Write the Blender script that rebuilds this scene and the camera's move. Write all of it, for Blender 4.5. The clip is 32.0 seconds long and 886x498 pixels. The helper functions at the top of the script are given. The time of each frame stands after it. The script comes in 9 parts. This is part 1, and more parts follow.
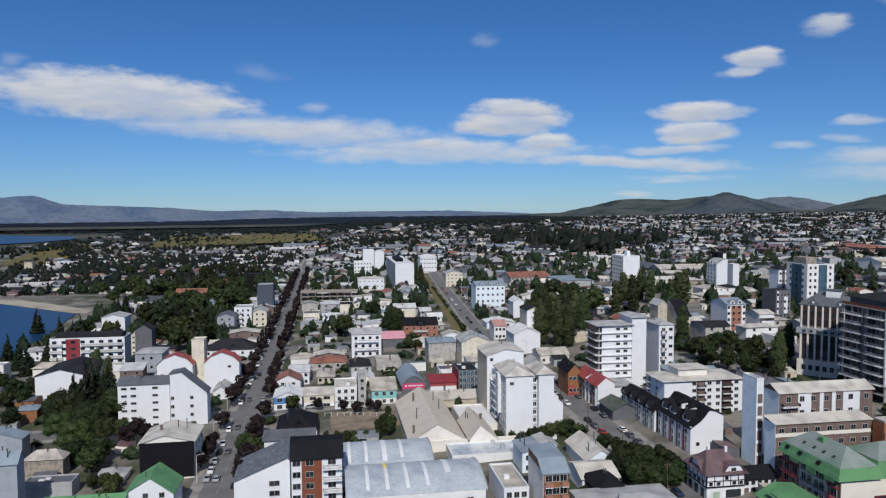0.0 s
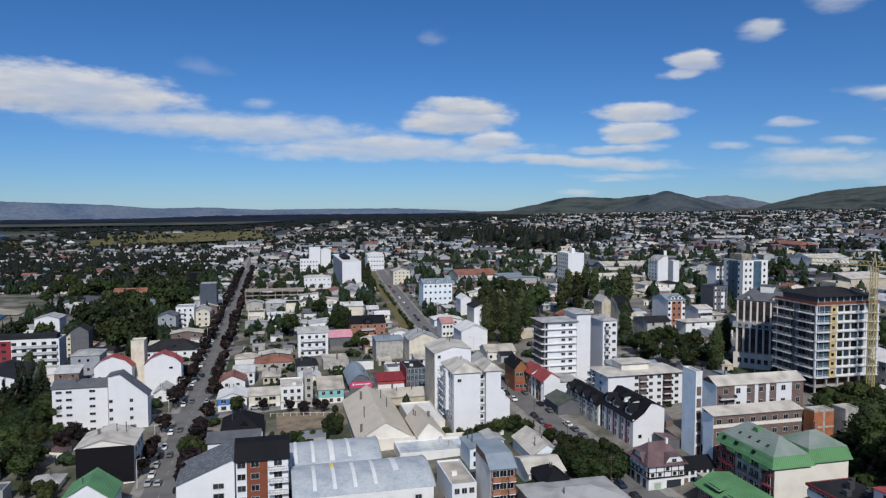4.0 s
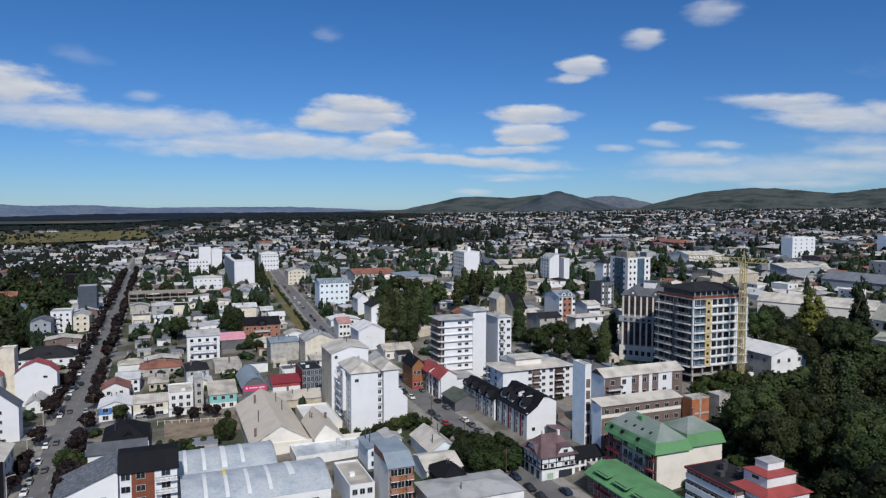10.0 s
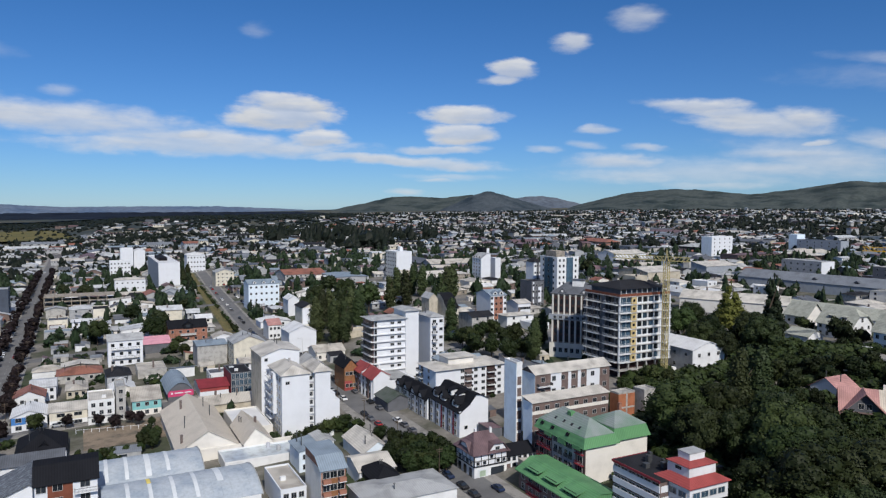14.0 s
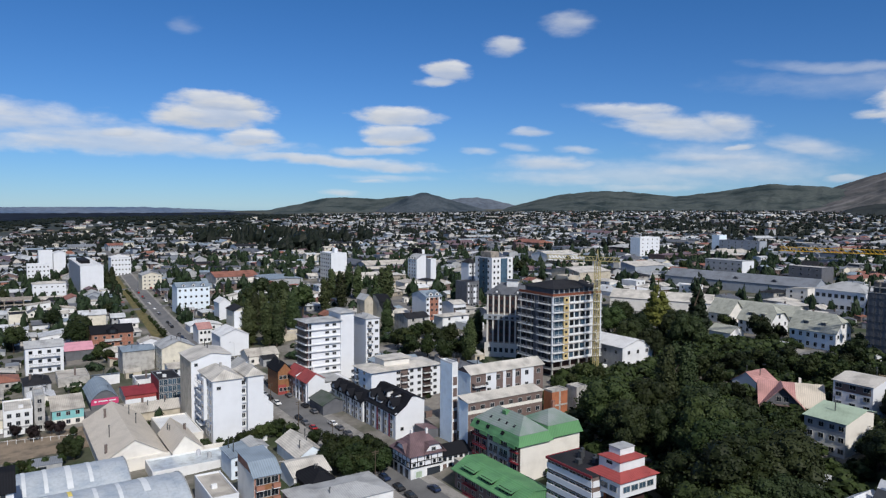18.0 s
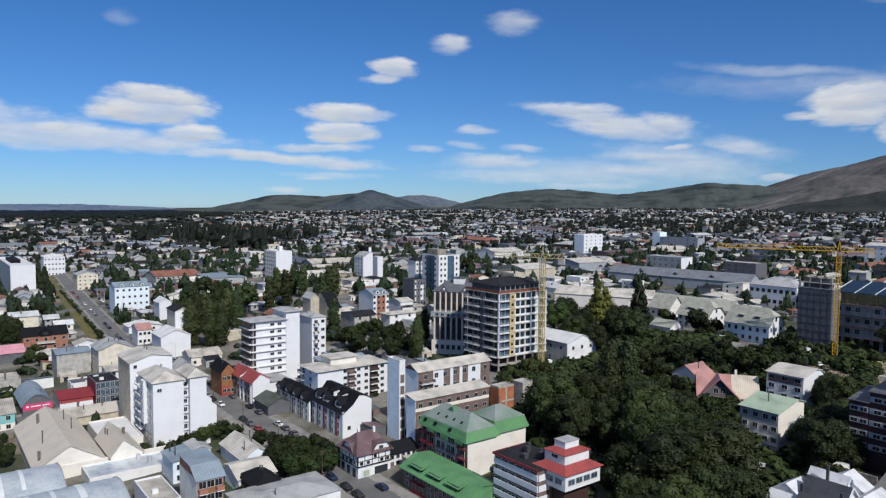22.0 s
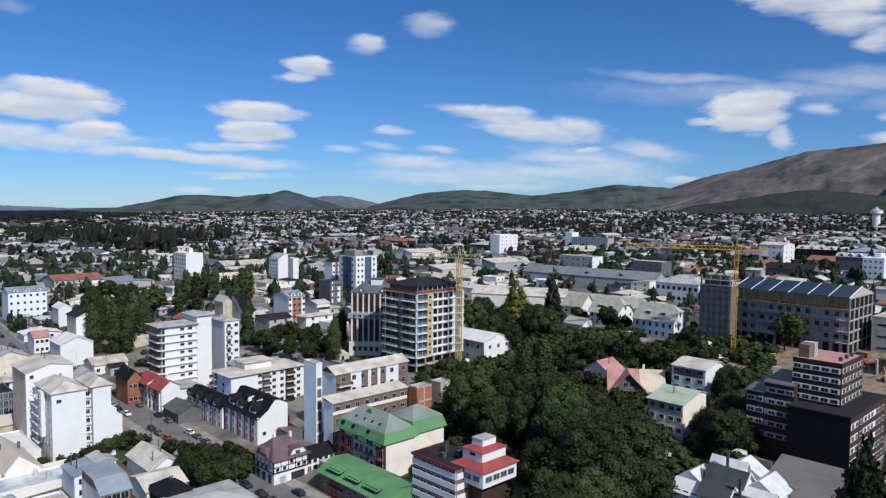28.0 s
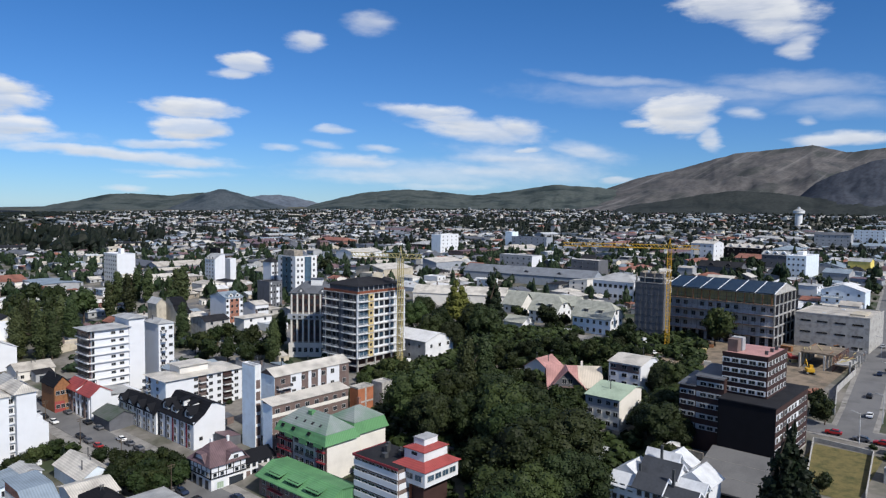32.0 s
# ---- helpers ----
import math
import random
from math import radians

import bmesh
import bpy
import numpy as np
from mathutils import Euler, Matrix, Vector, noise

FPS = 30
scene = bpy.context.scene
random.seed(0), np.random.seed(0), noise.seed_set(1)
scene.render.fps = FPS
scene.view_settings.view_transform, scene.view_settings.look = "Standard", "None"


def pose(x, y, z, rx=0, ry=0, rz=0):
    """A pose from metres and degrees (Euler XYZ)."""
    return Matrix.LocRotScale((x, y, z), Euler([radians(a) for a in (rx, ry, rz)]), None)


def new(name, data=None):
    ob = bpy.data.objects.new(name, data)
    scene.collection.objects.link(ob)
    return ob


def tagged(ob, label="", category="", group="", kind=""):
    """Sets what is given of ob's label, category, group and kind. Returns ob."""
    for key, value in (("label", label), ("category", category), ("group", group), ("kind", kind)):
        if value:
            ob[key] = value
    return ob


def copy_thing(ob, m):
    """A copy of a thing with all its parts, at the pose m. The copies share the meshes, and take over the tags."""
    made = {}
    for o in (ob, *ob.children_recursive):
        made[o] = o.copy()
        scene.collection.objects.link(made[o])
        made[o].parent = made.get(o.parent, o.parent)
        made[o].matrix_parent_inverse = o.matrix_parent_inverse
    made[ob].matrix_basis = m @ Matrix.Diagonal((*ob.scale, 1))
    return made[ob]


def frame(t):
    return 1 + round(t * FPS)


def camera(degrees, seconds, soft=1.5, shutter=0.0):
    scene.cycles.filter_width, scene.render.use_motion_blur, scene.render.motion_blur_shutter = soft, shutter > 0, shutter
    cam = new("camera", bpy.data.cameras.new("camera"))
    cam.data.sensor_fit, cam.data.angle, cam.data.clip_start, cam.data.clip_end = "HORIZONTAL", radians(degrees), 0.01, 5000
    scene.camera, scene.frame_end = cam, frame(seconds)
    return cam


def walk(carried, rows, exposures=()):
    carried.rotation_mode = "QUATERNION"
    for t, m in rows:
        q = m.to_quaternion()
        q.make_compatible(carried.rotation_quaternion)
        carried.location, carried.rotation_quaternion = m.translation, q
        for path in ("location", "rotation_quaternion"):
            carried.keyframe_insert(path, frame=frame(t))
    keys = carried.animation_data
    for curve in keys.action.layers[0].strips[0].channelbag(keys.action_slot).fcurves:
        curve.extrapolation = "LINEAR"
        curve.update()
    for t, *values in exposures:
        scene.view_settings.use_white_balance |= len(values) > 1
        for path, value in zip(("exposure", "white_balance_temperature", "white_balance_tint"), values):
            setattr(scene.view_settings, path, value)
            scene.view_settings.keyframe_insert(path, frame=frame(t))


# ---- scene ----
cam = camera(64.53, 32.0, soft=1.25)
PATH = [  # seconds, tilt, lean, turn
    (0.0, 86.700, 0.200, 0.003),
    (1.0, 86.684, 0.177, -0.988),
    (2.0, 86.601, 0.147, -2.135),
    (3.0, 86.546, 0.134, -3.260),
    (3.5, 86.513, 0.115, -3.770),
    (5.5, 86.539, -0.007, -6.046),
    (6.0, 86.528, -0.007, -6.728),
    (7.0, 86.512, -0.041, -8.167),
    (8.0, 86.494, -0.086, -9.662),
    (9.0, 86.451, -0.131, -11.175),
    (10.0, 86.426, -0.172, -12.681),
    (11.0, 86.443, -0.217, -14.126),
    (12.0, 86.450, -0.245, -15.470),
    (13.0, 86.436, -0.263, -16.852),
    (14.0, 86.439, -0.302, -18.206),
    (14.5, 86.449, -0.332, -18.881),
    (16.5, 86.430, -0.426, -21.668),
    (17.0, 86.503, -0.406, -22.284),
    (18.0, 86.567, -0.418, -23.474),
    (19.0, 86.540, -0.437, -24.615),
    (20.0, 86.493, -0.414, -25.649),
    (21.0, 86.437, -0.442, -26.718),
    (22.0, 86.405, -0.485, -27.813),
    (23.0, 86.399, -0.497, -28.829),
    (24.0, 86.415, -0.496, -29.843),
    (25.0, 86.438, -0.502, -30.858),
    (25.5, 86.453, -0.503, -31.401),
    (27.5, 86.506, -0.547, -33.923),
    (28.0, 86.528, -0.575, -34.561),
    (29.0, 86.570, -0.589, -35.891),
    (30.0, 86.579, -0.595, -37.213),
    (31.0, 86.580, -0.594, -38.371),
    (32.0, 86.542, -0.665, -39.370),
]
EYE = (0.0, 0.0, 75.0)
walk(cam, [(t, pose(*EYE, rx, ry, rz)) for t, rx, ry, rz in PATH],
     [(0, -0.06), (6, -0.06), (13, 0.02), (19, 0.08), (25, 0.15), (32, 0.27)])

# ---------------------------------------------------------------- light and sky
SUN_HEAD, SUN_UP = 2.0, 42.0        # the way the shadows point (turn from +y), height of the sun
sun = new("sun", bpy.data.lights.new("sun", "SUN"))
sun.data.energy, sun.data.angle, sun.data.color = 4.0, radians(0.53), (1.0, 0.95, 0.88)
sun.matrix_world = pose(0, 0, 400, 90 - SUN_UP, 0, SUN_HEAD)

world = bpy.data.worlds.new("sky")
scene.world = world
world.use_nodes = True
WN, WL = world.node_tree.nodes, world.node_tree.links
WN.clear()


def wnode(kind, operation=None, use_clamp=None, interpolation_type=None, blend_type=None, vector_type=None):
    n = WN.new(kind)
    if operation:
        n.operation = operation
    if use_clamp:
        n.use_clamp = True
    if interpolation_type:
        n.interpolation_type = interpolation_type
    if blend_type:
        n.blend_type = blend_type
    if vector_type:
        n.vector_type = vector_type
    return n


def wmath(op, a, b=None, c=None, clamp=False):
    n = wnode("ShaderNodeMath", operation=op, use_clamp=clamp)
    for i, v in enumerate((a, b, c)):
        if v is None:
            continue
        if isinstance(v, (int, float)):
            n.inputs[i].default_value = v
        else:
            WL.new(v, n.inputs[i])
    return n.outputs[0]


sky = wnode("ShaderNodeTexSky")
sky.sky_type, sky.sun_disc = "NISHITA", False
sky.sun_elevation, sky.sun_rotation, sky.altitude = radians(SUN_UP), radians(180 - SUN_HEAD), 850
sky.air_density, sky.dust_density, sky.ozone_density = 1.0, 0.0, 4.0
tc = wnode("ShaderNodeTexCoord")
xyz = wnode("ShaderNodeSeparateXYZ")
WL.new(tc.outputs["Generated"], xyz.inputs[0])
az = wmath("MULTIPLY", wmath("ARCTAN2", xyz.outputs[0], xyz.outputs[1]), 57.2958)
el = wmath("MULTIPLY", wmath("ARCSINE", xyz.outputs[2]), 57.2958)
flat = wnode("ShaderNodeCombineXYZ")
WL.new(az, flat.inputs[0])
WL.new(el, flat.inputs[1])


def wnoise(sx, sy, detail, shift=0.0, rough=0.55):
    m = wnode("ShaderNodeMapping")
    m.inputs["Scale"].default_value = (sx, sy, 1)
    m.inputs["Location"].default_value = (shift, shift * 0.7, shift)
    WL.new(flat.outputs[0], m.inputs[0])
    n = wnode("ShaderNodeTexNoise")
    n.inputs["Scale"].default_value, n.inputs["Detail"].default_value, n.inputs["Roughness"].default_value = 1.0, detail, rough
    WL.new(m.outputs[0], n.inputs[0])
    return n


# lens-shaped clouds: heading, height, half width, half height, tilt (degrees), thickness
CLOUDS = [
    (-24.3, 8.2, 10.8, 1.96, -2, 0.95), (-12.6, 6.1, 15.1, 1.24, -2, 0.85), (-11.1, 6.2, 10.6, 1.34, -1, 0.8), (0.1, 4.5, 14.1, 1.03, 0, 0.85),
    (0.1, 4.9, 10.8, 1.03, -3, 0.8), (14, 3.6, 10.7, 0.52, -3, 0.85), (6.2, 8, 3.9, 0.83, -2, 1), (5.4, 7, 5, 1.34, 1, 1),
    (8.1, 5.3, 2.9, 0.83, 0, 0.95), (-1.4, 5.3, 2.3, 0.52, 1, 0.9), (20, 7.3, 4, 0.88, 0, 0.95), (19.6, 5.7, 3.1, 1.09, 1, 1),
    (18, 4.5, 4.1, 0.41, 1, 0.85), (18.6, 3.4, 5.6, 0.57, -3, 0.85), (24, 10.8, 2.2, 1.03, -2, 0.95), (22.9, 10, 2.2, 0.47, 1, 0.85),
    (28.1, 12.7, 1.7, 0.83, -5, 0.75), (3.6, 13.3, 1.4, 0.67, -1, 0.25), (-14.5, 10.6, 2.3, 0.72, -6, 0.22), (-10.3, 8, 1.7, 0.52, 1, 0.4),
    (-31, 10.2, 1.3, 0.62, 3, 0.25), (37.9, 7.7, 4.6, 0.67, -4, 0.9), (42.3, 6.2, 6.4, 1.14, -7, 0.9), (40.3, 7.0, 3.6, 0.8, -10, 0.9), (38, 2.7, 13, 1.5, -2, 0.45), (46.5, 3.4, 8.5, 1.9, -9, 0.5), (56, 8.6, 14, 1.2, -4, 0.25), (45.3, 6.3, 3, 1.03, -6, 0.9),
    (30.5, 5.9, 2.1, 0.47, -1, 0.8), (26.2, 4.5, 1.7, 0.31, 0, 0.6), (29.7, 4.8, 1.9, 0.36, -4, 0.6), (34.3, 4.5, 1.9, 0.31, -1, 0.6),
    (32.1, 3.5, 4.8, 0.78, -3, 0.75), (33.2, 2.4, 7.9, 0.83, -1, 0.57), (44.3, 3.9, 6.4, 0.67, -2, 0.7), (43.3, 2.8, 7.5, 0.93, -1, 0.6),
    (46.4, 4.6, 1.7, 0.31, -2, 0.75), (51.2, 4.3, 3.5, 1.03, -10, 0.65), (18.7, 2.4, 5.1, 0.36, 0, 0.4), (15.3, 1.2, 1.6, 0.31, -2, 0.7),
    (17.6, 2.1, 2.2, 0.26, 0, 0.6), (33.5, 14.3, 2.2, 1.24, -1, 0.7), (39.5, 1.7, 5.3, 0.52, 0, 0.55), (57.9, 7.8, 3.6, 1.24, 1, 1),
    (57.8, 6.8, 2.9, 1.4, 0, 1), (60.1, 5.4, 1.4, 0.83, -46, 0.8), (55.2, 6.6, 1.9, 0.41, 1, 0.85), (62.1, 14.7, 5.6, 1.45, -9, 0.95),
    (63.6, 13.4, 3.4, 1.34, -11, 0.9), (65.7, 11.7, 1.4, 1.14, -37, 0.75), (53.1, 9.9, 8, 0.57, -6, 0.4), (59.1, 8.7, 10.6, 0.88, -3, 0.4),
    (66.4, 9, 7.9, 1.03, -5, 0.42), (62.3, 7.2, 1.5, 0.52, -4, 0.6), (66.6, 6.4, 0.9, 0.41, -4, 0.5), (68.6, 7.3, 5.6, 1.03, -4, 0.35),
    (68.8, 5.1, 3.6, 0.62, 0, 0.85), (53.1, 2.2, 1.5, 0.41, 7, 0.75), (50.3, 4.2, 2.6, 0.62, -15, 0.65), (47.4, 3.3, 5.2, 0.83, -3, 0.6),
    (88, 9, 7, 2, 0, 0.8), (-60, 8, 12, 2, 0, 0.8), (170, 20, 16, 4, 0, 0.7), (-150, 9, 20, 2, 0, 0.8),
]
warp = wnoise(0.20, 0.50, 5, 3.0)
offs = wnode("ShaderNodeVectorMath", operation="SUBTRACT")
WL.new(warp.outputs["Color"], offs.inputs[0])
offs.inputs[1].default_value = (0.5, 0.5, 0.5)
offm = wnode("ShaderNodeVectorMath", operation="MULTIPLY")
WL.new(offs.outputs[0], offm.inputs[0])
offm.inputs[1].default_value = (3.2, 1.1, 0)
place = wnode("ShaderNodeVectorMath", operation="ADD")
WL.new(flat.outputs[0], place.inputs[0])
WL.new(offm.outputs[0], place.inputs[1])
fine = wnoise(0.50, 1.35, 6, 11.0, 0.55).outputs["Fac"]
ragged = wmath("MULTIPLY_ADD", fine, 0.75, -0.375)
both = None
for a, e, wa, he, tilt, thick in CLOUDS:
    lens = wnode("ShaderNodeMapping", vector_type="TEXTURE")
    here = place.outputs[0]
    if both is not None:          # one cloud after another
        nudge = wnode("ShaderNodeVectorMath", operation="MULTIPLY_ADD")
        WL.new(both, nudge.inputs[0])
        nudge.inputs[1].default_value = (1e-7, 1e-7, 1e-7)
        WL.new(here, nudge.inputs[2])
        here = nudge.outputs[0]
    WL.new(here, lens.inputs[0])
    lens.inputs["Location"].default_value = (a, e, 0)
    lens.inputs["Rotation"].default_value = (0, 0, radians(tilt))
    lens.inputs["Scale"].default_value = (wa, he, 1)
    ln = wnode("ShaderNodeVectorMath", operation="LENGTH")
    WL.new(lens.outputs[0], ln.inputs[0])
    mr = wnode("ShaderNodeMapRange", interpolation_type="SMOOTHSTEP")
    WL.new(wmath("ADD", ln.outputs["Value"], ragged), mr.inputs[0])
    mr.inputs[1].default_value, mr.inputs[2].default_value = 1.06, 0.55 if thick > .9 else 0.3 if thick > .7 else 0.05
    mr.inputs[3].default_value, mr.inputs[4].default_value = 0.0, thick
    # the lower half of a cloud is greyer
    yy = wnode("ShaderNodeSeparateXYZ")
    WL.new(lens.outputs[0], yy.inputs[0])
    low = wmath("MULTIPLY", mr.outputs[0], wmath("MULTIPLY_ADD", yy.outputs[1], -0.45, 0.35, clamp=True))
    pair = wnode("ShaderNodeCombineXYZ")
    WL.new(mr.outputs[0], pair.inputs[0])
    WL.new(low, pair.inputs[1])
    if both is None:
        both = pair.outputs[0]
    else:
        top = wnode("ShaderNodeVectorMath", operation="MAXIMUM")
        WL.new(both, top.inputs[0])
        WL.new(pair.outputs[0], top.inputs[1])
        both = top.outputs[0]
split = wnode("ShaderNodeSeparateXYZ")
WL.new(both, split.inputs[0])
# unseen broken cloud overhead and behind, above the lens-shaped ones, added as fill light
lump = wnoise(0.022, 0.055, 5, 40.0, 0.55).outputs["Fac"]
heap = wnode("ShaderNodeMapRange", interpolation_type="SMOOTHSTEP")
WL.new(lump, heap.inputs[0])
heap.inputs[1].default_value, heap.inputs[2].default_value = 0.46, 0.62
lift = wnode("ShaderNodeMapRange", interpolation_type="SMOOTHSTEP")
WL.new(el, lift.inputs[0])
lift.inputs[1].default_value, lift.inputs[2].default_value = 22.0, 36.0
total, under = wmath("MAXIMUM", split.outputs[0], wmath("MULTIPLY", heap.outputs[0], lift.outputs[0])), split.outputs[1]
tint = wnode("ShaderNodeMixRGB", blend_type="MIX")
tint.inputs[1].default_value, tint.inputs[2].default_value = (0.90, 0.91, 0.93, 1), (0.46, 0.52, 0.62, 1)
WL.new(wmath("MULTIPLY_ADD", fine, 0.6, wmath("MULTIPLY_ADD", under, 0.9, -0.18), clamp=True), tint.inputs[0])
deep = wnode("ShaderNodeMixRGB", blend_type="MULTIPLY")
deep.inputs[0].default_value = 1.0
hue = wnode("ShaderNodeValToRGB")
hue.color_ramp.elements[0].position, hue.color_ramp.elements[0].color = 0.0, (0.55, 0.835, 1.29, 1)
hue.color_ramp.elements[1].position, hue.color_ramp.elements[1].color = 0.30, (0.37, 0.82, 1.27, 1)
WL.new(wmath("MULTIPLY", el, 1 / 60), hue.inputs[0])
WL.new(hue.outputs[0], deep.inputs[2])
WL.new(sky.outputs[0], deep.inputs[1])
bg_sky, bg_cloud = wnode("ShaderNodeBackground"), wnode("ShaderNodeBackground")
WL.new(deep.outputs[0], bg_sky.inputs[0])
bg_sky.inputs[1].default_value = 0.065
WL.new(tint.outputs[0], bg_cloud.inputs[0])
bg_cloud.inputs[1].default_value = 0.84
streak = wnoise(0.12, 0.8, 5, 23.0, 0.55).outputs["Fac"]
wisp = wnode("ShaderNodeMapRange", interpolation_type="SMOOTHSTEP")
WL.new(streak, wisp.inputs[0])
wisp.inputs[1].default_value, wisp.inputs[2].default_value = 0.36, 0.60
wisp.inputs[3].default_value, wisp.inputs[4].default_value = 0.72, 1.0
mixw = wnode("ShaderNodeMixShader")
WL.new(wmath("MULTIPLY", total, wisp.outputs[0]), mixw.inputs[0])
WL.new(bg_sky.outputs[0], mixw.inputs[1])
WL.new(bg_cloud.outputs[0], mixw.inputs[2])
wout = wnode("ShaderNodeOutputWorld")
WL.new(mixw.outputs[0], wout.inputs[0])

# ---------------------------------------------------------------- materials


def mat(name, col, rough=0.8, metal=0.0, var=0.15, scale=0.4, fine=6.0, bump=0.15, spec=0.3, stain=None, wave=None, rnd=0.0):
    """A surface with stains at one size and grain at another; wave: ridges per metre along local x or y."""
    m = bpy.data.materials.new(name)
    m.use_nodes = True
    N, L = m.node_tree.nodes, m.node_tree.links
    b = N["Principled BSDF"]
    b.inputs["Roughness"].default_value, b.inputs["Metallic"].default_value = rough, metal
    b.inputs["Specular IOR Level"].default_value = spec
    t = N.new("ShaderNodeTexCoord")
    n1, n2 = N.new("ShaderNodeTexNoise"), N.new("ShaderNodeTexNoise")
    for n, s, d in ((n1, scale, 5), (n2, fine, 3)):
        n.inputs["Scale"].default_value, n.inputs["Detail"].default_value = s, d
        L.new(t.outputs["Object"], n.inputs[0])
    ramp = N.new("ShaderNodeValToRGB")
    c = Vector(col)
    s = Vector(stain) if stain else c * (1 - 2.2 * var)
    ramp.color_ramp.elements[0].color, ramp.color_ramp.elements[1].color = (*s, 1), (*c, 1)
    ramp.color_ramp.elements[0].position, ramp.color_ramp.elements[1].position = 0.3, 0.56
    L.new(n1.outputs["Fac"], ramp.inputs[0])
    mx = N.new("ShaderNodeMixRGB")
    mx.blend_type = "MULTIPLY"
    mx.inputs[0].default_value = min(1.0, var * 2)
    L.new(ramp.outputs[0], mx.inputs[1])
    r2 = N.new("ShaderNodeValToRGB")
    r2.color_ramp.elements[0].color, r2.color_ramp.elements[1].color = (0.55, 0.55, 0.55, 1), (1.1, 1.1, 1.1, 1)
    r2.color_ramp.elements[0].position, r2.color_ramp.elements[1].position = 0.3, 0.6
    L.new(n2.outputs["Fac"], r2.inputs[0])
    L.new(r2.outputs[0], mx.inputs[2])
    last = mx.outputs[0]
    if rnd:
        oi = N.new("ShaderNodeObjectInfo")
        hsv = N.new("ShaderNodeHueSaturation")
        mr = N.new("ShaderNodeMapRange")
        mr.inputs[3].default_value, mr.inputs[4].default_value = 1 - rnd, 1 + rnd
        L.new(oi.outputs["Random"], mr.inputs[0])
        L.new(mr.outputs[0], hsv.inputs["Value"])
        L.new(last, hsv.inputs["Color"])
        last = hsv.outputs[0]
    height = n2.outputs["Fac"]
    if wave:
        w = N.new("ShaderNodeTexWave")
        w.bands_direction = wave[0]
        w.inputs["Scale"].default_value = wave[1]
        w.inputs["Distortion"].default_value = 0.0
        L.new(t.outputs["Object"], w.inputs[0])
        height = w.outputs["Fac"]
        dk = N.new("ShaderNodeMixRGB")
        dk.blend_type = "MULTIPLY"
        dk.inputs[0].default_value = 0.2
        L.new(last, dk.inputs[1])
        L.new(w.outputs["Color"], dk.inputs[2])
        last = dk.outputs[0]
    L.new(last, b.inputs["Base Color"])
    bp = N.new("ShaderNodeBump")
    bp.inputs["Strength"].default_value, bp.inputs["Distance"].default_value = bump, 0.05
    L.new(height, bp.inputs["Height"])
    L.new(bp.outputs[0], b.inputs["Normal"])
    return m


M = {}
for key, col, kw in (
    ("white", (.66, .68, .71), dict(var=.03, scale=.25)), ("white2", (.70, .71, .715), dict(var=.07, scale=.3)),
    ("offwhite", (.70, .675, .625), dict(var=.06, scale=.3)), ("cream", (.64, .60, .50), dict(var=.1)),
    ("beige", (.50, .45, .36), dict(var=.15)), ("grey", (.36, .37, .38), dict(var=.12)),
    ("darkgrey", (.12, .125, .14), dict(var=.1)), ("concrete", (.42, .41, .39), dict(var=.18, scale=.5)),
    # next line's first entry: white paint with skylit blue shade put into it
    ("skytint_white", (.72, .83, .92), dict(var=.06)), ("paleblue", (.68, .76, .83), dict(var=.06)),
    ("greyblue", (.30, .33, .37), dict(var=.08)), ("brown", (.165, .12, .108), dict(var=.12)),
    ("rust", (.19, .062, .036), dict(var=.12)), ("wood", (.28, .13, .06), dict(var=.18, scale=1.2)),
    ("stone", (.34, .30, .25), dict(var=.25, scale=.8)), ("black", (.006, .006, .009), dict(var=.1, spec=.2)),
    ("chocolate", (.050, .026, .024), dict(var=.12)), ("orange", (.38, .145, .075), dict(var=.15)),
    ("pink", (.62, .30, .36), dict(var=.08)), ("teal", (.22, .50, .50), dict(var=.08)), ("yellow", (.74, .60, .16), dict(var=.08)),
    ("blue", (.06, .20, .50), dict(var=.08)), ("maroon", (.22, .03, .04), dict(var=.1)), ("brick", (.34, .16, .11), dict(var=.2, scale=1)),
):
    M[key] = mat(key + "_plaster", col, **kw)
for key, col, kw in (
    ("r_grey", (.43, .44, .445), dict(var=.18)), ("r_beige", (.60, .57, .515), dict(var=.18)), ("r_tan", (.52, .485, .43), dict(var=.2)),
    ("r_dark", (.030, .031, .036), dict(var=.15)), ("r_black", (.014, .015, .019), dict(var=.1)), ("r_red", (.36, .075, .07), dict(var=.15)),
    ("r_brick", (.30, .13, .09), dict(var=.2)), ("r_green", (.12, .29, .13), dict(var=.15, stain=(.085, .21, .10))), ("r_pink", (.50, .27, .25), dict(var=.15)),
    ("r_blue", (.25, .31, .37), dict(var=.12)), ("r_white", (.72, .73, .74), dict(var=.08)), ("r_palegreen", (.40, .50, .38), dict(var=.12)),
    ("r_slate", (.12, .13, .15), dict(var=.15)), ("r_plum", (.17, .11, .12), dict(var=.2)), ("r_silver", (.56, .58, .60), dict(var=.14)),
):
    M[key] = mat(key + "_sheet", col, rough=.6 if key not in ("r_black", "r_dark") else .8, spec=.3 if key not in ("r_black", "r_dark") else .08, scale=.22, bump=.3, wave=("X", .55), **kw)
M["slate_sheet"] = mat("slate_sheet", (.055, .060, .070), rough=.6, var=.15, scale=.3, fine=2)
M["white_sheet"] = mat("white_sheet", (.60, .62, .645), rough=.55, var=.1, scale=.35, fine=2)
M["aged_green"] = mat("aged_green_sheet", (.25, .29, .28), rough=.55, var=.2, scale=.14, stain=(.13, .22, .16), wave=("X", .55))
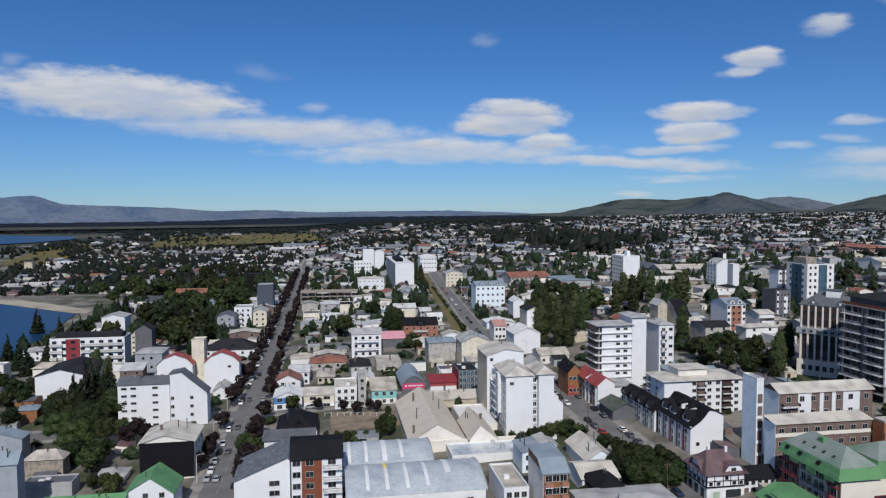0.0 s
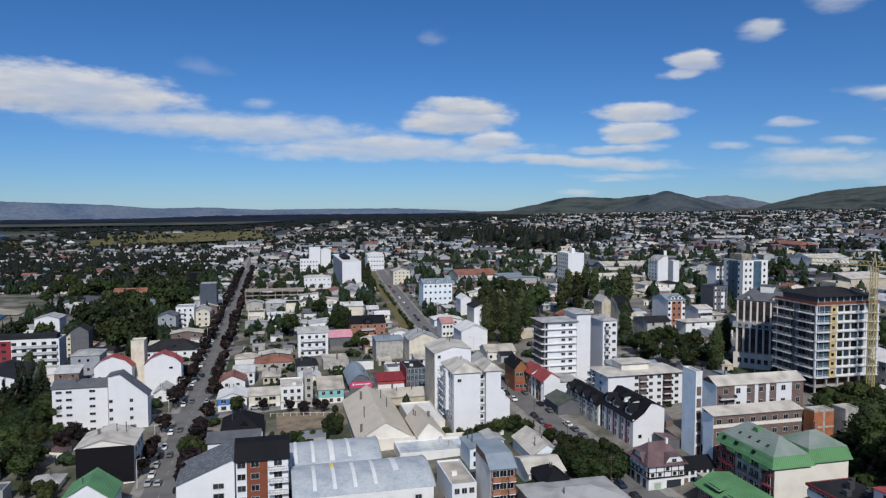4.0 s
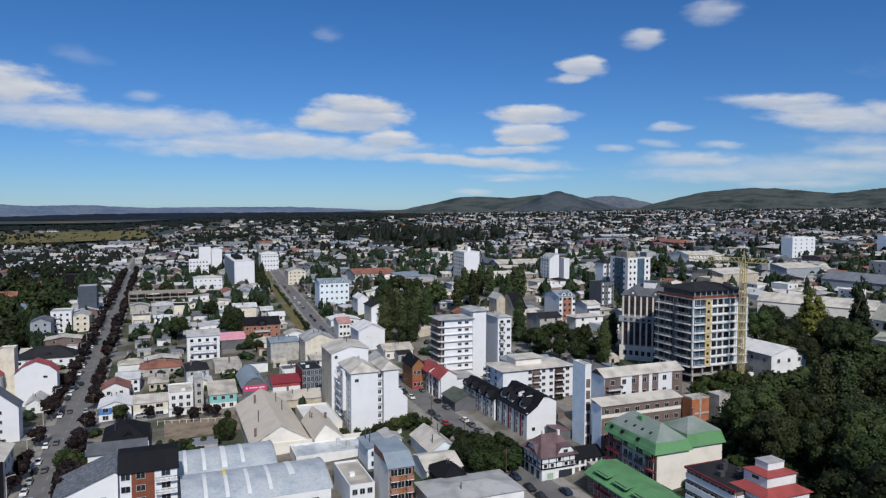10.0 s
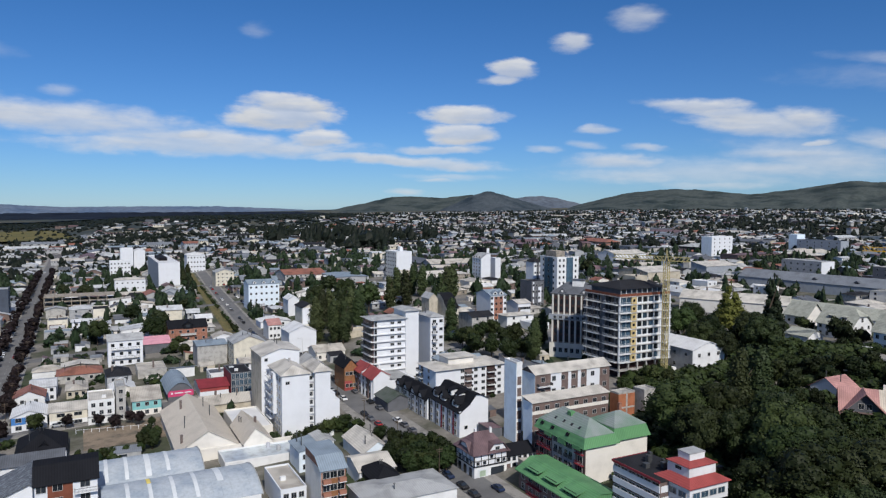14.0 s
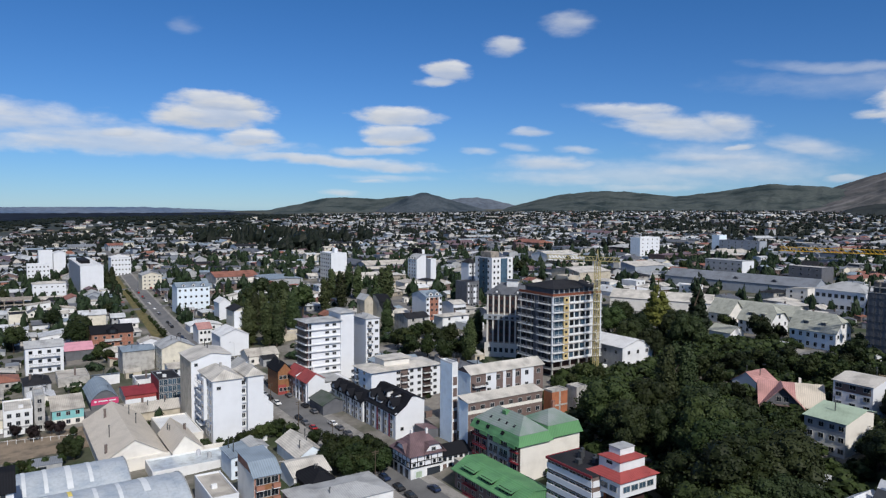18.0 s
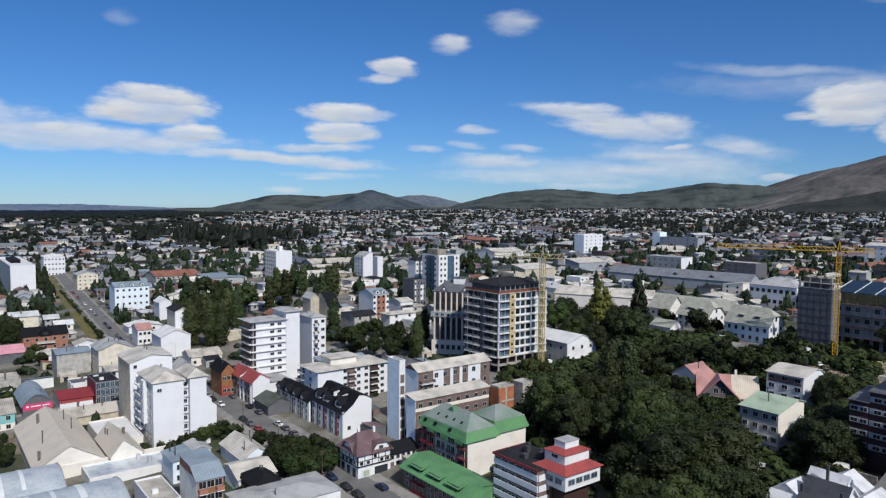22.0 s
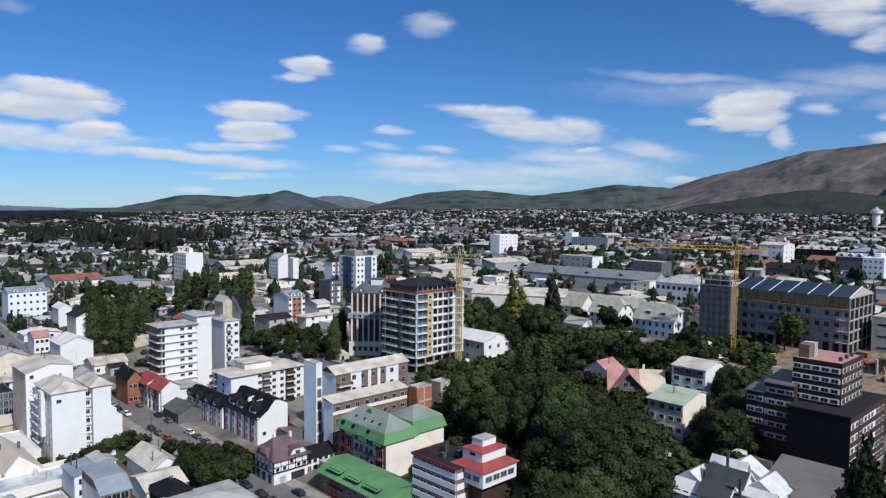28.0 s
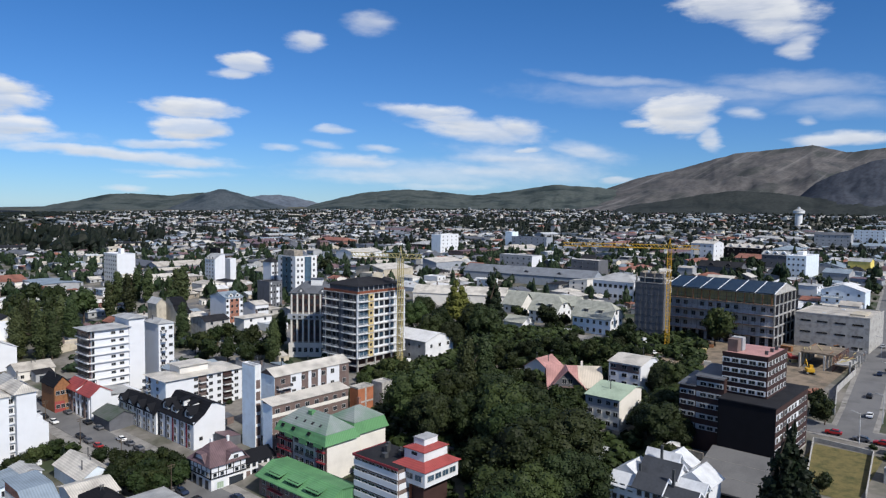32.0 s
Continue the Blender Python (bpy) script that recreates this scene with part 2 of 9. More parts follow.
M["zinc"] = mat("zinc_sheet", (.40, .44, .48), rough=.5, var=.16, scale=.22, fine=1.3, stain=(.29, .34, .40), bump=.12, spec=.4)
M["foil"] = mat("silver_membrane", (.60, .66, .70), rough=.35, metal=.4, var=.15, scale=.5, bump=.5)
M["rooflight"] = mat("rooflight_plastic", (.62, .65, .67), rough=.4, var=.05)
M["glass"] = mat("window_glass", (.020, .026, .034), rough=.12, spec=.5, var=.2, scale=.3, bump=.0, rnd=.5)
M["blueglass"] = mat("blue_glass", (.05, .09, .13), rough=.10, spec=.6, var=.2, scale=.3, bump=.0, rnd=.4)
M["frame"] = mat("window_frame_paint", (.40, .40, .39), var=.05)
M["rail"] = mat("pale_rail", (.55, .56, .57), var=.08)
M["metal"] = mat("dark_steel", (.08, .085, .09), rough=.5, metal=.3)
M["craneyellow"] = mat("crane_yellow", (.62, .36, .03), rough=.5, var=.12)
M["paleyellow"] = mat("pale_yellow", (.50, .42, .20), rough=.6, var=.12)
M["asphalt"] = mat("asphalt", (.150, .150, .152), rough=.9, var=.12, scale=.15, fine=3)
M["pave"] = mat("pavement_slabs", (.27, .26, .245), rough=.9, var=.18, scale=.3, fine=2)
M["dirt"] = mat("bare_earth", (.24, .19, .14), rough=.95, var=.3, scale=.25, stain=(.11, .095, .075))
M["drygrass"] = mat("dry_grass", (.15, .125, .05), rough=.95, var=.3, scale=.5, stain=(.07, .075, .028))
M["linepaint"] = mat("line_paint", (.36, .36, .35), var=.15)
M["bark"] = mat("bark", (.10, .075, .055), rough=.95, var=.2, scale=2)
M["tyre"] = mat("rubber", (.015, .015, .016), rough=.9)
M["tarp"] = mat("scaffold_net", (.46, .47, .51), rough=.8, var=.2, scale=.35)
M["solar"] = mat("dark_glazing", (.022, .033, .042), rough=.2, spec=.5, var=.2)


def leaf_mat(name, dark, light):
    m = mat(name, light, rough=.6, var=.12, scale=.35, fine=1.6, stain=dark, bump=.0, spec=.15, rnd=.45)
    N, L = m.node_tree.nodes, m.node_tree.links
    hue, fold, span = next(q for q in N if q.type == "HUE_SAT"), N.new("ShaderNodeMath"), N.new("ShaderNodeMapRange")
    times = N.new("ShaderNodeMath")
    times.operation, fold.operation = "MULTIPLY", "FRACT"
    times.inputs[1].default_value = 7.31
    span.inputs[3].default_value, span.inputs[4].default_value = .478, .522
    L.new(next(q for q in N if q.type == "OBJECT_INFO").outputs["Random"], times.inputs[0])
    L.new(times.outputs[0], fold.inputs[0])
    L.new(fold.outputs[0], span.inputs[0])
    L.new(span.outputs[0], hue.inputs["Hue"])
    return m


M["leaf"] = leaf_mat("leaf_deciduous", (.009, .016, .006), (.039, .055, .017))
M["leaf_dark"] = leaf_mat("leaf_dark", (.005, .010, .004), (.028, .040, .012))
M["leaf_conifer"] = leaf_mat("leaf_conifer", (.004, .008, .005), (.019, .029, .013))
M["leaf_poplar"] = leaf_mat("leaf_poplar", (.016, .026, .012), (.056, .073, .027))
M["leaf_far"] = leaf_mat("leaf_far", (.004, .007, .006), (.013, .019, .012))
M["leaf_olive"] = leaf_mat("leaf_olive", (.009, .014, .006), (.036, .047, .017))
M["leaf_red"] = leaf_mat("leaf_purple", (.008, .006, .007), (.022, .014, .014))
M["leaf_yellow"] = leaf_mat("leaf_yellowish", (.05, .06, .014), (.15, .15, .035))

M["olivefield"] = mat("olive_meadow", (.13, .108, .03), rough=.95, var=.3, scale=.012, fine=.12, stain=(.07, .075, .02))
M["r_cream"] = mat("cream_sheet", (.60, .54, .45), rough=.6, var=.12, scale=.3, wave=("X", .55))
M["r_steel"] = mat("steel_grey_sheet", (.20, .22, .25), rough=.55, var=.14, scale=.2, wave=("X", .55))
M["r_hall"] = mat("hall_shingle", (.56, .51, .44), rough=.8, var=.06, scale=.25, wave=("Y", .3))
M["steelblue"] = mat("steel_blue_cladding", (.065, .080, .108), rough=.6, var=.1)
M["sooty"] = mat("sooty_brick", (.15, .12, .11), var=.2, scale=1)
M["yellowboard"] = mat("yellow_boards", (.58, .45, .22), rough=.7, var=.15, scale=.8)
M["r_patch"] = mat("patched_slate_sheet", (.085, .09, .10), rough=.5, var=.2, scale=1.1, fine=3, stain=(.26, .28, .30), wave=("Y", .6))
M["darknet"] = mat("dark_scaffold_net", (.135, .14, .155), rough=.85, var=.1, scale=.3)
M["signpink"] = mat("pink_sign", (.55, .06, .16), rough=.5, var=.04)
M["mossroof"] = mat("mossy_dark_sheet", (.10, .115, .105), rough=.8, var=.3, scale=.4, stain=(.05, .075, .05), wave=("X", .55))
M["r_sage"] = mat("sage_beige_shingle", (.40, .41, .355), rough=.8, var=.22, scale=.4, stain=(.28, .29, .25), wave=("X", .55))
# ---------------------------------------------------------------- plan: streets run along u (away) and v (across)
GRID = 9.3
VX, VY = math.cos(radians(GRID)), math.sin(radians(GRID))
SLOPE_V = [-6000, -900, -300, -190, -100, 0, 100, 160, 250, 500, 1200, 2500, 4500, 6000]
SLOPE_Z = [-17, -17, -15, -14, -10, -3, 2, 9, 14, 19, 32, 60, 72, 72]


def ground_z(x, y):
    return float(np.interp(x * VX + y * VY, SLOPE_V, SLOPE_Z))


def uv(u, v):
    """World x, y of a place u metres up the streets and v metres across them."""
    return v * VX - u * VY, v * VY + u * VX


class Shape:
    """Collects boxes, prisms and panels into one mesh."""

    def __init__(self):
        self.v, self.f, self.m = [], [], []

    def add(self, verts, faces, m=0):
        k = len(self.v)
        self.v += [tuple(p) for p in verts]
        self.f += [tuple(k + i for i in f) for f in faces]
        self.m += [m] * len(faces)
        return self

    def box(self, x0, y0, z0, x1, y1, z1, m=0):
        return self.add([(x0, y0, z0), (x1, y0, z0), (x1, y1, z0), (x0, y1, z0), (x0, y0, z1), (x1, y0, z1), (x1, y1, z1), (x0, y1, z1)],
                        [(0, 3, 2, 1), (4, 5, 6, 7), (0, 1, 5, 4), (1, 2, 6, 5), (2, 3, 7, 6), (3, 0, 4, 7)], m)

    def prism(self, poly, a, b, axis="y", m=0):
        """poly: points in the plane across the axis, (x, z) for y, (y, z) for x, (x, y) for z."""
        put = {"y": lambda p, s: (p[0], s, p[1]), "x": lambda p, s: (s, p[0], p[1]), "z": lambda p, s: (p[0], p[1], s)}[axis]
        n = len(poly)
        faces = [tuple(range(n)), tuple(range(2 * n - 1, n - 1, -1))] + [(i, n + i, n + (i + 1) % n, (i + 1) % n) for i in range(n)]
        return self.add([put(p, a) for p in poly] + [put(p, b) for p in poly], faces, m)

    def slab(self, a, b, c, d, t, m=0):
        """A sheet through four corners, t thick downwards."""
        lo = [(p[0], p[1], p[2] - t) for p in (a, b, c, d)]
        return self.add([a, b, c, d] + lo, [(0, 1, 2, 3), (7, 6, 5, 4), (0, 4, 5, 1), (1, 5, 6, 2), (2, 6, 7, 3), (3, 7, 4, 0)], m)

    def tube(self, p, q, r0, r1=None, n=6, m=0):
        p, q = Vector(p), Vector(q)
        r1 = r0 if r1 is None else r1
        d = (q - p).normalized()
        s = d.orthogonal().normalized()
        w = d.cross(s)
        ring = [(math.cos(2 * math.pi * i / n), math.sin(2 * math.pi * i / n)) for i in range(n)]
        vs = [p + (s * c + w * k) * r0 for c, k in ring] + [q + (s * c + w * k) * r1 for c, k in ring]
        return self.add(vs, [(i, (i + 1) % n, n + (i + 1) % n, n + i) for i in range(n)] + [tuple(range(n - 1, -1, -1)), tuple(range(n, 2 * n))], m)

    def mesh(self, name, *mats, smooth=False):
        me = bpy.data.meshes.new(name)
        me.from_pydata(self.v, [], self.f)
        for m in mats:
            me.materials.append(m)
        if len(mats) > 1:
            me.polygons.foreach_set("material_index", self.m)
        bm = bmesh.new()
        bm.from_mesh(me)
        bmesh.ops.recalc_face_normals(bm, faces=bm.faces)
        bm.to_mesh(me)
        bm.free()
        if smooth:
            me.polygons.foreach_set("use_smooth", [True] * len(me.polygons))
        return me


def part(name, shape, mats, parent, label="", at=None):
    """One mesh under a thing or a part."""
    mats = mats if isinstance(mats, (tuple, list)) else (mats,)
    me = shape if isinstance(shape, bpy.types.Mesh) else shape.mesh(name, *mats)
    ob = new(name, me)
    ob.parent = parent
    if at is not None:
        ob.matrix_basis = at
    return tagged(ob, label)


def thing(name, m, label, category, group="", kind=""):
    ob = new(name)
    ob.empty_display_size = 0.5
    ob.matrix_basis = m
    return tagged(ob, label, category, group, kind)


# ---------------------------------------------------------------- ground, water, hills
def grid_sheet(name, us, vs, height, material, label, category, jitter=None):
    verts, faces = [], []
    for u in us:
        for v in vs:
            x, y = uv(u, v)
            verts.append((x, y, height(x, y, u, v)))
    n = len(vs)
    for i in range(len(us) - 1):
        for j in range(n - 1):
            faces.append((i * n + j, i * n + j + 1, (i + 1) * n + j + 1, (i + 1) * n + j))
    me = bpy.data.meshes.new(name)
    me.from_pydata(verts, [], faces)
    me.materials.append(material)
    return tagged(new(name, me), label, category, kind="structure")


def town_ground():
    m = bpy.data.materials.new("town_ground")
    m.use_nodes = True
    N, L = m.node_tree.nodes, m.node_tree.links
    b = N["Principled BSDF"]
    b.inputs["Roughness"].default_value = .95
    t = N.new("ShaderNodeTexCoord")
    n1, n2, n3 = (N.new("ShaderNodeTexNoise") for _ in range(3))
    for n, s, d in ((n1, .035, 6), (n2, .6, 4), (n3, .0035, 4)):
        n.inputs["Scale"].default_value, n.inputs["Detail"].default_value = s, d
        L.new(t.outputs["Object"], n.inputs[0])
    r = N.new("ShaderNodeValToRGB")
    e = r.color_ramp.elements
    e[0].position, e[0].color = .38, (.030, .045, .016, 1)
    e[1].position, e[1].color = .60, (.185, .172, .155, 1)
    k = e.new(.48)
    k.color = (.075, .075, .054, 1)
    L.new(n1.outputs["Fac"], r.inputs[0])
    mx = N.new("ShaderNodeMixRGB")
    mx.blend_type, mx.inputs[0].default_value = "OVERLAY", .5
    L.new(r.outputs[0], mx.inputs[1])
    L.new(n2.outputs["Fac"], mx.inputs[2])
    # far out: woods and dry fields
    r3 = N.new("ShaderNodeValToRGB")
    e = r3.color_ramp.elements
    e[0].position, e[0].color = .46, (.016, .024, .020, 1)
    e[1].position, e[1].color = .74, (.085, .072, .030, 1)
    L.new(n3.outputs["Fac"], r3.inputs[0])
    dist = N.new("ShaderNodeVectorMath")
    dist.operation = "LENGTH"
    L.new(t.outputs["Object"], dist.inputs[0])
    mr = N.new("ShaderNodeMapRange")
    mr.inputs[1].default_value, mr.inputs[2].default_value = 1500, 2100
    L.new(dist.outputs["Value"], mr.inputs[0])
    m2 = N.new("ShaderNodeMixRGB")
    L.new(mr.outputs[0], m2.inputs[0])
    L.new(mx.outputs[0], m2.inputs[1])
    L.new(r3.outputs[0], m2.inputs[2])
    L.new(m2.outputs[0], b.inputs["Base Color"])
    return m


LAKE = -15.6
ring = [-5200, -2500, -1400, -900, -500, -350, -300, -190, -150, -100, -50, 0, 50, 100, 130, 160, 200, 250, 350, 500, 800, 1200, 1800, 2500, 3300, 4500, 5200]
grid_sheet("ground", [-1500, -600, -200, 0, 100, 200, 300, 400, 550, 700, 900, 1200, 1600, 2200, 3000, 3800, 4500, 5200], ring,
           lambda x, y, u, v: ground_z(x, y), town_ground(), "town ground of earth, yards and dry grass", "ground")


def ridge_strip(name, points, far, run, foot, material, label, rough, seed, crag=.07):
    """A range of hills: (heading, height in degrees as seen from the town) along its crest."""
    a0, a1 = points[0][0], points[-1][0]
    n = int((a1 - a0) / 0.14)
    steps = 34
    verts, faces = [], []
    for i in range(n + 1):
        a = a0 + (a1 - a0) * i / n
        e = float(np.interp(a, [p[0] for p in points], [p[1] for p in points]))
        e += 0.05 * noise.noise(Vector((a * 1.3, seed, 0))) + 0.03 * noise.noise(Vector((a * 5, seed, 3)))
        top = EYE[2] + far * math.tan(radians(e))
        for j in range(steps + 1):
            s = j / steps
            r = far - run * (1 - s)
            x, y = r * math.sin(radians(a)), r * math.cos(radians(a))
            base = foot + 0.0 * s
            gully = noise.fractal(Vector((x * rough, y * rough, seed)), 0.9, 2.1, 6)
            bend = a * .8 + .6 * noise.noise(Vector((a * .7, s * 2, seed)))
            cut = abs(noise.noise(Vector((bend, s * 1.2, seed)))) + .5 * abs(noise.noise(Vector((bend * 2.7, s * 2.5, seed + 5)))) + .25 * abs(noise.noise(Vector((bend * 7, s * 5, seed + 9))))
            z = base + (top - base) * (s ** 1.35) + (gully * .10 + cut * crag - crag * .4) * (top - base) * math.sin(math.pi * s)
            verts.append((x, y, z))
    m = steps + 1
    for i in range(n):
        for j in range(steps):
            faces.append((i * m + j, i * m + j + 1, (i + 1) * m + j + 1, (i + 1) * m + j))
    me = bpy.data.meshes.new(name)
    me.from_pydata(verts, [], faces)
    me.materials.append(material)
    me.polygons.foreach_set("use_smooth", [True] * len(me.polygons))
    return tagged(new(name, me), label, "hills", kind="structure")


def hill_mat(name, a, b, c, scale):
    m = mat(name, b, rough=.95, var=.3, scale=scale, fine=scale * 9, stain=a, bump=.6, spec=.1)
    return m


# Far range: distance haze is painted in as a blue base colour.
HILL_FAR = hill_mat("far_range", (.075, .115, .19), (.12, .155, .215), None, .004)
HILL_MID = hill_mat("wooded_hill", (.018, .030, .032), (.068, .082, .078), None, .0085)


def scree_mat(name):
    """Grey-brown scree with scrub patches and pale rock streaks that run slantwise down the slope."""
    m = hill_mat(name, (.052, .055, .060), (.108, .104, .104), None, .006)
    N, L = m.node_tree.nodes, m.node_tree.links
    b = N["Principled BSDF"]
    out = b.inputs["Base Color"].links[0].from_socket
    t = N.new("ShaderNodeTexCoord")
    side, slant = (math.cos(radians(62)), -math.sin(radians(62)), -1.5), (.3, .15, 1.0)
    for across, along, lo, hi, col, much in ((.0042, .0052, .50, .64, (.036, .043, .042, 1), .75), (.020, .0020, .55, .70, (.20, .192, .19, 1), .55), (.062, .0038, .56, .70, (.17, .164, .162, 1), .4)):
        join = N.new("ShaderNodeCombineXYZ")
        for k, (axis, f) in enumerate(((side, across), (slant, along))):
            d = N.new("ShaderNodeVectorMath")
            d.operation = "DOT_PRODUCT"
            d.inputs[1].default_value = [c * f for c in axis]
            L.new(t.outputs["Object"], d.inputs[0])
            L.new(d.outputs["Value"], join.inputs[k])
        n = N.new("ShaderNodeTexNoise")
        n.inputs["Scale"].default_value, n.inputs["Detail"].default_value, n.inputs["Roughness"].default_value = 1.0, 6, .6
        L.new(join.outputs[0], n.inputs[0])
        r = N.new("ShaderNodeMapRange")
        r.inputs[1].default_value, r.inputs[2].default_value, r.inputs[4].default_value = lo, hi, much
        L.new(n.outputs["Fac"], r.inputs[0])
        x = N.new("ShaderNodeMixRGB")
        L.new(r.outputs[0], x.inputs[0])
        L.new(out, x.inputs[1])
        x.inputs[2].default_value = col
        out = x.outputs[0]
    L.new(out, b.inputs["Base Color"])
    return m


HILL_BIG = scree_mat("bare_mountain")
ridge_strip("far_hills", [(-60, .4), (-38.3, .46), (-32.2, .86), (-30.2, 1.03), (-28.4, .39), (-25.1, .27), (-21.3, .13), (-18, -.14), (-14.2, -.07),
            (-10.2, -.26), (-4.8, -.19), (.7, -.17), (5.3, -.32), (9.8, -.56), (14, -.7)], 4850, 500, -10, HILL_FAR, "mountain range on the horizon with blue haze in its colour", .004, 1)
# Pale blue here is distance haze, mixed into the hill's own colour.
HILL_BLUE = hill_mat("haze_pale_hill", (.075, .095, .125), (.115, .135, .165), None, .004)
# Peak and forest lean blue: distance haze is worked into both colours.
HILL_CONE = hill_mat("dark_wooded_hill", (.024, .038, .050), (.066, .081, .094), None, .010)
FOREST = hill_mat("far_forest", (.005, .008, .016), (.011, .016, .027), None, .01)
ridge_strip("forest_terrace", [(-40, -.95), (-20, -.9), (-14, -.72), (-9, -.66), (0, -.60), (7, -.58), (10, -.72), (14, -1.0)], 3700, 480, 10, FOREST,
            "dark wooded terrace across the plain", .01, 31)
ridge_strip("back_hills", [(22.0, -.4), (23.4, .45), (24.8, .72), (26.3, .80), (27.6, .58), (29.2, .2), (31.5, -.3), (33, -.9)], 4750, 500, 10, HILL_BLUE, "hill beyond the others with pale haze in its colour", .005, 4)
ridge_strip("wooded_hills", [(5, -1.0), (6.7, -.78), (9.8, -.29), (12.5, .29), (14.0, .66), (15.5, .72), (17.2, .64), (18.5, .61), (19.6, .78), (20.6, .86), (22.0, .7), (24, .35),
            (27, -.2), (29.5, -.8)], 4500, 900, 22, HILL_MID, "rounded hills with scrub and bare rock", .006, 7)
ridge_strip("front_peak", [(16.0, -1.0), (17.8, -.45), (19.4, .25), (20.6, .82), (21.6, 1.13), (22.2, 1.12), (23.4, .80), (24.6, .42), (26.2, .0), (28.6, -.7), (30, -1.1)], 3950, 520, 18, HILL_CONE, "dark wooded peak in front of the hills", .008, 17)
ridge_strip("scrub_hills", [(26.5, -.7), (28.1, -.24), (29.5, .22), (32.7, 1.02), (35.8, 1.35), (38, 1.31), (41.8, .93), (44.7, 1.28), (48.3, 1.87), (52, 1.64),
            (55.3, 1.11), (60, .49), (66, .1)], 4100, 1100, 45, HILL_MID, "long wooded hill behind the town", .007, 12)
ridge_strip("bare_mountain", [(49, .2), (51, .85), (52.7, 1.67), (54.9, 2.43), (57.8, 3.08), (61.8, 4.22), (65.6, 4.55), (67, 4.71), (69.1, 4.14), (71.4, 4.38),
            (75.6, 4.11), (81, 2.7), (95, 1.5)], 4400, 1600, 55, HILL_BIG, "bare grey-brown mountain with rocky gullies", .006, 21, .010)
# Scrub darkened in its base colour to stand for a cloud's shadow.
HILL_LOW = hill_mat("cloud_shaded_scrub", (.016, .022, .024), (.034, .040, .040), None, .012)
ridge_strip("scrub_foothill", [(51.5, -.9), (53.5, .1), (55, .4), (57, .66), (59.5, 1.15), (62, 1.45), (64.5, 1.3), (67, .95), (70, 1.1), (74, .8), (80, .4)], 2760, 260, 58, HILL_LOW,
            "low scrub foothill coloured dark for cloud shadow", .008, 41)
# This spur's dark blue is cloud shadow put into the base colour.
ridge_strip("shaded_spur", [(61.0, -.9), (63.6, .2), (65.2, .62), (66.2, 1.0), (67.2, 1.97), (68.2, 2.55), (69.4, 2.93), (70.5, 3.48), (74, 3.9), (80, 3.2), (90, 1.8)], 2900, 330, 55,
            hill_mat("cloud_shaded_spur", (.024, .032, .046), (.058, .066, .084), None, .009), "spur of the mountain coloured dark blue for cloud shadow", .008, 47, .05)
# ---------------------------------------------------------------- builders
FOOT = []          # ground taken by buildings: centre u, v, half sizes


def take(x, y, yaw, w, d):
    a = radians(yaw)
    cx = x + math.cos(a) * w / 2 - math.sin(a) * d / 2
    cy = y + math.sin(a) * w / 2 + math.cos(a) * d / 2
    FOOT.append((cx, cy, a, w / 2, d / 2))


def is_free(x, y, r):
    for cx, cy, a, hw, hd in FOOT:
        dx, dy = x - cx, y - cy
        if abs(dx * math.cos(a) + dy * math.sin(a)) < hw + r and abs(-dx * math.sin(a) + dy * math.cos(a)) < hd + r:
            return False
    return True


CACHE = {}


def window_meshes(w, h, glass):
    key = ("window", round(w, 1), round(h, 1), glass)
    if key not in CACHE:
        w, h = key[1], key[2]
        t = 0.09
        fr = Shape().box(-w / 2 - t, -.15, -t, w / 2 + t, .06, 0).box(-w / 2 - t, -.12, h, w / 2 + t, .06, h + t)
        fr.box(-w / 2 - t, -.12, 0, -w / 2, .06, h).box(w / 2, -.12, 0, w / 2 + t, .06, h)
        if w > 1.0:
            fr.box(-.03, -.11, 0, .03, .06, h)
        pn = Shape().box(-w / 2, -.085, 0, w / 2, .05, h)
        CACHE[key] = (fr.mesh("window", M["frame"]), pn.mesh("pane", M[glass]))
    return CACHE[key]


def plain_window(parent, m, w=1.2, h=1.3):
    key = ("plain", w, h)
    if key not in CACHE:
        s = Shape().box(-w / 2 - .09, -.05, -.09, w / 2 + .09, .05, h + .09).box(-w / 2, -.07, 0, w / 2, .05, h, 1)
        CACHE[key] = s.mesh("window", M["frame"], M["glass"])
    return part("window", CACHE[key], (), parent, at=m)


def window(parent, m, w=1.2, h=1.3, glass="glass"):
    if glass == "plain":
        return plain_window(parent, m, w, h)
    fr, pn = window_meshes(w, h, glass)
    ob = part("window", fr, (), parent, at=m)
    part("pane", pn, (), ob)
    return ob


def wall_rows(parent, face, length, depth, floors, fh, cols, size, glass="glass", skip=(), first=0, z0=0.0, width=0.0):
    """Rows of windows on one face (F front, L left, R right); cols are shares of the face's length."""
    for f in range(first, floors):
        for c in cols:
            if (f, c) in skip:
                continue
            z = z0 + f * fh + fh * 0.32
            if face == "F":
                m = pose(c * length, 0, z)
            elif face == "L":
                m = pose(0, (1 - c) * depth, z, 0, 0, -90)
            else:
                m = pose(width or length, c * depth, z, 0, 0, 90)
            window(parent, m, *size, glass)


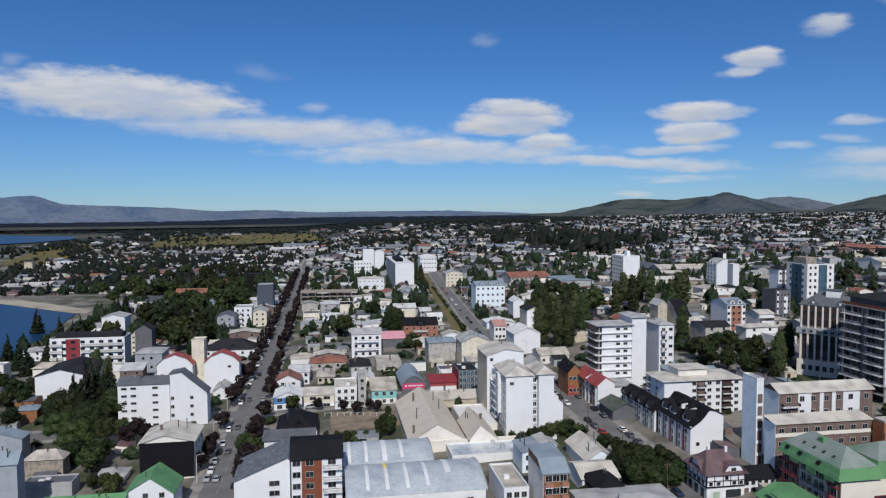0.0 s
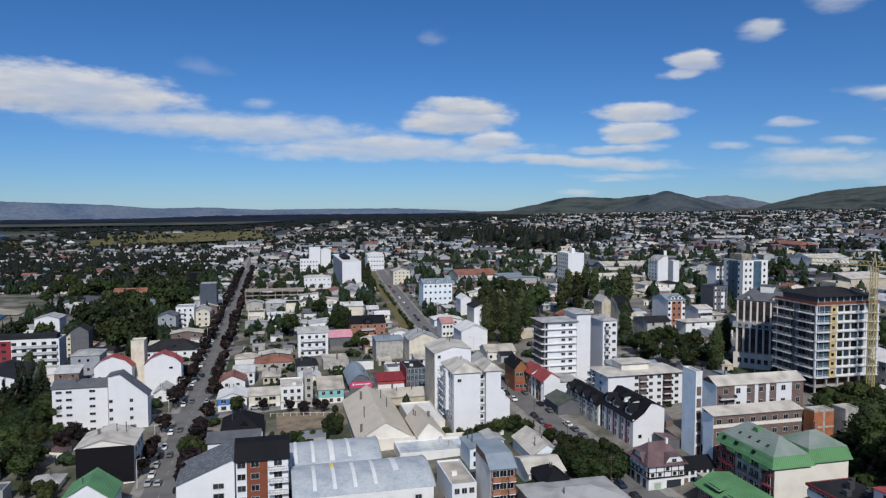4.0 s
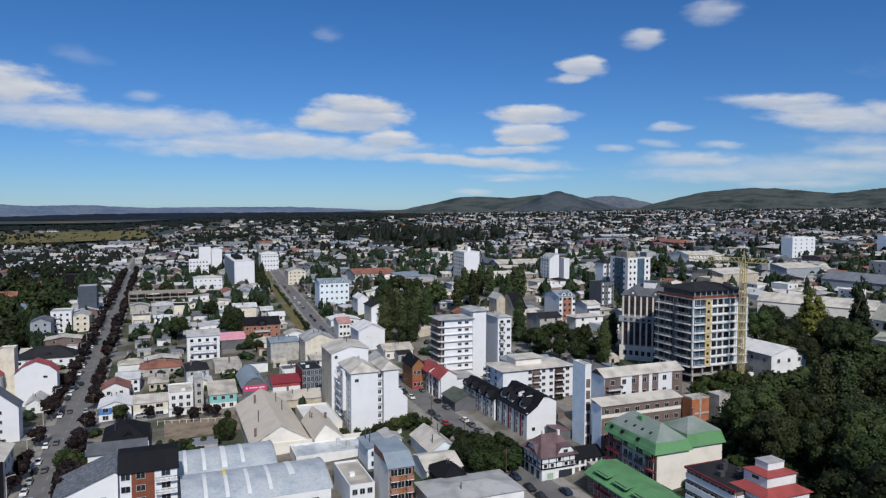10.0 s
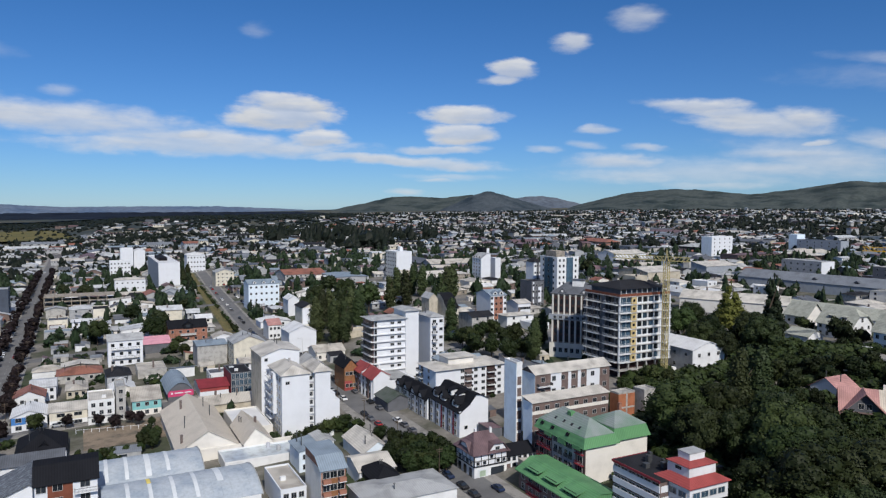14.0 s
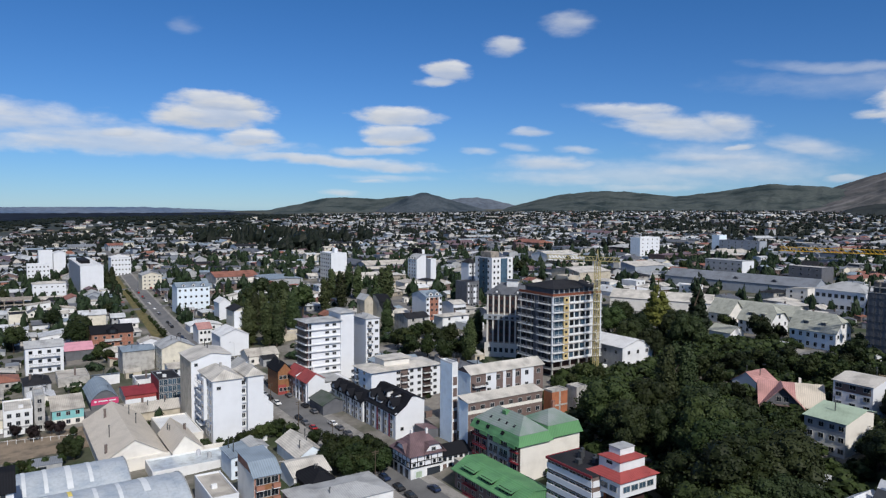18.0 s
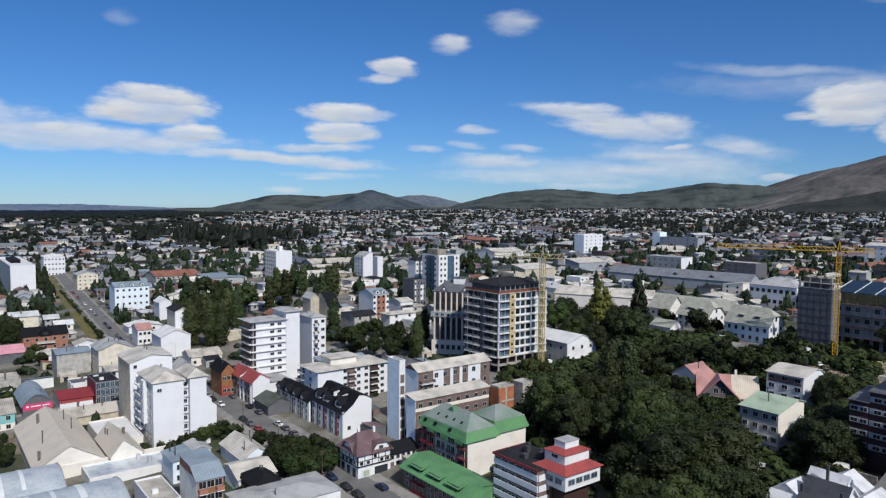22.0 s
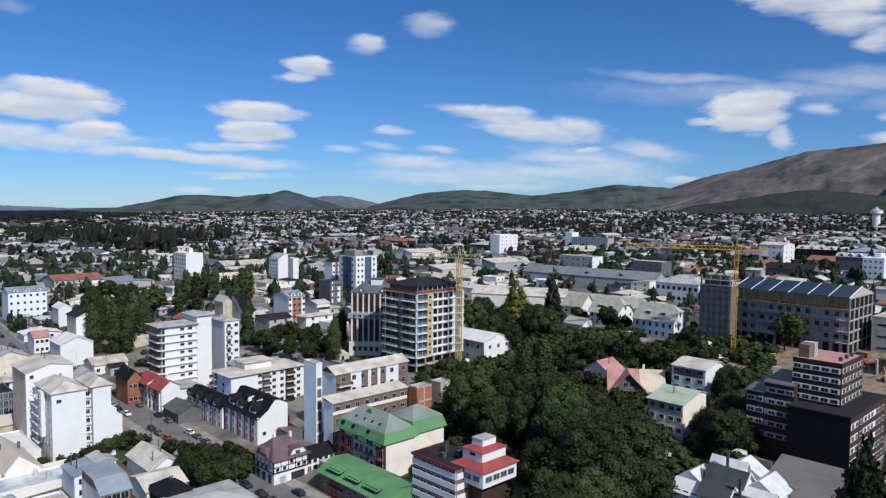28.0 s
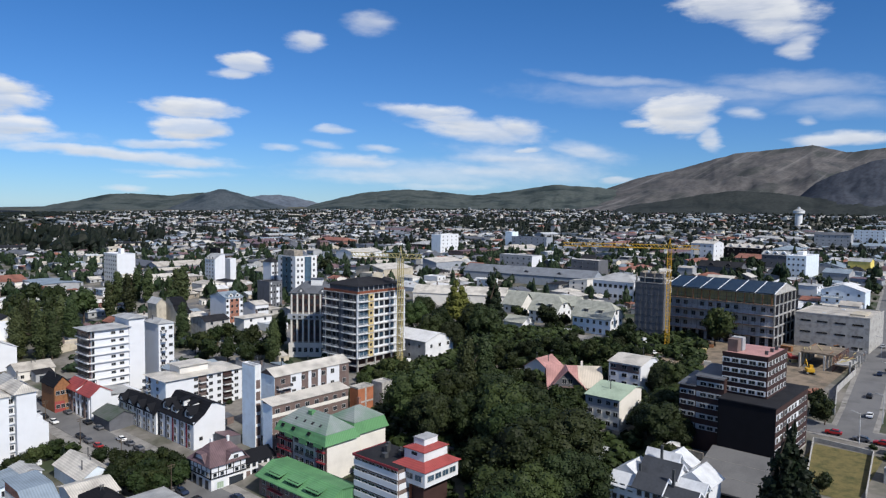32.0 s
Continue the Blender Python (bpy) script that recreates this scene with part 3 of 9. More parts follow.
def balcony(parent, x0, x1, y, z, deep=1.3, rail="metal", face="F", slab="white2"):
    slab = "grey" if rail == "rail" else slab
    key = ("balcony", round(x1 - x0, 1), deep, rail, slab)
    if key not in CACHE:
        w = key[1]
        s = Shape().box(0, -deep, -.18, w, 0, 0)
        r = Shape().box(0, -deep, .95, w, -deep + .06, 1.05)
        r.box(0, -deep, .12, .05, 0, .95).box(w - .05, -deep, .12, w, 0, .95)
        if rail in ("metal", "rail"):
            for i in range(int(w / .28)):
                r.box(i * .28, -deep + .01, 0, i * .28 + .05, -deep + .05, .98)
        else:
            r.box(0, -deep, 0, w, -deep + .06, .98)
        CACHE[key] = (s.mesh("balcony", M[slab]), r.mesh("railing", M[rail]))
    s, r = CACHE[key]
    m = pose(x0, y, z) if face == "F" else pose(y, x1, z, 0, 0, -90)
    ob = part("balcony", s, (), parent, at=m)
    part("railing", r, (), ob)


def roof_profile(parent, w, d, h, pts, axis, material, over=.45, t=.16, name="roof"):
    """Roof sheets over a profile of (share, rise) points, run along y (gable to the front) or x."""
    s = Shape()
    span = w if axis == "y" else d
    run0, run1 = (-over, d + over) if axis == "y" else (-over, w + over)
    P = [(p * span, h + z) for p, z in pts]
    (a0, b0), (a1, b1) = P[0], P[1]
    k = (b1 - b0) / max(.01, a1 - a0)
    P[0] = (a0 - over, b0 - k * over if abs(k) < 2.5 else b0)
    (a0, b0), (a1, b1) = P[-2], P[-1]
    k = (b1 - b0) / max(.01, a1 - a0)
    P[-1] = (a1 + over, b1 + k * over if abs(k) < 2.5 else b1)
    top = [(a, z + t) for a, z in P]
    low = [(a, z + (.004 if 0 < i < len(P) - 1 else 0)) for i, (a, z) in enumerate(P)]
    s.prism(top + low[::-1], run0, run1, axis)
    return part(name, s, M[material], parent)


def building(x, y, yaw, w, d, h, wall="white", roof="r_grey", kind="flat", pts=None, rise=3.0, floors=2, F=(), L=(), R=(), size=(1.2, 1.3),
             lsize=None, first=0, label="", name="house", category="building", balc=(), lbalc=(), panels=(), z=None, lift=0.0, side=None, glass="glass",
             chimneys=(), boxes=(), over=.45, under=2.5, group="", rail="metal", skip=(), pz=None, dormers=(), ldormers=(), lights=(), crown=None, strips=(), bslab="white2"):
    """A house or block of flats with its front along local x, depth along local y, standing on the ground."""
    if z is None:
        z = ground_z(x, y)
    away = math.hypot(x, y)
    if away > 330 and glass == "glass":
        glass = "plain"
    take(x, y, yaw, w, d)
    root = thing(name, pose(x, y, z + lift, 0, 0, yaw), label, category, group)
    s = Shape()
    if kind in ("gable_y", "profile_y"):
        pts = pts or [(0, 0), (.5, rise), (1, 0)]
        s.prism([(0, -under), (w, -under)] + [(p * w, h + q) for p, q in reversed(pts)], 0, d, "y")
    elif kind in ("gable_x", "profile_x"):
        pts = pts or [(0, 0), (.5, rise), (1, 0)]
        s.prism([(0, -under), (d, -under)] + [(p * d, h + q) for p, q in reversed(pts)], 0, w, "x")
    else:
        s.box(0, 0, -under, w, d, h)
    part("wall", s, M[wall], root)
    if side:
        part("wall", Shape().box(-.06, 0, -under, -.003, d, h) if side[0] == "L" else Shape().box(w + .003, 0, -under, w + .06, d, h), M[side[1]], root)
    if kind in ("gable_y", "profile_y"):
        roof_profile(root, w, d, h, pts, "y", roof, over)
    elif kind in ("gable_x", "profile_x"):
        roof_profile(root, w, d, h, pts, "x", roof, over)
    elif kind == "hip":
        o = over
        r = Shape()
        i = min(w, d) / 2
        if w >= d:
            a, b = (i, d / 2, h + rise), (w - i, d / 2, h + rise)
        else:
            a, b = (w / 2, i, h + rise), (w / 2, d - i, h + rise)
        c = [(-o, -o, h), (w + o, -o, h), (w + o, d + o, h), (-o, d + o, h)]
        faces = [(0, 1, 5, 4), (1, 2, 5), (2, 3, 4, 5), (3, 0, 4), (3, 2, 1, 0)] if w >= d else [(0, 1, 4), (1, 2, 5, 4), (2, 3, 5), (3, 0, 4, 5), (3, 2, 1, 0)]
        r.add(c + [a, b], faces)
        part("roof", r, M[roof], root)
    elif kind == "mansard":
        o, i = over, rise * .32
        r = Shape()
        lo = [(-o, -o, h), (w + o, -o, h), (w + o, d + o, h), (-o, d + o, h)]
        mid = [(i, i, h + rise), (w - i, i, h + rise), (w - i, d - i, h + rise), (i, d - i, h + rise)]
        r.add(lo + mid, [(j, (j + 1) % 4, 4 + (j + 1) % 4, 4 + j) for j in range(4)] + [(3, 2, 1, 0)])
        part("roof", r, M[roof], root)
        u = Shape()
        k = min(w, d) * .46
        lo = [(i - .1, i - .1, h + rise - .02), (w - i + .1, i - .1, h + rise - .02), (w - i + .1, d - i + .1, h + rise - .02), (i - .1, d - i + .1, h + rise - .02)]
        z1 = h + rise + min(w, d) * .24
        a, b = ((k, d / 2, z1), (w - k, d / 2, z1)) if w >= d else ((w / 2, k, z1), (w / 2, d - k, z1))
        u.add(lo + [a, b], [(0, 1, 5, 4), (1, 2, 5), (2, 3, 4, 5), (3, 0, 4), (3, 2, 1, 0)] if w >= d else [(0, 1, 4), (1, 2, 5, 4), (2, 3, 5), (3, 0, 4, 5), (3, 2, 1, 0)])
        part("upper_roof", u, M[crown or roof], root)
    else:  # flat, behind a parapet
        part("roof", Shape().box(.25, .25, h - .05, w - .25, d - .25, h + .12), M[roof], root)
        p = Shape()
        p.box(-.05, -.05, h - .02, w + .05, .25, h + .55).box(-.05, d - .25, h - .02, w + .05, d + .05, h + .55)
        p.box(-.05, .25, h - .02, .25, d - .25, h + .55).box(w - .25, .25, h - .02, w + .05, d - .25, h + .55)
        part("parapet", p, M[pz or wall], root)
    fh = h / max(1, floors)
    wall_rows(root, "F", w, d, floors, fh, F, size, glass, skip, first)
    wall_rows(root, "L", w, d, floors, fh, L, lsize or size, glass, (), first)
    wall_rows(root, "R", w, d, floors, fh, R, lsize or size, glass, (), first, width=w)
    for a, b in balc:
        for f in range(max(1, first), floors):
            balcony(root, a * w, b * w, 0, f * fh, rail=rail, slab=bslab)
    for a, b in lbalc:
        for f in range(max(1, first), floors):
            balcony(root, a * d, b * d, 0, f * fh, rail=rail, face="L", slab=bslab)
    for a, b, z0, z1, material in panels:
        part("wall_panel", Shape().box(a * w, -.05, z0 * h, b * w, -.004, z1 * h), M[material], root)
    for face, a, b, z0, z1, material in lights:     # panels on the side walls
        xx = (-.05, -.004) if face == "L" else (w + .004, w + .05)
        part("wall_panel", Shape().box(xx[0], a * d, z0 * h, xx[1], b * d, z1 * h), M[material], root)
    for a, b, hh in chimneys:
        c = Shape().box(-.35, -.35, -1.5, .35, .35, hh).box(-.42, -.42, hh, .42, .42, hh + .12)
        part("chimney", c, M["sooty"], root, at=pose(a * w, b * d, h))
    for x0, y0, z0, x1, y1, z1, material, nm in boxes:
        part(nm, Shape().box(x0 * w, y0 * d, h + z0, x1 * w, y1 * d, h + z1), M[material], root)
    for cx, cy, cz, cw, ch, material in dormers:     # small gabled dormers facing front
        dm = Shape().prism([(-cw / 2, 0), (cw / 2, 0), (cw / 2, ch * .5), (0, ch), (-cw / 2, ch * .5)], 0, 2.4, "y")
        ob = part("dormer", dm, M[material if material in ("r_black", "r_dark", "r_slate") else "brown" if material == "r_green" else "white2"], root, at=pose(cx * w, cy * d, h + cz))
        part("roof", Shape().prism([(-cw / 2 - .3, ch * .5 - .15), (0, ch + .1), (cw / 2 + .3, ch * .5 - .15), (cw / 2 + .3, ch * .5 + .02), (0, ch + .3), (-cw / 2 - .3, ch * .5 + .02)],
             -.3, 2.8, "y"), M[material], ob)
        part("pane", Shape().box(-cw * .22, -.03, ch * .08, cw * .22, .02, ch * .55), M["glass"], ob)
    for cy, cx, cz, cw, ch, material in ldormers:     # the same, facing the left side
        dm = Shape().prism([(-cw / 2, 0), (cw / 2, 0), (cw / 2, ch * .5), (0, ch), (-cw / 2, ch * .5)], 0, 2.6, "y")
        ob = part("dormer", dm, M[material if material in ("r_black", "r_dark", "r_slate") else "brown" if material == "r_green" else "white2"], root, at=pose(cx, cy * d, h + cz, 0, 0, -90))
        part("roof", Shape().prism([(-cw / 2 - .3, ch * .5 - .15), (0, ch + .1), (cw / 2 + .3, ch * .5 - .15), (cw / 2 + .3, ch * .5 + .02), (0, ch + .3), (-cw / 2 - .3, ch * .5 + .02)],
             -.3, 2.8, "y"), M[material], ob)
        part("pane", Shape().box(-cw * .22, -.03, ch * .08, cw * .22, .02, ch * .55), M["glass"], ob)
    for a, wd, f0, f1, rise_, material in strips:     # curved rooflights across a barrel roof
        st = Shape()
        n = 8
        top = [(f0 + (f1 - f0) * i / n) for i in range(n + 1)]
        line = [(f * d, h + rise_ * (1 - (2 * f - 1) ** 2) + .25) for f in top]
        st.prism(line + [(q, z - .1) for q, z in line[::-1]], a * w, a * w + wd, "x")
        part("rooflight", st, M[material], root)
    # vents, tanks and cooling boxes on the roofs nearest to the lake
    if away < 345 and w * d > 55 and kind in ("flat", "gable_x", "gable_y", "hip", "profile_y", "mansard") and lift == 0:
        for i in range(CLUTTER.choice((1, 2, 3))):
            px, py = w * CLUTTER.uniform(.15, .85), d * CLUTTER.uniform(.2, .8)
            if kind == "flat":
                t = CLUTTER.random()
                if t < .35:
                    part("water_tank", Shape().tube((px, py, h + .1), (px, py, h + 1.5), .65, .6, 10).tube((px, py, h + 1.5), (px, py, h + 1.75), .6, .2, 10), M[CLUTTER.choice(("grey", "tarp", "blueglass"))], root)
                elif t < .7:
                    part("cooling_unit", Shape().box(px - .7, py - .5, h + .1, px + .7, py + .5, h + 1.1), M["white2"], root)
                else:
                    part("skylight", Shape().box(px - .9, py - .7, h + .1, px + .9, py + .7, h + .4), M["rooflight"], root)
            else:
                part("vent_pipe", Shape().tube((px, py, h - .6), (px, py, h + rise + .9), .14, .14, 6).tube((px, py, h + rise + .9), (px, py, h + rise + 1.1), .3, .1, 6), M["metal"], root)
    return root


CLUTTER = random.Random(17)
ARC = [(i / 10, 1 - (2 * i / 10 - 1) ** 2) for i in range(11)]


def arc(rise):
    return [(p, q * rise) for p, q in ARC]


# ---------------------------------------------------------------- streets
def strip(name, pts, width, lift, material, label, category="road", take_it=True, edge=None):
    """A paved strip that follows the ground along points of (u, v)."""
    verts, faces = [], []
    line = []
    for (u0, v0), (u1, v1) in zip(pts, pts[1:]):
        n = max(1, int(math.hypot(u1 - u0, v1 - v0) / 8))
        line += [(u0 + (u1 - u0) * i / n, v0 + (v1 - v0) * i / n) for i in range(n)]
    line.append(pts[-1])
    for i, (u, v) in enumerate(line):
        a, b = line[max(0, i - 1)], line[min(len(line) - 1, i + 1)]
        du, dv = b[0] - a[0], b[1] - a[1]
        l = math.hypot(du, dv)
        nu, nv = -dv / l, du / l
        for s in (-1, -.5, 0, .5, 1):
            x, y = uv(u + nu * s * width / 2, v + nv * s * width / 2)
            verts.append((x, y, ground_z(x, y) + lift))
        if take_it:
            x, y = uv(u, v)
            FOOT.append((x, y, radians(GRID), width / 2, width / 2))
    for i in range(len(line) - 1):
        for j in range(4):
            k = i * 5 + j
            faces.append((k, k + 1, k + 6, k + 5))
    low = len(verts)
    verts += [(x, y, z - .6) for x, y, z in verts]
    for i in range(len(line) - 1):
        for j in (0, 4):
            k = i * 5 + j
            faces.append((k, k + 5, low + k + 5, low + k))
    me = bpy.data.meshes.new(name)
    me.from_pydata(verts, [], faces)
    me.materials.append(material)
    return tagged(new(name, me), label, category, kind="structure")


ROADS = [
    ([(120, -32), (1500, -32)], 10, "main street of worn grey asphalt"), ([(281, -330), (281, 420)], 10, "asphalt cross street between shops"),
    ([(90, 91), (330, 91)], 9, "asphalt side street"), ([(300, 84), (420, 89), (645, 105), (900, 124), (1300, 150)], 8.5, "broad avenue of grey asphalt"),
    ([(41, 222), (43, 245), (50, 305), (61, 390), (92, 620)], 9, "broad asphalt street beside a building site"), ([(-80, 220), (60, 222)], 9, "asphalt street by a grassy plot"),
    ([(160, 232), (160, 420)], 8, "narrow asphalt street among trees"), ([(405, -330), (405, 620)], 9, "asphalt cross street"),
    ([(530, -330), (530, 700)], 9, "asphalt cross street"), ([(655, -330), (655, 800)], 9, "asphalt cross street"),
    ([(780, -330), (780, 900)], 9, "asphalt cross street"), ([(330, 215), (1200, 215)], 9, "asphalt street through the town"),
    ([(250, 335), (1200, 335)], 9, "asphalt street through the town"), ([(330, -155), (1100, -155)], 9, "asphalt street towards the lake"),
    ([(60, 455), (1100, 455)], 9, "asphalt street through the town"), ([(60, 575), (1100, 575)], 9, "asphalt street through the town"),
]
for i, (line, wide, text) in enumerate(ROADS):
    strip("road_%d" % (i + 1), line, wide, .10 + .006 * i, M["asphalt"], text)
    if i < 6:
        strip("pavement_%d" % (i + 1), line, wide + (7 if i < 3 else 3), .055 + .002 * i, M["pave"], "pale paved footway along the street", "pavement")
strip("verge", [(330, 74), (420, 78), (645, 94), (900, 113)], 6, .12, M["drygrass"], "strip of grass and rails beside the avenue", "verge")
for k in (0,):
    line, wide, _ = ROADS[k]
    (u0, v0), (u1, v1) = line
    s = Shape()
    n = int(math.hypot(u1 - u0, v1 - v0) / 9)
    for i in range(min(n, 70)):
        u, v = u0 + (u1 - u0) * i / n, v0 + (v1 - v0) * i / n
        (x, y), (x2, y2) = uv(u, v), uv(u + (u1 - u0) / n * .35, v + (v1 - v0) / n * .35)
        dx, dy = (y2 - y), -(x2 - x)
        q = .07 / math.hypot(dx, dy)
        z, z2 = ground_z(x, y) + .19, ground_z(x2, y2) + .19
        s.slab((x - dx * q, y - dy * q, z), (x + dx * q, y + dy * q, z), (x2 + dx * q, y2 + dy * q, z2), (x2 - dx * q, y2 - dy * q, z2), .02)
    tagged(new("lane_marking", s.mesh("lane_marking", M["linepaint"])), "faded white dashes along the road", "road marking", kind="structure")


def patch(name, u0, v0, u1, v1, material, label, lift=.12):
    n = 8
    return grid_sheet(name, [u0 + (u1 - u0) * i / n for i in range(n + 1)], [v0 + (v1 - v0) * i / n for i in range(n + 1)],
                      lambda x, y, u, v: ground_z(x, y) + lift, material, label, "ground")


patch("vacant_lot", 244, 0, 268, 26, M["dirt"], "bare earth plot behind a white fence")
patch("grass_plot", 31, 176, 47, 208, M["drygrass"], "fenced plot of dry yellow grass")
patch("building_yard", 58, 218, 130, 345, M["dirt"], "churned earth yard of a building site", .05)
patch("school_drive", 131, 279, 176, 293, M["pave"], "paved drive in front of the school")
patch("dry_bank", 152, 266, 178, 278.5, M["drygrass"], "bank of dry grass below the drive")
patch("car_park", 330, -135, 385, -105, M["pave"], "paved car park among trees")

# lake and beach
def sheet(name, pts, z, material, label, category):
    me = bpy.data.meshes.new(name)
    me.from_pydata([(*uv(u, v), z) for u, v in pts], [], [tuple(range(len(pts)))])
    me.materials.append(material)
    return tagged(new(name, me), label, category, kind="structure")


WATER = mat("lake_water", (.010, .045, .120), rough=.35, var=.1, scale=.01, fine=.25, bump=.12, spec=.12)
SAND = mat("beach_sand", (.36, .33, .27), rough=.95, var=.12, scale=.05)
sheet("lake", [(768, -405), (724, -310), (685, -265), (641, -214), (591, -207), (521, -196), (471, -191), (430, -195), (424, -225), (420, -900), (768, -900)],
      -13.6, WATER, "deep blue lake with a calm surface", "lake")
sheet("beach", [(790, -430), (745, -300), (700, -250), (655, -205), (635, -204), (641, -218), (685, -269), (724, -314), (768, -415)],
      -13.4, SAND, "pale grey pebble beach along the lake", "beach")
sheet("lake_bay", [(2800, -1559), (2692, -1142), (2512, -841), (2312, -757), (2063, -791), (1983, -842), (1839, -1026), (1700, -2600), (2800, -2600)],
      -13.6, WATER, "distant blue bay of the lake", "lake")
for name, c in (("dry_field", ((1740, -430), (1740, 0), (2400, -60), (2400, -520))), ("shore_meadow", ((1240, -535), (1240, -435), (2040, -600), (2040, -720)))):
    s = Shape().add([(*uv(u, v), ground_z(*uv(u, v)) + .5) for u, v in c], [(0, 1, 2, 3)])
    me = s.mesh(name, M["olivefield"])
    tagged(new(name, me), "dry yellow-green meadow by the town edge", "field", kind="structure")
# ---------------------------------------------------------------- buildings, each by its corner, turn, width, depth, height
building(-123.7, 262.6, 9.3, 18.8, 10.0, 17.1, label='white rendered apartment block with a dark low-pitched roof', name='apartment_building', kind='gable_x', rise=2.0, roof='r_slate', floors=6, F=(0.12, 0.3, 0.72), size=(1.9, 0.8), chimneys=((0.2, 0.5, 2.2), (0.8, 0.5, 2.2)))
building(-102.7, 260.0, 9.3, 13.3, 7.0, 13.0, label='tall white apartment block with a steep one-sided dark roof', name='apartment_building', kind='profile_y', pts=[(0, 7.5), (0.3, 8.2), (1, 0)], roof='r_slate', floors=4, F=(0.06, 0.58), size=(1.1, 1.1))
building(-90.8, 205.3, 9.3, 15.7, 15.0, 12.3, label='building with a black blank front and a pale gabled roof', kind='profile_y', pts=[(0, 0), (0.45, 2.2), (1, 0)], wall='offwhite', roof='r_beige', floors=3, R=(0.2, 0.5, 0.8), panels=((0.0, 1, 0.12, 1, 'black'),), chimneys=((0.3, 0.5, 3.0),))
building(-125.7, 304.0, 9.3, 15.0, 6.0, 15.2, label='white house with a rounded red gambrel roof', kind='profile_y', pts=[(0, 0), (0.18, 2.6), (0.5, 4.4), (0.82, 2.6), (1, 0)], roof='r_red', floors=4)
building(-106.4, 308.2, 9.3, 15.1, 7.0, 13.8, label='white house with a red gambrel roof and small upper windows', kind='profile_y', pts=[(0, 0), (0.18, 2.6), (0.5, 4.6), (0.82, 2.6), (1, 0)], roof='r_red', floors=4, F=(0.72,), first=3, size=(1.4, 0.8))
building(-113.2, 312.2, 9.3, 5.4, 8.0, 23.2, label='tall cream blank party wall building', wall='cream', roof='r_beige', floors=6, name='apartment_building')
# Right side's grey-blue is that wall's shade, put in as colour.
building(-210.1, 370.9, 9.3, 37.6, 12.3, 17.9, label='white and red apartment block with long balconies', name='apartment_building', floors=5, roof='r_slate', F=(0.06, 0.185, 0.31, 0.435, 0.56, 0.685, 0.81, 0.935), size=(2.2, 1.5), balc=((0.0, 0.17), (0.42, 0.98)), rail='frame', panels=((0.21, 0.4, 0, 1, 'maroon'),), side=('R', 'greyblue'), boxes=((0.05, 0.25, 0.2, 0.95, 0.8, 2.4, 'r_dark', 'penthouse'),))
building(-225.8, 460.0, 9.3, 14.5, 15.0, 15.9, label='plain white building with a blank gable', kind='gable_y', rise=2.0, roof='r_grey', floors=3)
building(-183.8, 409.2, 9.3, 4.4, 16.0, 12.1, label='cream apartment building with small square windows', wall='cream', kind='gable_y', rise=2, roof='r_grey', floors=4, F=(0.3, 0.7), size=(1.0, 1.0))
building(-180.3, 406.5, 9.3, 9.4, 10.0, 15.4, label='dark weathered house with a small tower', wall='darkgrey', kind='gable_y', rise=3, roof='r_dark', floors=3)
building(-179.4, 304.0, 9.3, 20.7, 28.0, 13.2, label='long white building with a low dark gable roof', kind='gable_y', rise=2.8, roof='r_dark', floors=3, F=(0.92,), size=(1.5, 1))
building(-146.5, 549.5, 9.3, 12.2, 16.0, 22.0, label='dark blue-grey tower block with blank front', name='apartment_building', wall='steelblue', roof='r_grey', floors=8, R=(0.14, 0.38, 0.62, 0.86))
building(-128.5, 373.1, 9.3, 26.5, 16.0, 6.8, label='low white house with a large dark hipped roof', kind='hip', rise=5, roof='r_dark', floors=2, F=(0.08, 0.25, 0.42, 0.58, 0.75, 0.92), dormers=((0.55, 0.12, 0.6, 2.2, 1.8, 'r_dark'),))
building(-82.2, 177.6, 9.3, 11.6, 11.0, 8.7, label='white house with a green and beige gabled roof', kind='profile_y', pts=[(0, 0), (0.5, 3.4), (1, -1)], roof='r_green', floors=3, F=(0.4, 0.75), lights=(('L', 0, 1, 0, 1, 'r_beige'),))
building(-104.5, 206.0, 9.3, 8.0, 7.5, 2.6, label='low house with a grey hipped roof among trees', kind='hip', rise=1.8, roof='r_grey', wall='offwhite', floors=1, F=(0.3, 0.7))
take(-112.0, 196.0, GRID, 19, 22)
building(-100.4, 169.6, 9.3, 19.2, 9.0, 7.7, label='building with a bright green sheet roof', kind='gable_x', rise=2.4, roof='r_green', floors=2, dormers=((0.3, 0.02, -0.3, 4, 2.4, 'r_green'), (0.62, 0.02, -0.3, 4, 2.4, 'r_green')))
building(-121.3, 196.9, 9.3, 13.6, 6.6, 5.0, label='low building with a patched grey flat roof', roof='r_slate', wall='grey', floors=1)
building(-127.1, 179.8, 9.3, 14.2, 4.6, 18.0, label='blue-grey building with a pale blue sheet roof', kind='gable_x', rise=2.5, roof='r_blue', wall='greyblue', floors=4)
building(-160.9, 231.7, 9.3, 17.6, 6.5, 8.4, label='house with stepped pale blue sheet roofs', kind='gable_y', rise=2.6, roof='r_blue', wall='greyblue', floors=2)
building(-130.8, 213.9, 9.3, 11.5, 5.9, 6.7, label='old stained stone house with a tan roof', kind='hip', rise=2.5, roof='r_tan', wall='stone', floors=2, R=(0.5,))
building(-153.2, 344.7, 9.3, 12.8, 15.2, 13.1, label='pale grey-blue house with a grey hipped roof', kind='hip', rise=1.8, roof='r_grey', wall='greyblue', floors=3, F=(0.3, 0.6), first=0)
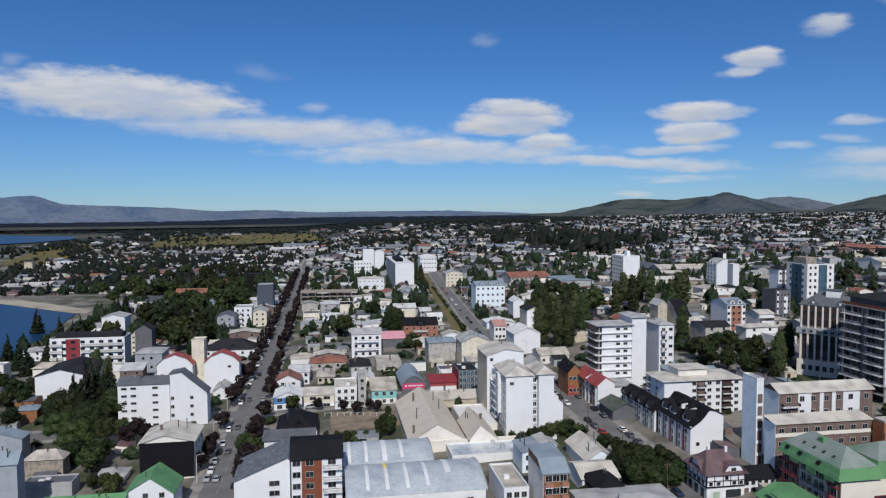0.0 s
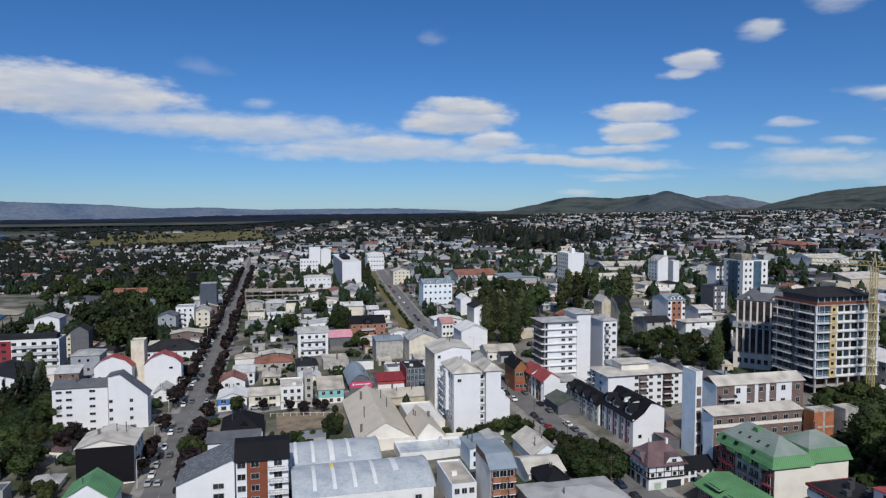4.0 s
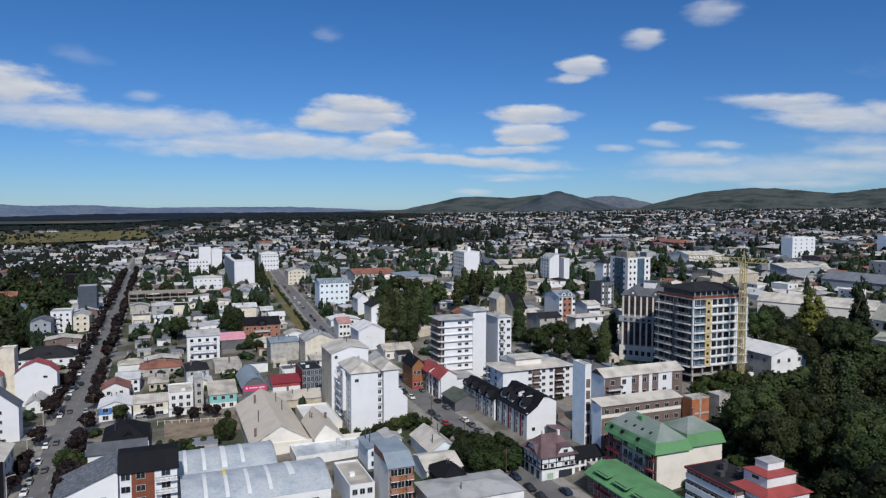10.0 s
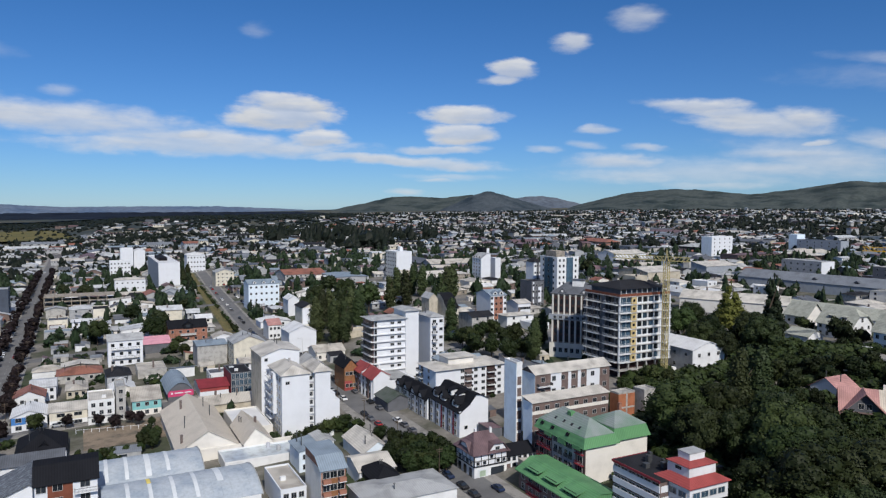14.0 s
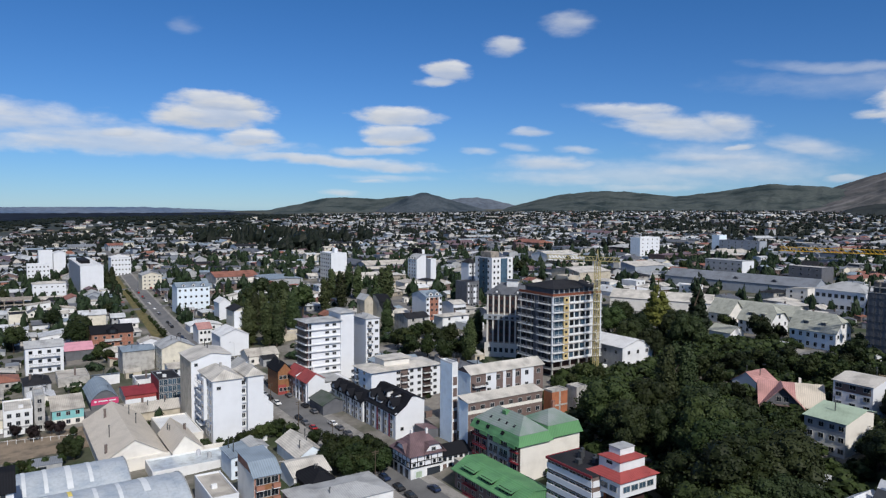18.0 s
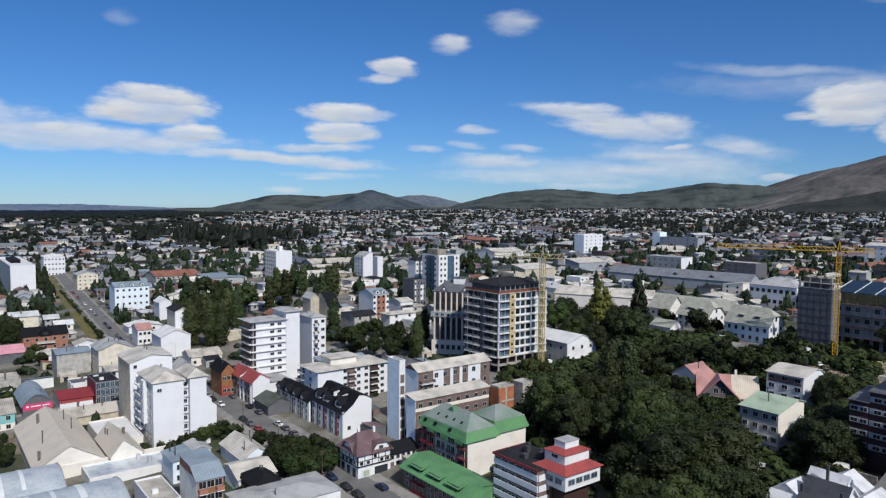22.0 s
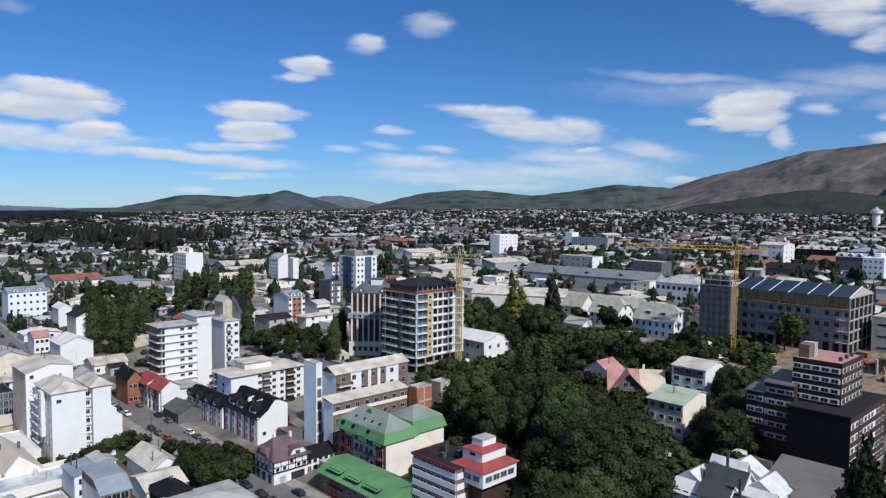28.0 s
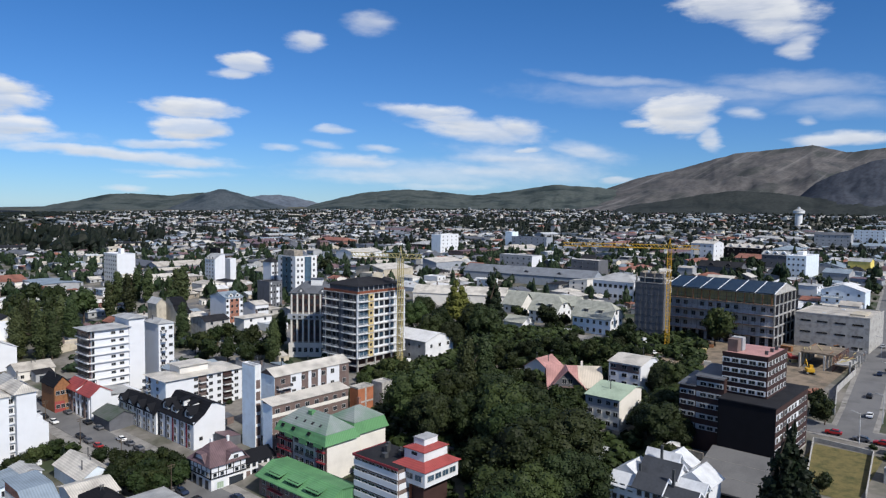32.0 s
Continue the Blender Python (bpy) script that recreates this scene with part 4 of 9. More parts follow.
building(-98.5, 295.5, 9.3, 6.1, 16.0, 3.9, label='small white cottage with a grey gable', kind='gable_y', rise=2, roof='r_grey', floors=1, F=(0.4,))
building(-172.3, 278.7, 9.3, 7.6, 8.1, 5.3, label='low wooden shed with a pale blue roof', kind='gable_x', rise=0.6, roof='r_blue', wall='wood', floors=1)
building(-183.2, 295.2, 9.3, 7.6, 8.4, 4.9, label='low timber cabin with a dark roof', kind='gable_x', rise=0.6, roof='r_slate', wall='wood', floors=1)
building(-131.9, 482.6, 9.3, 9.2, 16.0, 10.7, label='cream gabled house on the street corner', wall='cream', kind='gable_y', rise=2, roof='r_grey', floors=3, F=(0.28, 0.72))
building(-145.4, 484.3, 9.3, 11.8, 15.3, 13.9, label='white apartment house with balconies', floors=4, roof='r_grey', F=(0.2, 0.5, 0.8), balc=((0.1, 0.5),))
building(-151.3, 465.9, 9.3, 11.0, 16.0, 11.5, label='blue-grey house with a gabled roof', wall='greyblue', kind='gable_y', rise=2, roof='r_slate', floors=3, F=(0.28, 0.72))
building(-199.6, 566.2, 9.3, 15.0, 16.0, 8.3, label='white house with a pale blue roof', kind='gable_y', rise=2, roof='r_blue', floors=2, F=(0.2, 0.5, 0.8))
building(-250.9, 652.6, 9.3, 27.9, 16.0, 7.0, label='long church hall with an orange tiled roof', kind='gable_x', rise=5, roof='r_brick', wall='stone', floors=1)
building(-246.0, 740.2, 9.3, 15.0, 16.0, 7.8, label='house with a red-brown roof', kind='gable_x', rise=3, roof='r_brick', wall='white2', floors=2)
building(-211.5, 749.9, 9.3, 16.5, 20.0, 14.1, label='black clad office building', wall='black', roof='r_dark', floors=4)
building(-55.5, 181.4, 9.3, 14.5, 17.0, 8.0, label='white house with a steep dark sheet roof and pale patches', kind='profile_y', pts=[(0, 0), (0.95, 5.6), (1, 5.2)], roof='r_patch', floors=3, F=(0.72,), size=(2.6, 1.3))
building(-39.0, 175.8, 9.3, 12.8, 11.0, 15.1, label='white and rust-red apartment block with a black mansard roof', name='apartment_building', kind='profile_x', pts=[(0, 0), (0.25, 3.3), (0.62, 3.4), (0.63, 2.4), (1, 1.6)], roof='r_black', floors=5, F=(0.1, 0.36, 0.8), size=(1.9, 1.4), panels=((0.2, 0.6, 0.2, 1, 'rust'),), balc=((0.62, 1.0),))
building(-10.6, 215.8, 9.3, 17.5, 46.0, 4.0, label='large hall with a weathered beige gabled roof', name='hall', kind='gable_y', rise=5.2, roof='r_hall', wall='offwhite', floors=1, chimneys=((0.1, 0.1, 3.5), (0.3, 0.75, 6)))
building(8.2, 216.2, 9.3, 8.6, 20.0, 3.8, label='small hall with a beige gabled roof beside a larger one', name='hall', kind='profile_y', pts=[(0, 0), (0.4, 4.2), (1, 0)], roof='r_hall', wall='offwhite', floors=1, chimneys=((0.7, 0.6, 4),))
building(2.5, 204.0, 9.3, 27.0, 11.0, 2.6, label='low workshop with a shiny silver flat roof', roof='foil', wall='white2', floors=1)
building(6.9, 230.1, 9.3, 11.2, 24.0, 3.3, label='low building with a patched off-white roof', roof='r_white', wall='offwhite', floors=1, boxes=((0.2, 0.3, 0.1, 0.3, 0.45, 1.6, 'sooty', 'chimney'),))
building(-4.5, 263.0, 9.3, 19.3, 11.0, 3.5, label='low long building with a tan roof and brick chimneys', kind='gable_x', rise=2, roof='r_tan', wall='beige', floors=1, chimneys=((0.3, 0.5, 3.5), (0.7, 0.5, 3.5)))
building(15.5, 247.1, 9.3, 13.4, 16.0, 22.9, label='white party-wall apartment block with a beige flank', name='apartment_building', kind='profile_y', pts=[(0, 0), (0.5, 2.2), (1, 1)], roof='r_beige', floors=8, side=('L', 'beige'), F=(0.12,), first=7, size=(1, 1))
building(30.1, 247.2, 9.3, 7.1, 9.0, 18.0, label='white apartment block with a small gabled penthouse', name='apartment_building', kind='gable_y', rise=2.6, roof='r_grey', floors=6)
building(23.8, 163.9, 9.3, 6.1, 13.0, 12.4, label='brick and timber apartment house with bay windows', name='apartment_building', kind='profile_x', pts=[(0, 0), (0.3, 2.2), (1, 2.4)], roof='r_blue', wall='brick', side=('L', 'offwhite'), floors=4, F=(0.2, 0.5, 0.8), size=(1.6, 1.5), panels=((0.36, 0.68, 0, 0.95, 'wood'),), balc=((0.02, 0.34), (0.68, 0.98)), rail='brick')
building(22.3, 195.7, 9.3, 5.6, 10.0, 5.7, label='pale blue house with a blue-grey sheet roof', kind='profile_y', pts=[(0, 0.4), (1, 1.2)], roof='r_blue', wall='paleblue', floors=2, F=(0.3,))
building(28.8, 206.3, 9.3, 5.2, 8.0, 3.8, label='small white house with a grey roof', kind='profile_y', pts=[(0, 0.6), (0.5, 1.4), (1, 0.4)], roof='r_grey', floors=2, F=(0.5,))
building(15.0, 171.0, 9.3, 6.4, 17.0, 5.8, label='low white shop with a beige flat roof', roof='r_tan', floors=2, F=(0.2, 0.5, 0.8))
building(40.0, 193.3, 9.3, 8.8, 17.0, 3.7, label='pale blue house with a beige gabled roof', kind='gable_y', rise=2.8, roof='r_beige', wall='paleblue', floors=2, F=(0.3, 0.75), size=(1.3, 1))
building(36.4, 180.7, 9.3, 10.2, 10.0, 3.6, label='white house with a low beige roof', kind='profile_x', pts=[(0, 0), (0.6, 2), (1, 1)], roof='r_beige', floors=2, F=(0.28, 0.72))
building(38.8, 171.5, 9.3, 7.7, 12.0, 3.8, label='dark house with a black hipped roof', kind='hip', rise=2.6, roof='r_black', wall='black', floors=2)
building(34.0, 157.9, 9.3, 23.6, 14.0, 4.6, label='long house with a pale grey hipped roof', kind='hip', rise=1.3, roof='r_grey', wall='white2', floors=3)
building(58.1, 237.7, 9.3, 9.2, 12.0, 3.7, label='low shop under a mossy dark gabled roof', kind='gable_y', rise=2.2, roof='mossroof', wall='darkgrey', floors=1)
# Left wall coloured pale blue to stand for shade on white paint.
building(73.4, 230.1, 9.3, 28.2, 13.8, 14.2, label='white six-storey flats with brown balconies and a beige roof', name='apartment_building', kind='hip', rise=1.0, over=0.9, roof='r_beige', floors=6, F=(0.375, 0.57, 0.68, 0.92), L=(0.2, 0.6), size=(1.3, 1.0), balc=((0.41, 0.51), (0.735, 0.85)), lbalc=((0.72, 0.98),), side=('L', 'paleblue'), panels=((0.405, 0.515, 0.02, 0.98, 'brown'), (0.73, 0.855, 0.02, 0.98, 'chocolate')), boxes=((0.25, 0.3, 0.2, 0.62, 0.8, 2.9, 'offwhite', 'penthouse'), (0.23, 0.25, 2.9, 0.64, 0.85, 3.2, 'r_beige', 'roof')))
building(85.0, 274.1, 9.3, 6.2, 11.8, 23.6, label='white flats with square windows and a grey roof', name='apartment_building', kind='hip', rise=1.6, roof='r_grey', floors=7, F=(0.28, 0.78), size=(1.4, 1.1), balc=((0.1, 0.42),))
# Bluish left walls of these three: skylit shade put into white paint.
building(85.7, 189.4, 9.3, 2.0, 6.6, 24.1, label='white flats with a blank end wall tinted for skylit shade', name='apartment_building', side=('L', 'skytint_white'), wall='white2', roof='r_grey', floors=6, panels=((0.15, 0.85, 0.02, 0.125, 'brown'), (0.15, 0.85, 0.163, 0.268, 'brown'), (0.15, 0.85, 0.306, 0.411, 'brown'), (0.15, 0.85, 0.449, 0.554, 'brown'), (0.15, 0.85, 0.591, 0.696, 'brown'), (0.15, 0.85, 0.734, 0.839, 'brown')))
building(92.5, 190.8, 9.3, 29.0, 7.3, 19.3, label='brown and white flats with pale end wall and long beige roof', name='apartment_building', side=('L', 'skytint_white'), kind='gable_x', rise=1.8, roof='r_beige', wall='brown', floors=5, F=(0.1, 0.24, 0.36, 0.5, 0.63, 0.76, 0.93), size=(1.3, 1.4), panels=((0.2, 0.34, 0.0, 1, 'white'), (0.43, 0.47, 0, 1, 'white'), (0.56, 0.6, 0, 1, 'white'), (0.68, 0.86, 0, 1, 'white')), balc=((0.02, 0.2),))
building(87.3, 181.6, 9.3, 28.2, 4.6, 14.2, label='lower brown wing of flats with a beige lean-to roof', side=('L', 'skytint_white'), kind='profile_x', pts=[(0, 0), (1, 0.9)], roof='r_beige', wall='brown', floors=4, F=(0.06, 0.185, 0.31, 0.435, 0.56, 0.685, 0.81, 0.935), size=(1.4, 1.2), panels=((0.0, 1, 0.75, 0.82, 'offwhite'),))
building(119.6, 187.4, 9.3, 6.6, 4.0, 8.8, label='raw orange brick block with concrete frame', wall='orange', roof='concrete', pz='concrete', floors=3, panels=((0.45, 0.55, 0, 1, 'concrete'), (0, 1, 0.47, 0.53, 'concrete')))
building(128.2, 186.4, 9.3, 5.0, 4.9, 8.4, label='raw grey concrete building', wall='concrete', roof='concrete', floors=3)
building(203.4, 390.6, 9.3, 16.6, 18.0, 28.5, label='grey-white office tower with dark glass bays', name='office_building', wall='white2', roof='r_slate', floors=8, F=(0.12, 0.3, 0.86), L=(0.2, 0.5, 0.8), size=(1.2, 1.5), panels=((0.42, 0.74, 0, 1, 'blueglass'),), lights=(('L', 0.25, 0.75, 0, 1, 'blueglass'),), boxes=((0.1, 0.2, 0.3, 0.5, 0.8, 4, 'stone', 'stair_head'),))
building(204.2, 425.8, 9.3, 6.7, 9.0, 22.8, label='white and dark flats beside an office tower', name='apartment_building', kind='hip', rise=3, roof='r_dark', floors=5, F=(0.2, 0.5, 0.8), panels=((0.35, 0.65, 0, 1, 'darkgrey'),))
building(182.8, 383.6, 9.3, 9.0, 12.3, 15.4, label='black and white low office building', wall='darkgrey', roof='r_dark', floors=4, F=(0.14, 0.38, 0.62, 0.86), panels=((0.1, 0.2, 0, 1, 'white'), (0.55, 0.8, 0.2, 0.8, 'white')))
# Grey on the left side paints the shade of a white wall.
building(173.7, 221.8, 9.3, 17.2, 24.0, 8.6, label='white workshop with a white sheet gabled roof', kind='gable_y', rise=2.6, roof='r_white', wall='white2', floors=2, F=(0.2, 0.5, 0.8), L=(0.14, 0.38, 0.62, 0.86), side=('L', 'grey'))
building(366.0, 419.0, -73.1, 108.0, 20.0, 7.2, label='long school building with a slate-grey gabled roof', name='school', kind='gable_x', rise=5, roof='r_steel', wall='greyblue', floors=2, dormers=((0.25, 0.12, 1.0, 3, 2, 'r_slate'), (0.5, 0.12, 1.0, 3, 2, 'r_slate'), (0.75, 0.12, 1.0, 3, 2, 'r_slate')))
building(361.0, 286.5, -80.7, 28.4, 20.0, 12.2, label='school pavilion with a grey hipped roof and tall windows', name='school', kind='hip', rise=4.5, roof='r_grey', floors=2, F=(0.06, 0.185, 0.31, 0.435, 0.56, 0.685, 0.81, 0.935), size=(2, 2))
building(256.2, 340.1, -53.7, 56.8, 16.0, 7.6, label='long hall with a beige roof among trees', name='hall', kind='gable_x', rise=4, roof='r_beige', wall='offwhite', floors=2)
building(290.2, 301.7, -75.7, 51.9, 14.0, 5.1, label='school wing with a pale beige roof', name='school', kind='gable_x', rise=4.5, roof='r_sage', wall='offwhite', floors=1)
building(280.9, 272.4, 9.3, 12.3, 12.6, 5.5, label='low school wing with a steep sage-beige roof', kind='gable_y', rise=6, roof='r_sage', wall='offwhite', floors=1, L=(0.2, 0.5, 0.8), F=(0.28, 0.72), over=0.8)
building(247.4, 238.9, 9.3, 9.9, 11.4, 3.7, label='low white outbuilding with a sage-beige roof', kind='gable_y', rise=2.6, roof='r_sage', wall='white2', floors=1, F=(0.6,))
building(189.8, 181.9, -80.7, 10.7, 10.0, 3.4, label='low house with a salmon-pink roof', kind='gable_y', rise=3.6, roof='r_pink', floors=1)
building(196.5, 135.4, 9.3, 12.7, 11.6, 11.0, label='white four-storey flats with a low curved beige roof', name='apartment_building', roof='r_beige', kind='profile_y', pts=[(0, 0), (0.6, 1.6), (0.85, 1.2), (1, 0)], lights=(('L', 0.05, 0.95, 0.74, 0.95, 'brown'),), floors=4, L=(0.15, 0.5, 0.85), lsize=(1.7, 1.2), side=None, boxes=((0.3, 0.3, 0.1, 0.7, 0.55, 0.8, 'grey', 'skylight'),))
building(167.2, 122.1, 9.3, 14.2, 11.0, 9.1, label='off-white house with a sloping pale green roof', wall='offwhite', roof='r_palegreen', kind='profile_y', pts=[(0, 0), (0.72, 2.2), (1, 1.2)], lights=(('L', 0, 1, 0.62, 1.0, 'greyblue'),), floors=3, L=(0.15, 0.42, 0.68, 0.9), lsize=(1.3, 1.2))
building(320.0, 110.3, 9.3, 30.8, 28.7, 14.6, label='long concrete building with strip windows and a flat roof', wall='concrete', roof='r_tan', floors=3, L=(0.15, 0.38, 0.62, 0.85), lsize=(4.2, 0.8), boxes=((0.2, 0.1, 0.1, 0.6, 0.3, 0.9, 'beige', 'clutter'),))
building(426.3, 173.2, -80.7, 22.3, 14.0, 11.8, label='white house with broad white gabled roofs', kind='gable_y', rise=3.6, roof='r_white', wall='paleblue', floors=3, F=(0.14, 0.38, 0.62, 0.86), balc=((0.0, 0.5),))
building(574.8, 246.0, 9.3, 39.8, 14.6, 17.5, label='pale blue-white hotel of four storeys', name='hotel', wall='paleblue', roof='r_white', floors=4, L=(0.14, 0.38, 0.62, 0.86), boxes=((0.5, 0.5, 0, 0.8, 0.8, 3, 'white', 'stair_head'),))
building(642.4, 363.1, 9.3, 27.7, 22.6, 18.9, label='white and pink flats with gabled roof', name='apartment_building', kind='gable_y', rise=2.4, roof='r_beige', floors=4, L=(0.14, 0.38, 0.62, 0.86), F=(0.28, 0.72), side=('R', 'pink'))
building(674.4, 368.3, -80.7, 35.1, 14.0, 14.4, label='black timber row of gabled houses', name='hotel', wall='black', kind='gable_x', rise=3, roof='r_beige', floors=3, F=(0.08, 0.25, 0.42, 0.58, 0.75, 0.92), dormers=((0.15, 0.02, -0.5, 4, 3.4, 'r_beige'), (0.4, 0.02, -0.5, 4, 3.4, 'r_beige'), (0.65, 0.02, -0.5, 4, 3.4, 'r_beige'), (0.9, 0.02, -0.5, 4, 3.4, 'r_beige')))
building(615.7, 301.8, -80.7, 22.5, 14.0, 14.1, label='dark gabled lodge with white-edged roofs', name='hotel', wall='darkgrey', kind='gable_x', rise=3, roof='r_grey', floors=3, F=(0.14, 0.38, 0.62, 0.86), dormers=((0.2, 0.02, -0.5, 4, 3.6, 'r_white'), (0.5, 0.02, -0.5, 4, 3.6, 'r_white'), (0.8, 0.02, -0.5, 4, 3.6, 'r_white')))
building(523.8, 308.9, -80.7, 33.6, 14.0, 9.3, label='low dark house with small dormers', wall='darkgrey', kind='gable_x', rise=4, roof='r_dark', floors=2, dormers=((0.3, 0.05, 0.3, 3, 2.4, 'r_dark'), (0.7, 0.05, 0.3, 3, 2.4, 'r_dark')))
building(654.6, 245.1, -80.7, 17.0, 16.0, 9.8, label='yellow-fronted shed with a grey roof', wall='yellow', kind='gable_x', rise=2.5, roof='r_grey', floors=1)
building(561.9, 227.9, -80.7, 17.9, 20.0, 7.8, label='grey shed with pale blue roof', wall='grey', kind='gable_x', rise=2.5, roof='r_blue', floors=1)
building(1077.5, 397.8, -80.7, 39.1, 14.0, 17.6, label='pale blue flats standing on the rise', name='apartment_building', wall='paleblue', roof='r_white', floors=4, F=(0.08, 0.25, 0.42, 0.58, 0.75, 0.92))
building(922.0, 385.9, -80.7, 40.9, 14.0, 17.8, label='grey flats with gabled roof', name='apartment_building', wall='grey', kind='gable_x', rise=3, roof='r_slate', floors=4, F=(0.08, 0.25, 0.42, 0.58, 0.75, 0.92))
building(515.6, 632.1, 9.3, 32.4, 14.2, 21.0, label='pale blue and white tower of flats', name='apartment_building', wall='white', side=('L', 'paleblue'), roof='r_white', floors=5, F=(0.14, 0.38, 0.62, 0.86))
building(442.2, 457.1, -80.7, 34.8, 16.0, 13.2, label='grey office block with a flat roof', name='office_building', wall='grey', roof='r_grey', floors=3, F=(0.08, 0.25, 0.42, 0.58, 0.75, 0.92), side=('R', 'white'))
building(633.1, 644.9, -80.7, 10.4, 14.0, 20.1, label='narrow pale blue blank building', wall='skytint_white', roof='r_grey', floors=4)
building(626.1, 626.0, -80.7, 51.4, 14.0, 15.5, label='dark blue-grey office building with pale bays', wall='greyblue', roof='r_dark', floors=4, F=(0.08, 0.25, 0.42, 0.58, 0.75, 0.92))
building(384.4, 476.7, 9.3, 37.2, 30.6, 7.9, label='shopping hall with broad pale beige roofs', name='hall', kind='gable_x', rise=3, roof='r_beige', wall='greyblue', floors=1)
building(306.0, 444.1, 9.3, 32.8, 31.5, 9.6, label='supermarket with broad beige roofs', name='hall', kind='gable_x', rise=3, roof='r_beige', wall='beige', floors=1)
building(371.0, 591.7, 9.3, 39.2, 26.0, 10.2, label='long shed with a beige roof', kind='gable_x', rise=3, roof='r_beige', wall='white2', floors=1)
building(446.4, 377.1, -80.7, 24.9, 16.0, 13.7, label='dark unfinished frame building', wall='darkgrey', roof='concrete', floors=4, F=(0.14, 0.38, 0.62, 0.86))
building(198.1, 506.8, 9.3, 8.5, 13.5, 21.6, label='tall white blank-sided tower of flats', name='apartment_building', roof='r_grey', floors=8, kind='profile_y', pts=[(0, -2), (0.6, 1.5), (1, 1.5)], L=(0.2, 0.5, 0.8))
building(211.0, 509.2, 9.3, 4.9, 7.3, 18.7, label='white wing of a tower of flats', name='apartment_building', roof='r_grey', floors=7)
building(253.1, 643.9, 9.3, 7.7, 10.0, 16.7, label='black-clad penthouse atop a white tower', name='apartment_building', wall='black', roof='r_dark', floors=6, panels=((0.6, 1, 0.7, 1, 'white'),))
building(145.2, 564.2, 9.3, 14.0, 23.0, 22.7, label='white hotel tower with beige window flank', name='hotel', roof='r_white', side=('L', 'offwhite'), floors=7, L=(0.08, 0.25, 0.42, 0.58, 0.75, 0.92), lsize=(1.3, 1.3), boxes=((0.5, 0.4, 0, 0.7, 0.6, 4, 'white', 'stair_head'),))
building(142.4, 349.5, 9.3, 9.9, 15.4, 15.4, label='white flats with a brick front and blue-grey roof', name='apartment_building', kind='gable_x', rise=2.4, roof='r_blue', floors=5, F=(0.08, 0.35, 0.65, 0.92), panels=((0.22, 0.78, 0.15, 0.95, 'brick'),), dormers=((0.3, 0.02, 0.3, 2.6, 2, 'r_blue'), (0.7, 0.02, 0.3, 2.6, 2, 'r_blue')))
building(157.8, 347.8, 9.3, 8.1, 11.4, 9.9, label='white shop with a beige roof', kind='gable_x', rise=1.5, roof='r_beige', floors=2, F=(0.08, 0.25, 0.42, 0.58, 0.75, 0.92))
building(112.4, 365.0, 9.3, 5.1, 9.6, 14.7, label='beige-grey blank-walled house with a pointed gable', wall='beige', kind='gable_y', rise=2.5, roof='r_grey', floors=5)
building(121.2, 359.9, 9.3, 6.8, 12.0, 9.0, label='beige house with black stepped roofs', wall='cream', kind='profile_x', pts=[(0, 0), (0.3, 3), (0.31, 4), (0.7, 7), (1, 7)], roof='r_black', floors=3, F=(0.2, 0.5, 0.8))
building(23.2, 497.5, 9.3, 21.2, 16.0, 17.7, label='pale grey-blue flats with dormers and a blue roof', name='apartment_building', wall='paleblue', kind='gable_x', rise=2.4, roof='r_blue', floors=4, F=(0.08, 0.25, 0.42, 0.58, 0.75, 0.92), dormers=((0.2, 0.02, 0.2, 2.2, 2, 'r_blue'), (0.5, 0.02, 0.2, 2.2, 2, 'r_blue'), (0.8, 0.02, 0.2, 2.2, 2, 'r_blue')))
building(2.4, 643.7, 9.3, 15.6, 18.0, 12.5, label='cream flats with a grey gabled roof', name='apartment_building', wall='cream', kind='gable_y', rise=2.4, roof='r_grey', floors=4, F=(0.14, 0.38, 0.62, 0.86), size=(1, 1))
building(43.8, 365.1, 9.3, 8.2, 14.0, 19.3, label='tall cream and white flats', name='apartment_building', wall='cream', kind='gable_y', rise=2, roof='r_dark', floors=7, panels=((0.0, 1, 0.55, 1, 'white'),))
building(35.4, 349.0, 9.3, 13.7, 16.0, 10.5, label='white warehouse with a white gabled roof', kind='gable_y', rise=3, roof='r_white', floors=2)
building(45.1, 450.0, 9.3, 7.1, 12.0, 10.9, label='white gabled house on the avenue', kind='gable_y', rise=2.5, roof='r_white', floors=2)
building(28.4, 389.3, 9.3, 6.9, 12.0, 7.8, label='house with a faded red roof', kind='gable_x', rise=2.5, roof='r_pink', wall='white2', floors=2, F=(0.2, 0.5, 0.8))
building(-44.6, 651.7, 9.3, 17.5, 102.7, 23.3, label='white-fronted tower of flats with a dark flank', name='apartment_building', side=('L', 'greyblue'), roof='r_white', floors=7, boxes=((0.2, 0.3, 0.1, 0.6, 0.7, 3, 'black', 'stair_head'),))
building(-77.1, 632.3, 9.3, 23.5, 14.0, 13.4, label='white flats with a beige roof', name='apartment_building', kind='hip', rise=1.5, roof='r_beige', floors=3, F=(0.08, 0.25, 0.42, 0.58, 0.75, 0.92), size=(1, 0.9))
building(-100.6, 790.3, 9.3, 19.7, 14.0, 16.7, label='white flats on a far street', name='apartment_building', roof='r_white', floors=4, F=(0.08, 0.25, 0.42, 0.58, 0.75, 0.92))
building(-97.7, 854.6, 9.3, 13.1, 14.0, 25.6, label='tall white flats with a pale roof', name='apartment_building', roof='r_white', floors=5)
building(-84.6, 861.8, 9.3, 11.8, 14.0, 22.3, label='white gabled flats on a far street', name='apartment_building', kind='gable_y', rise=2, roof='r_white', floors=5)
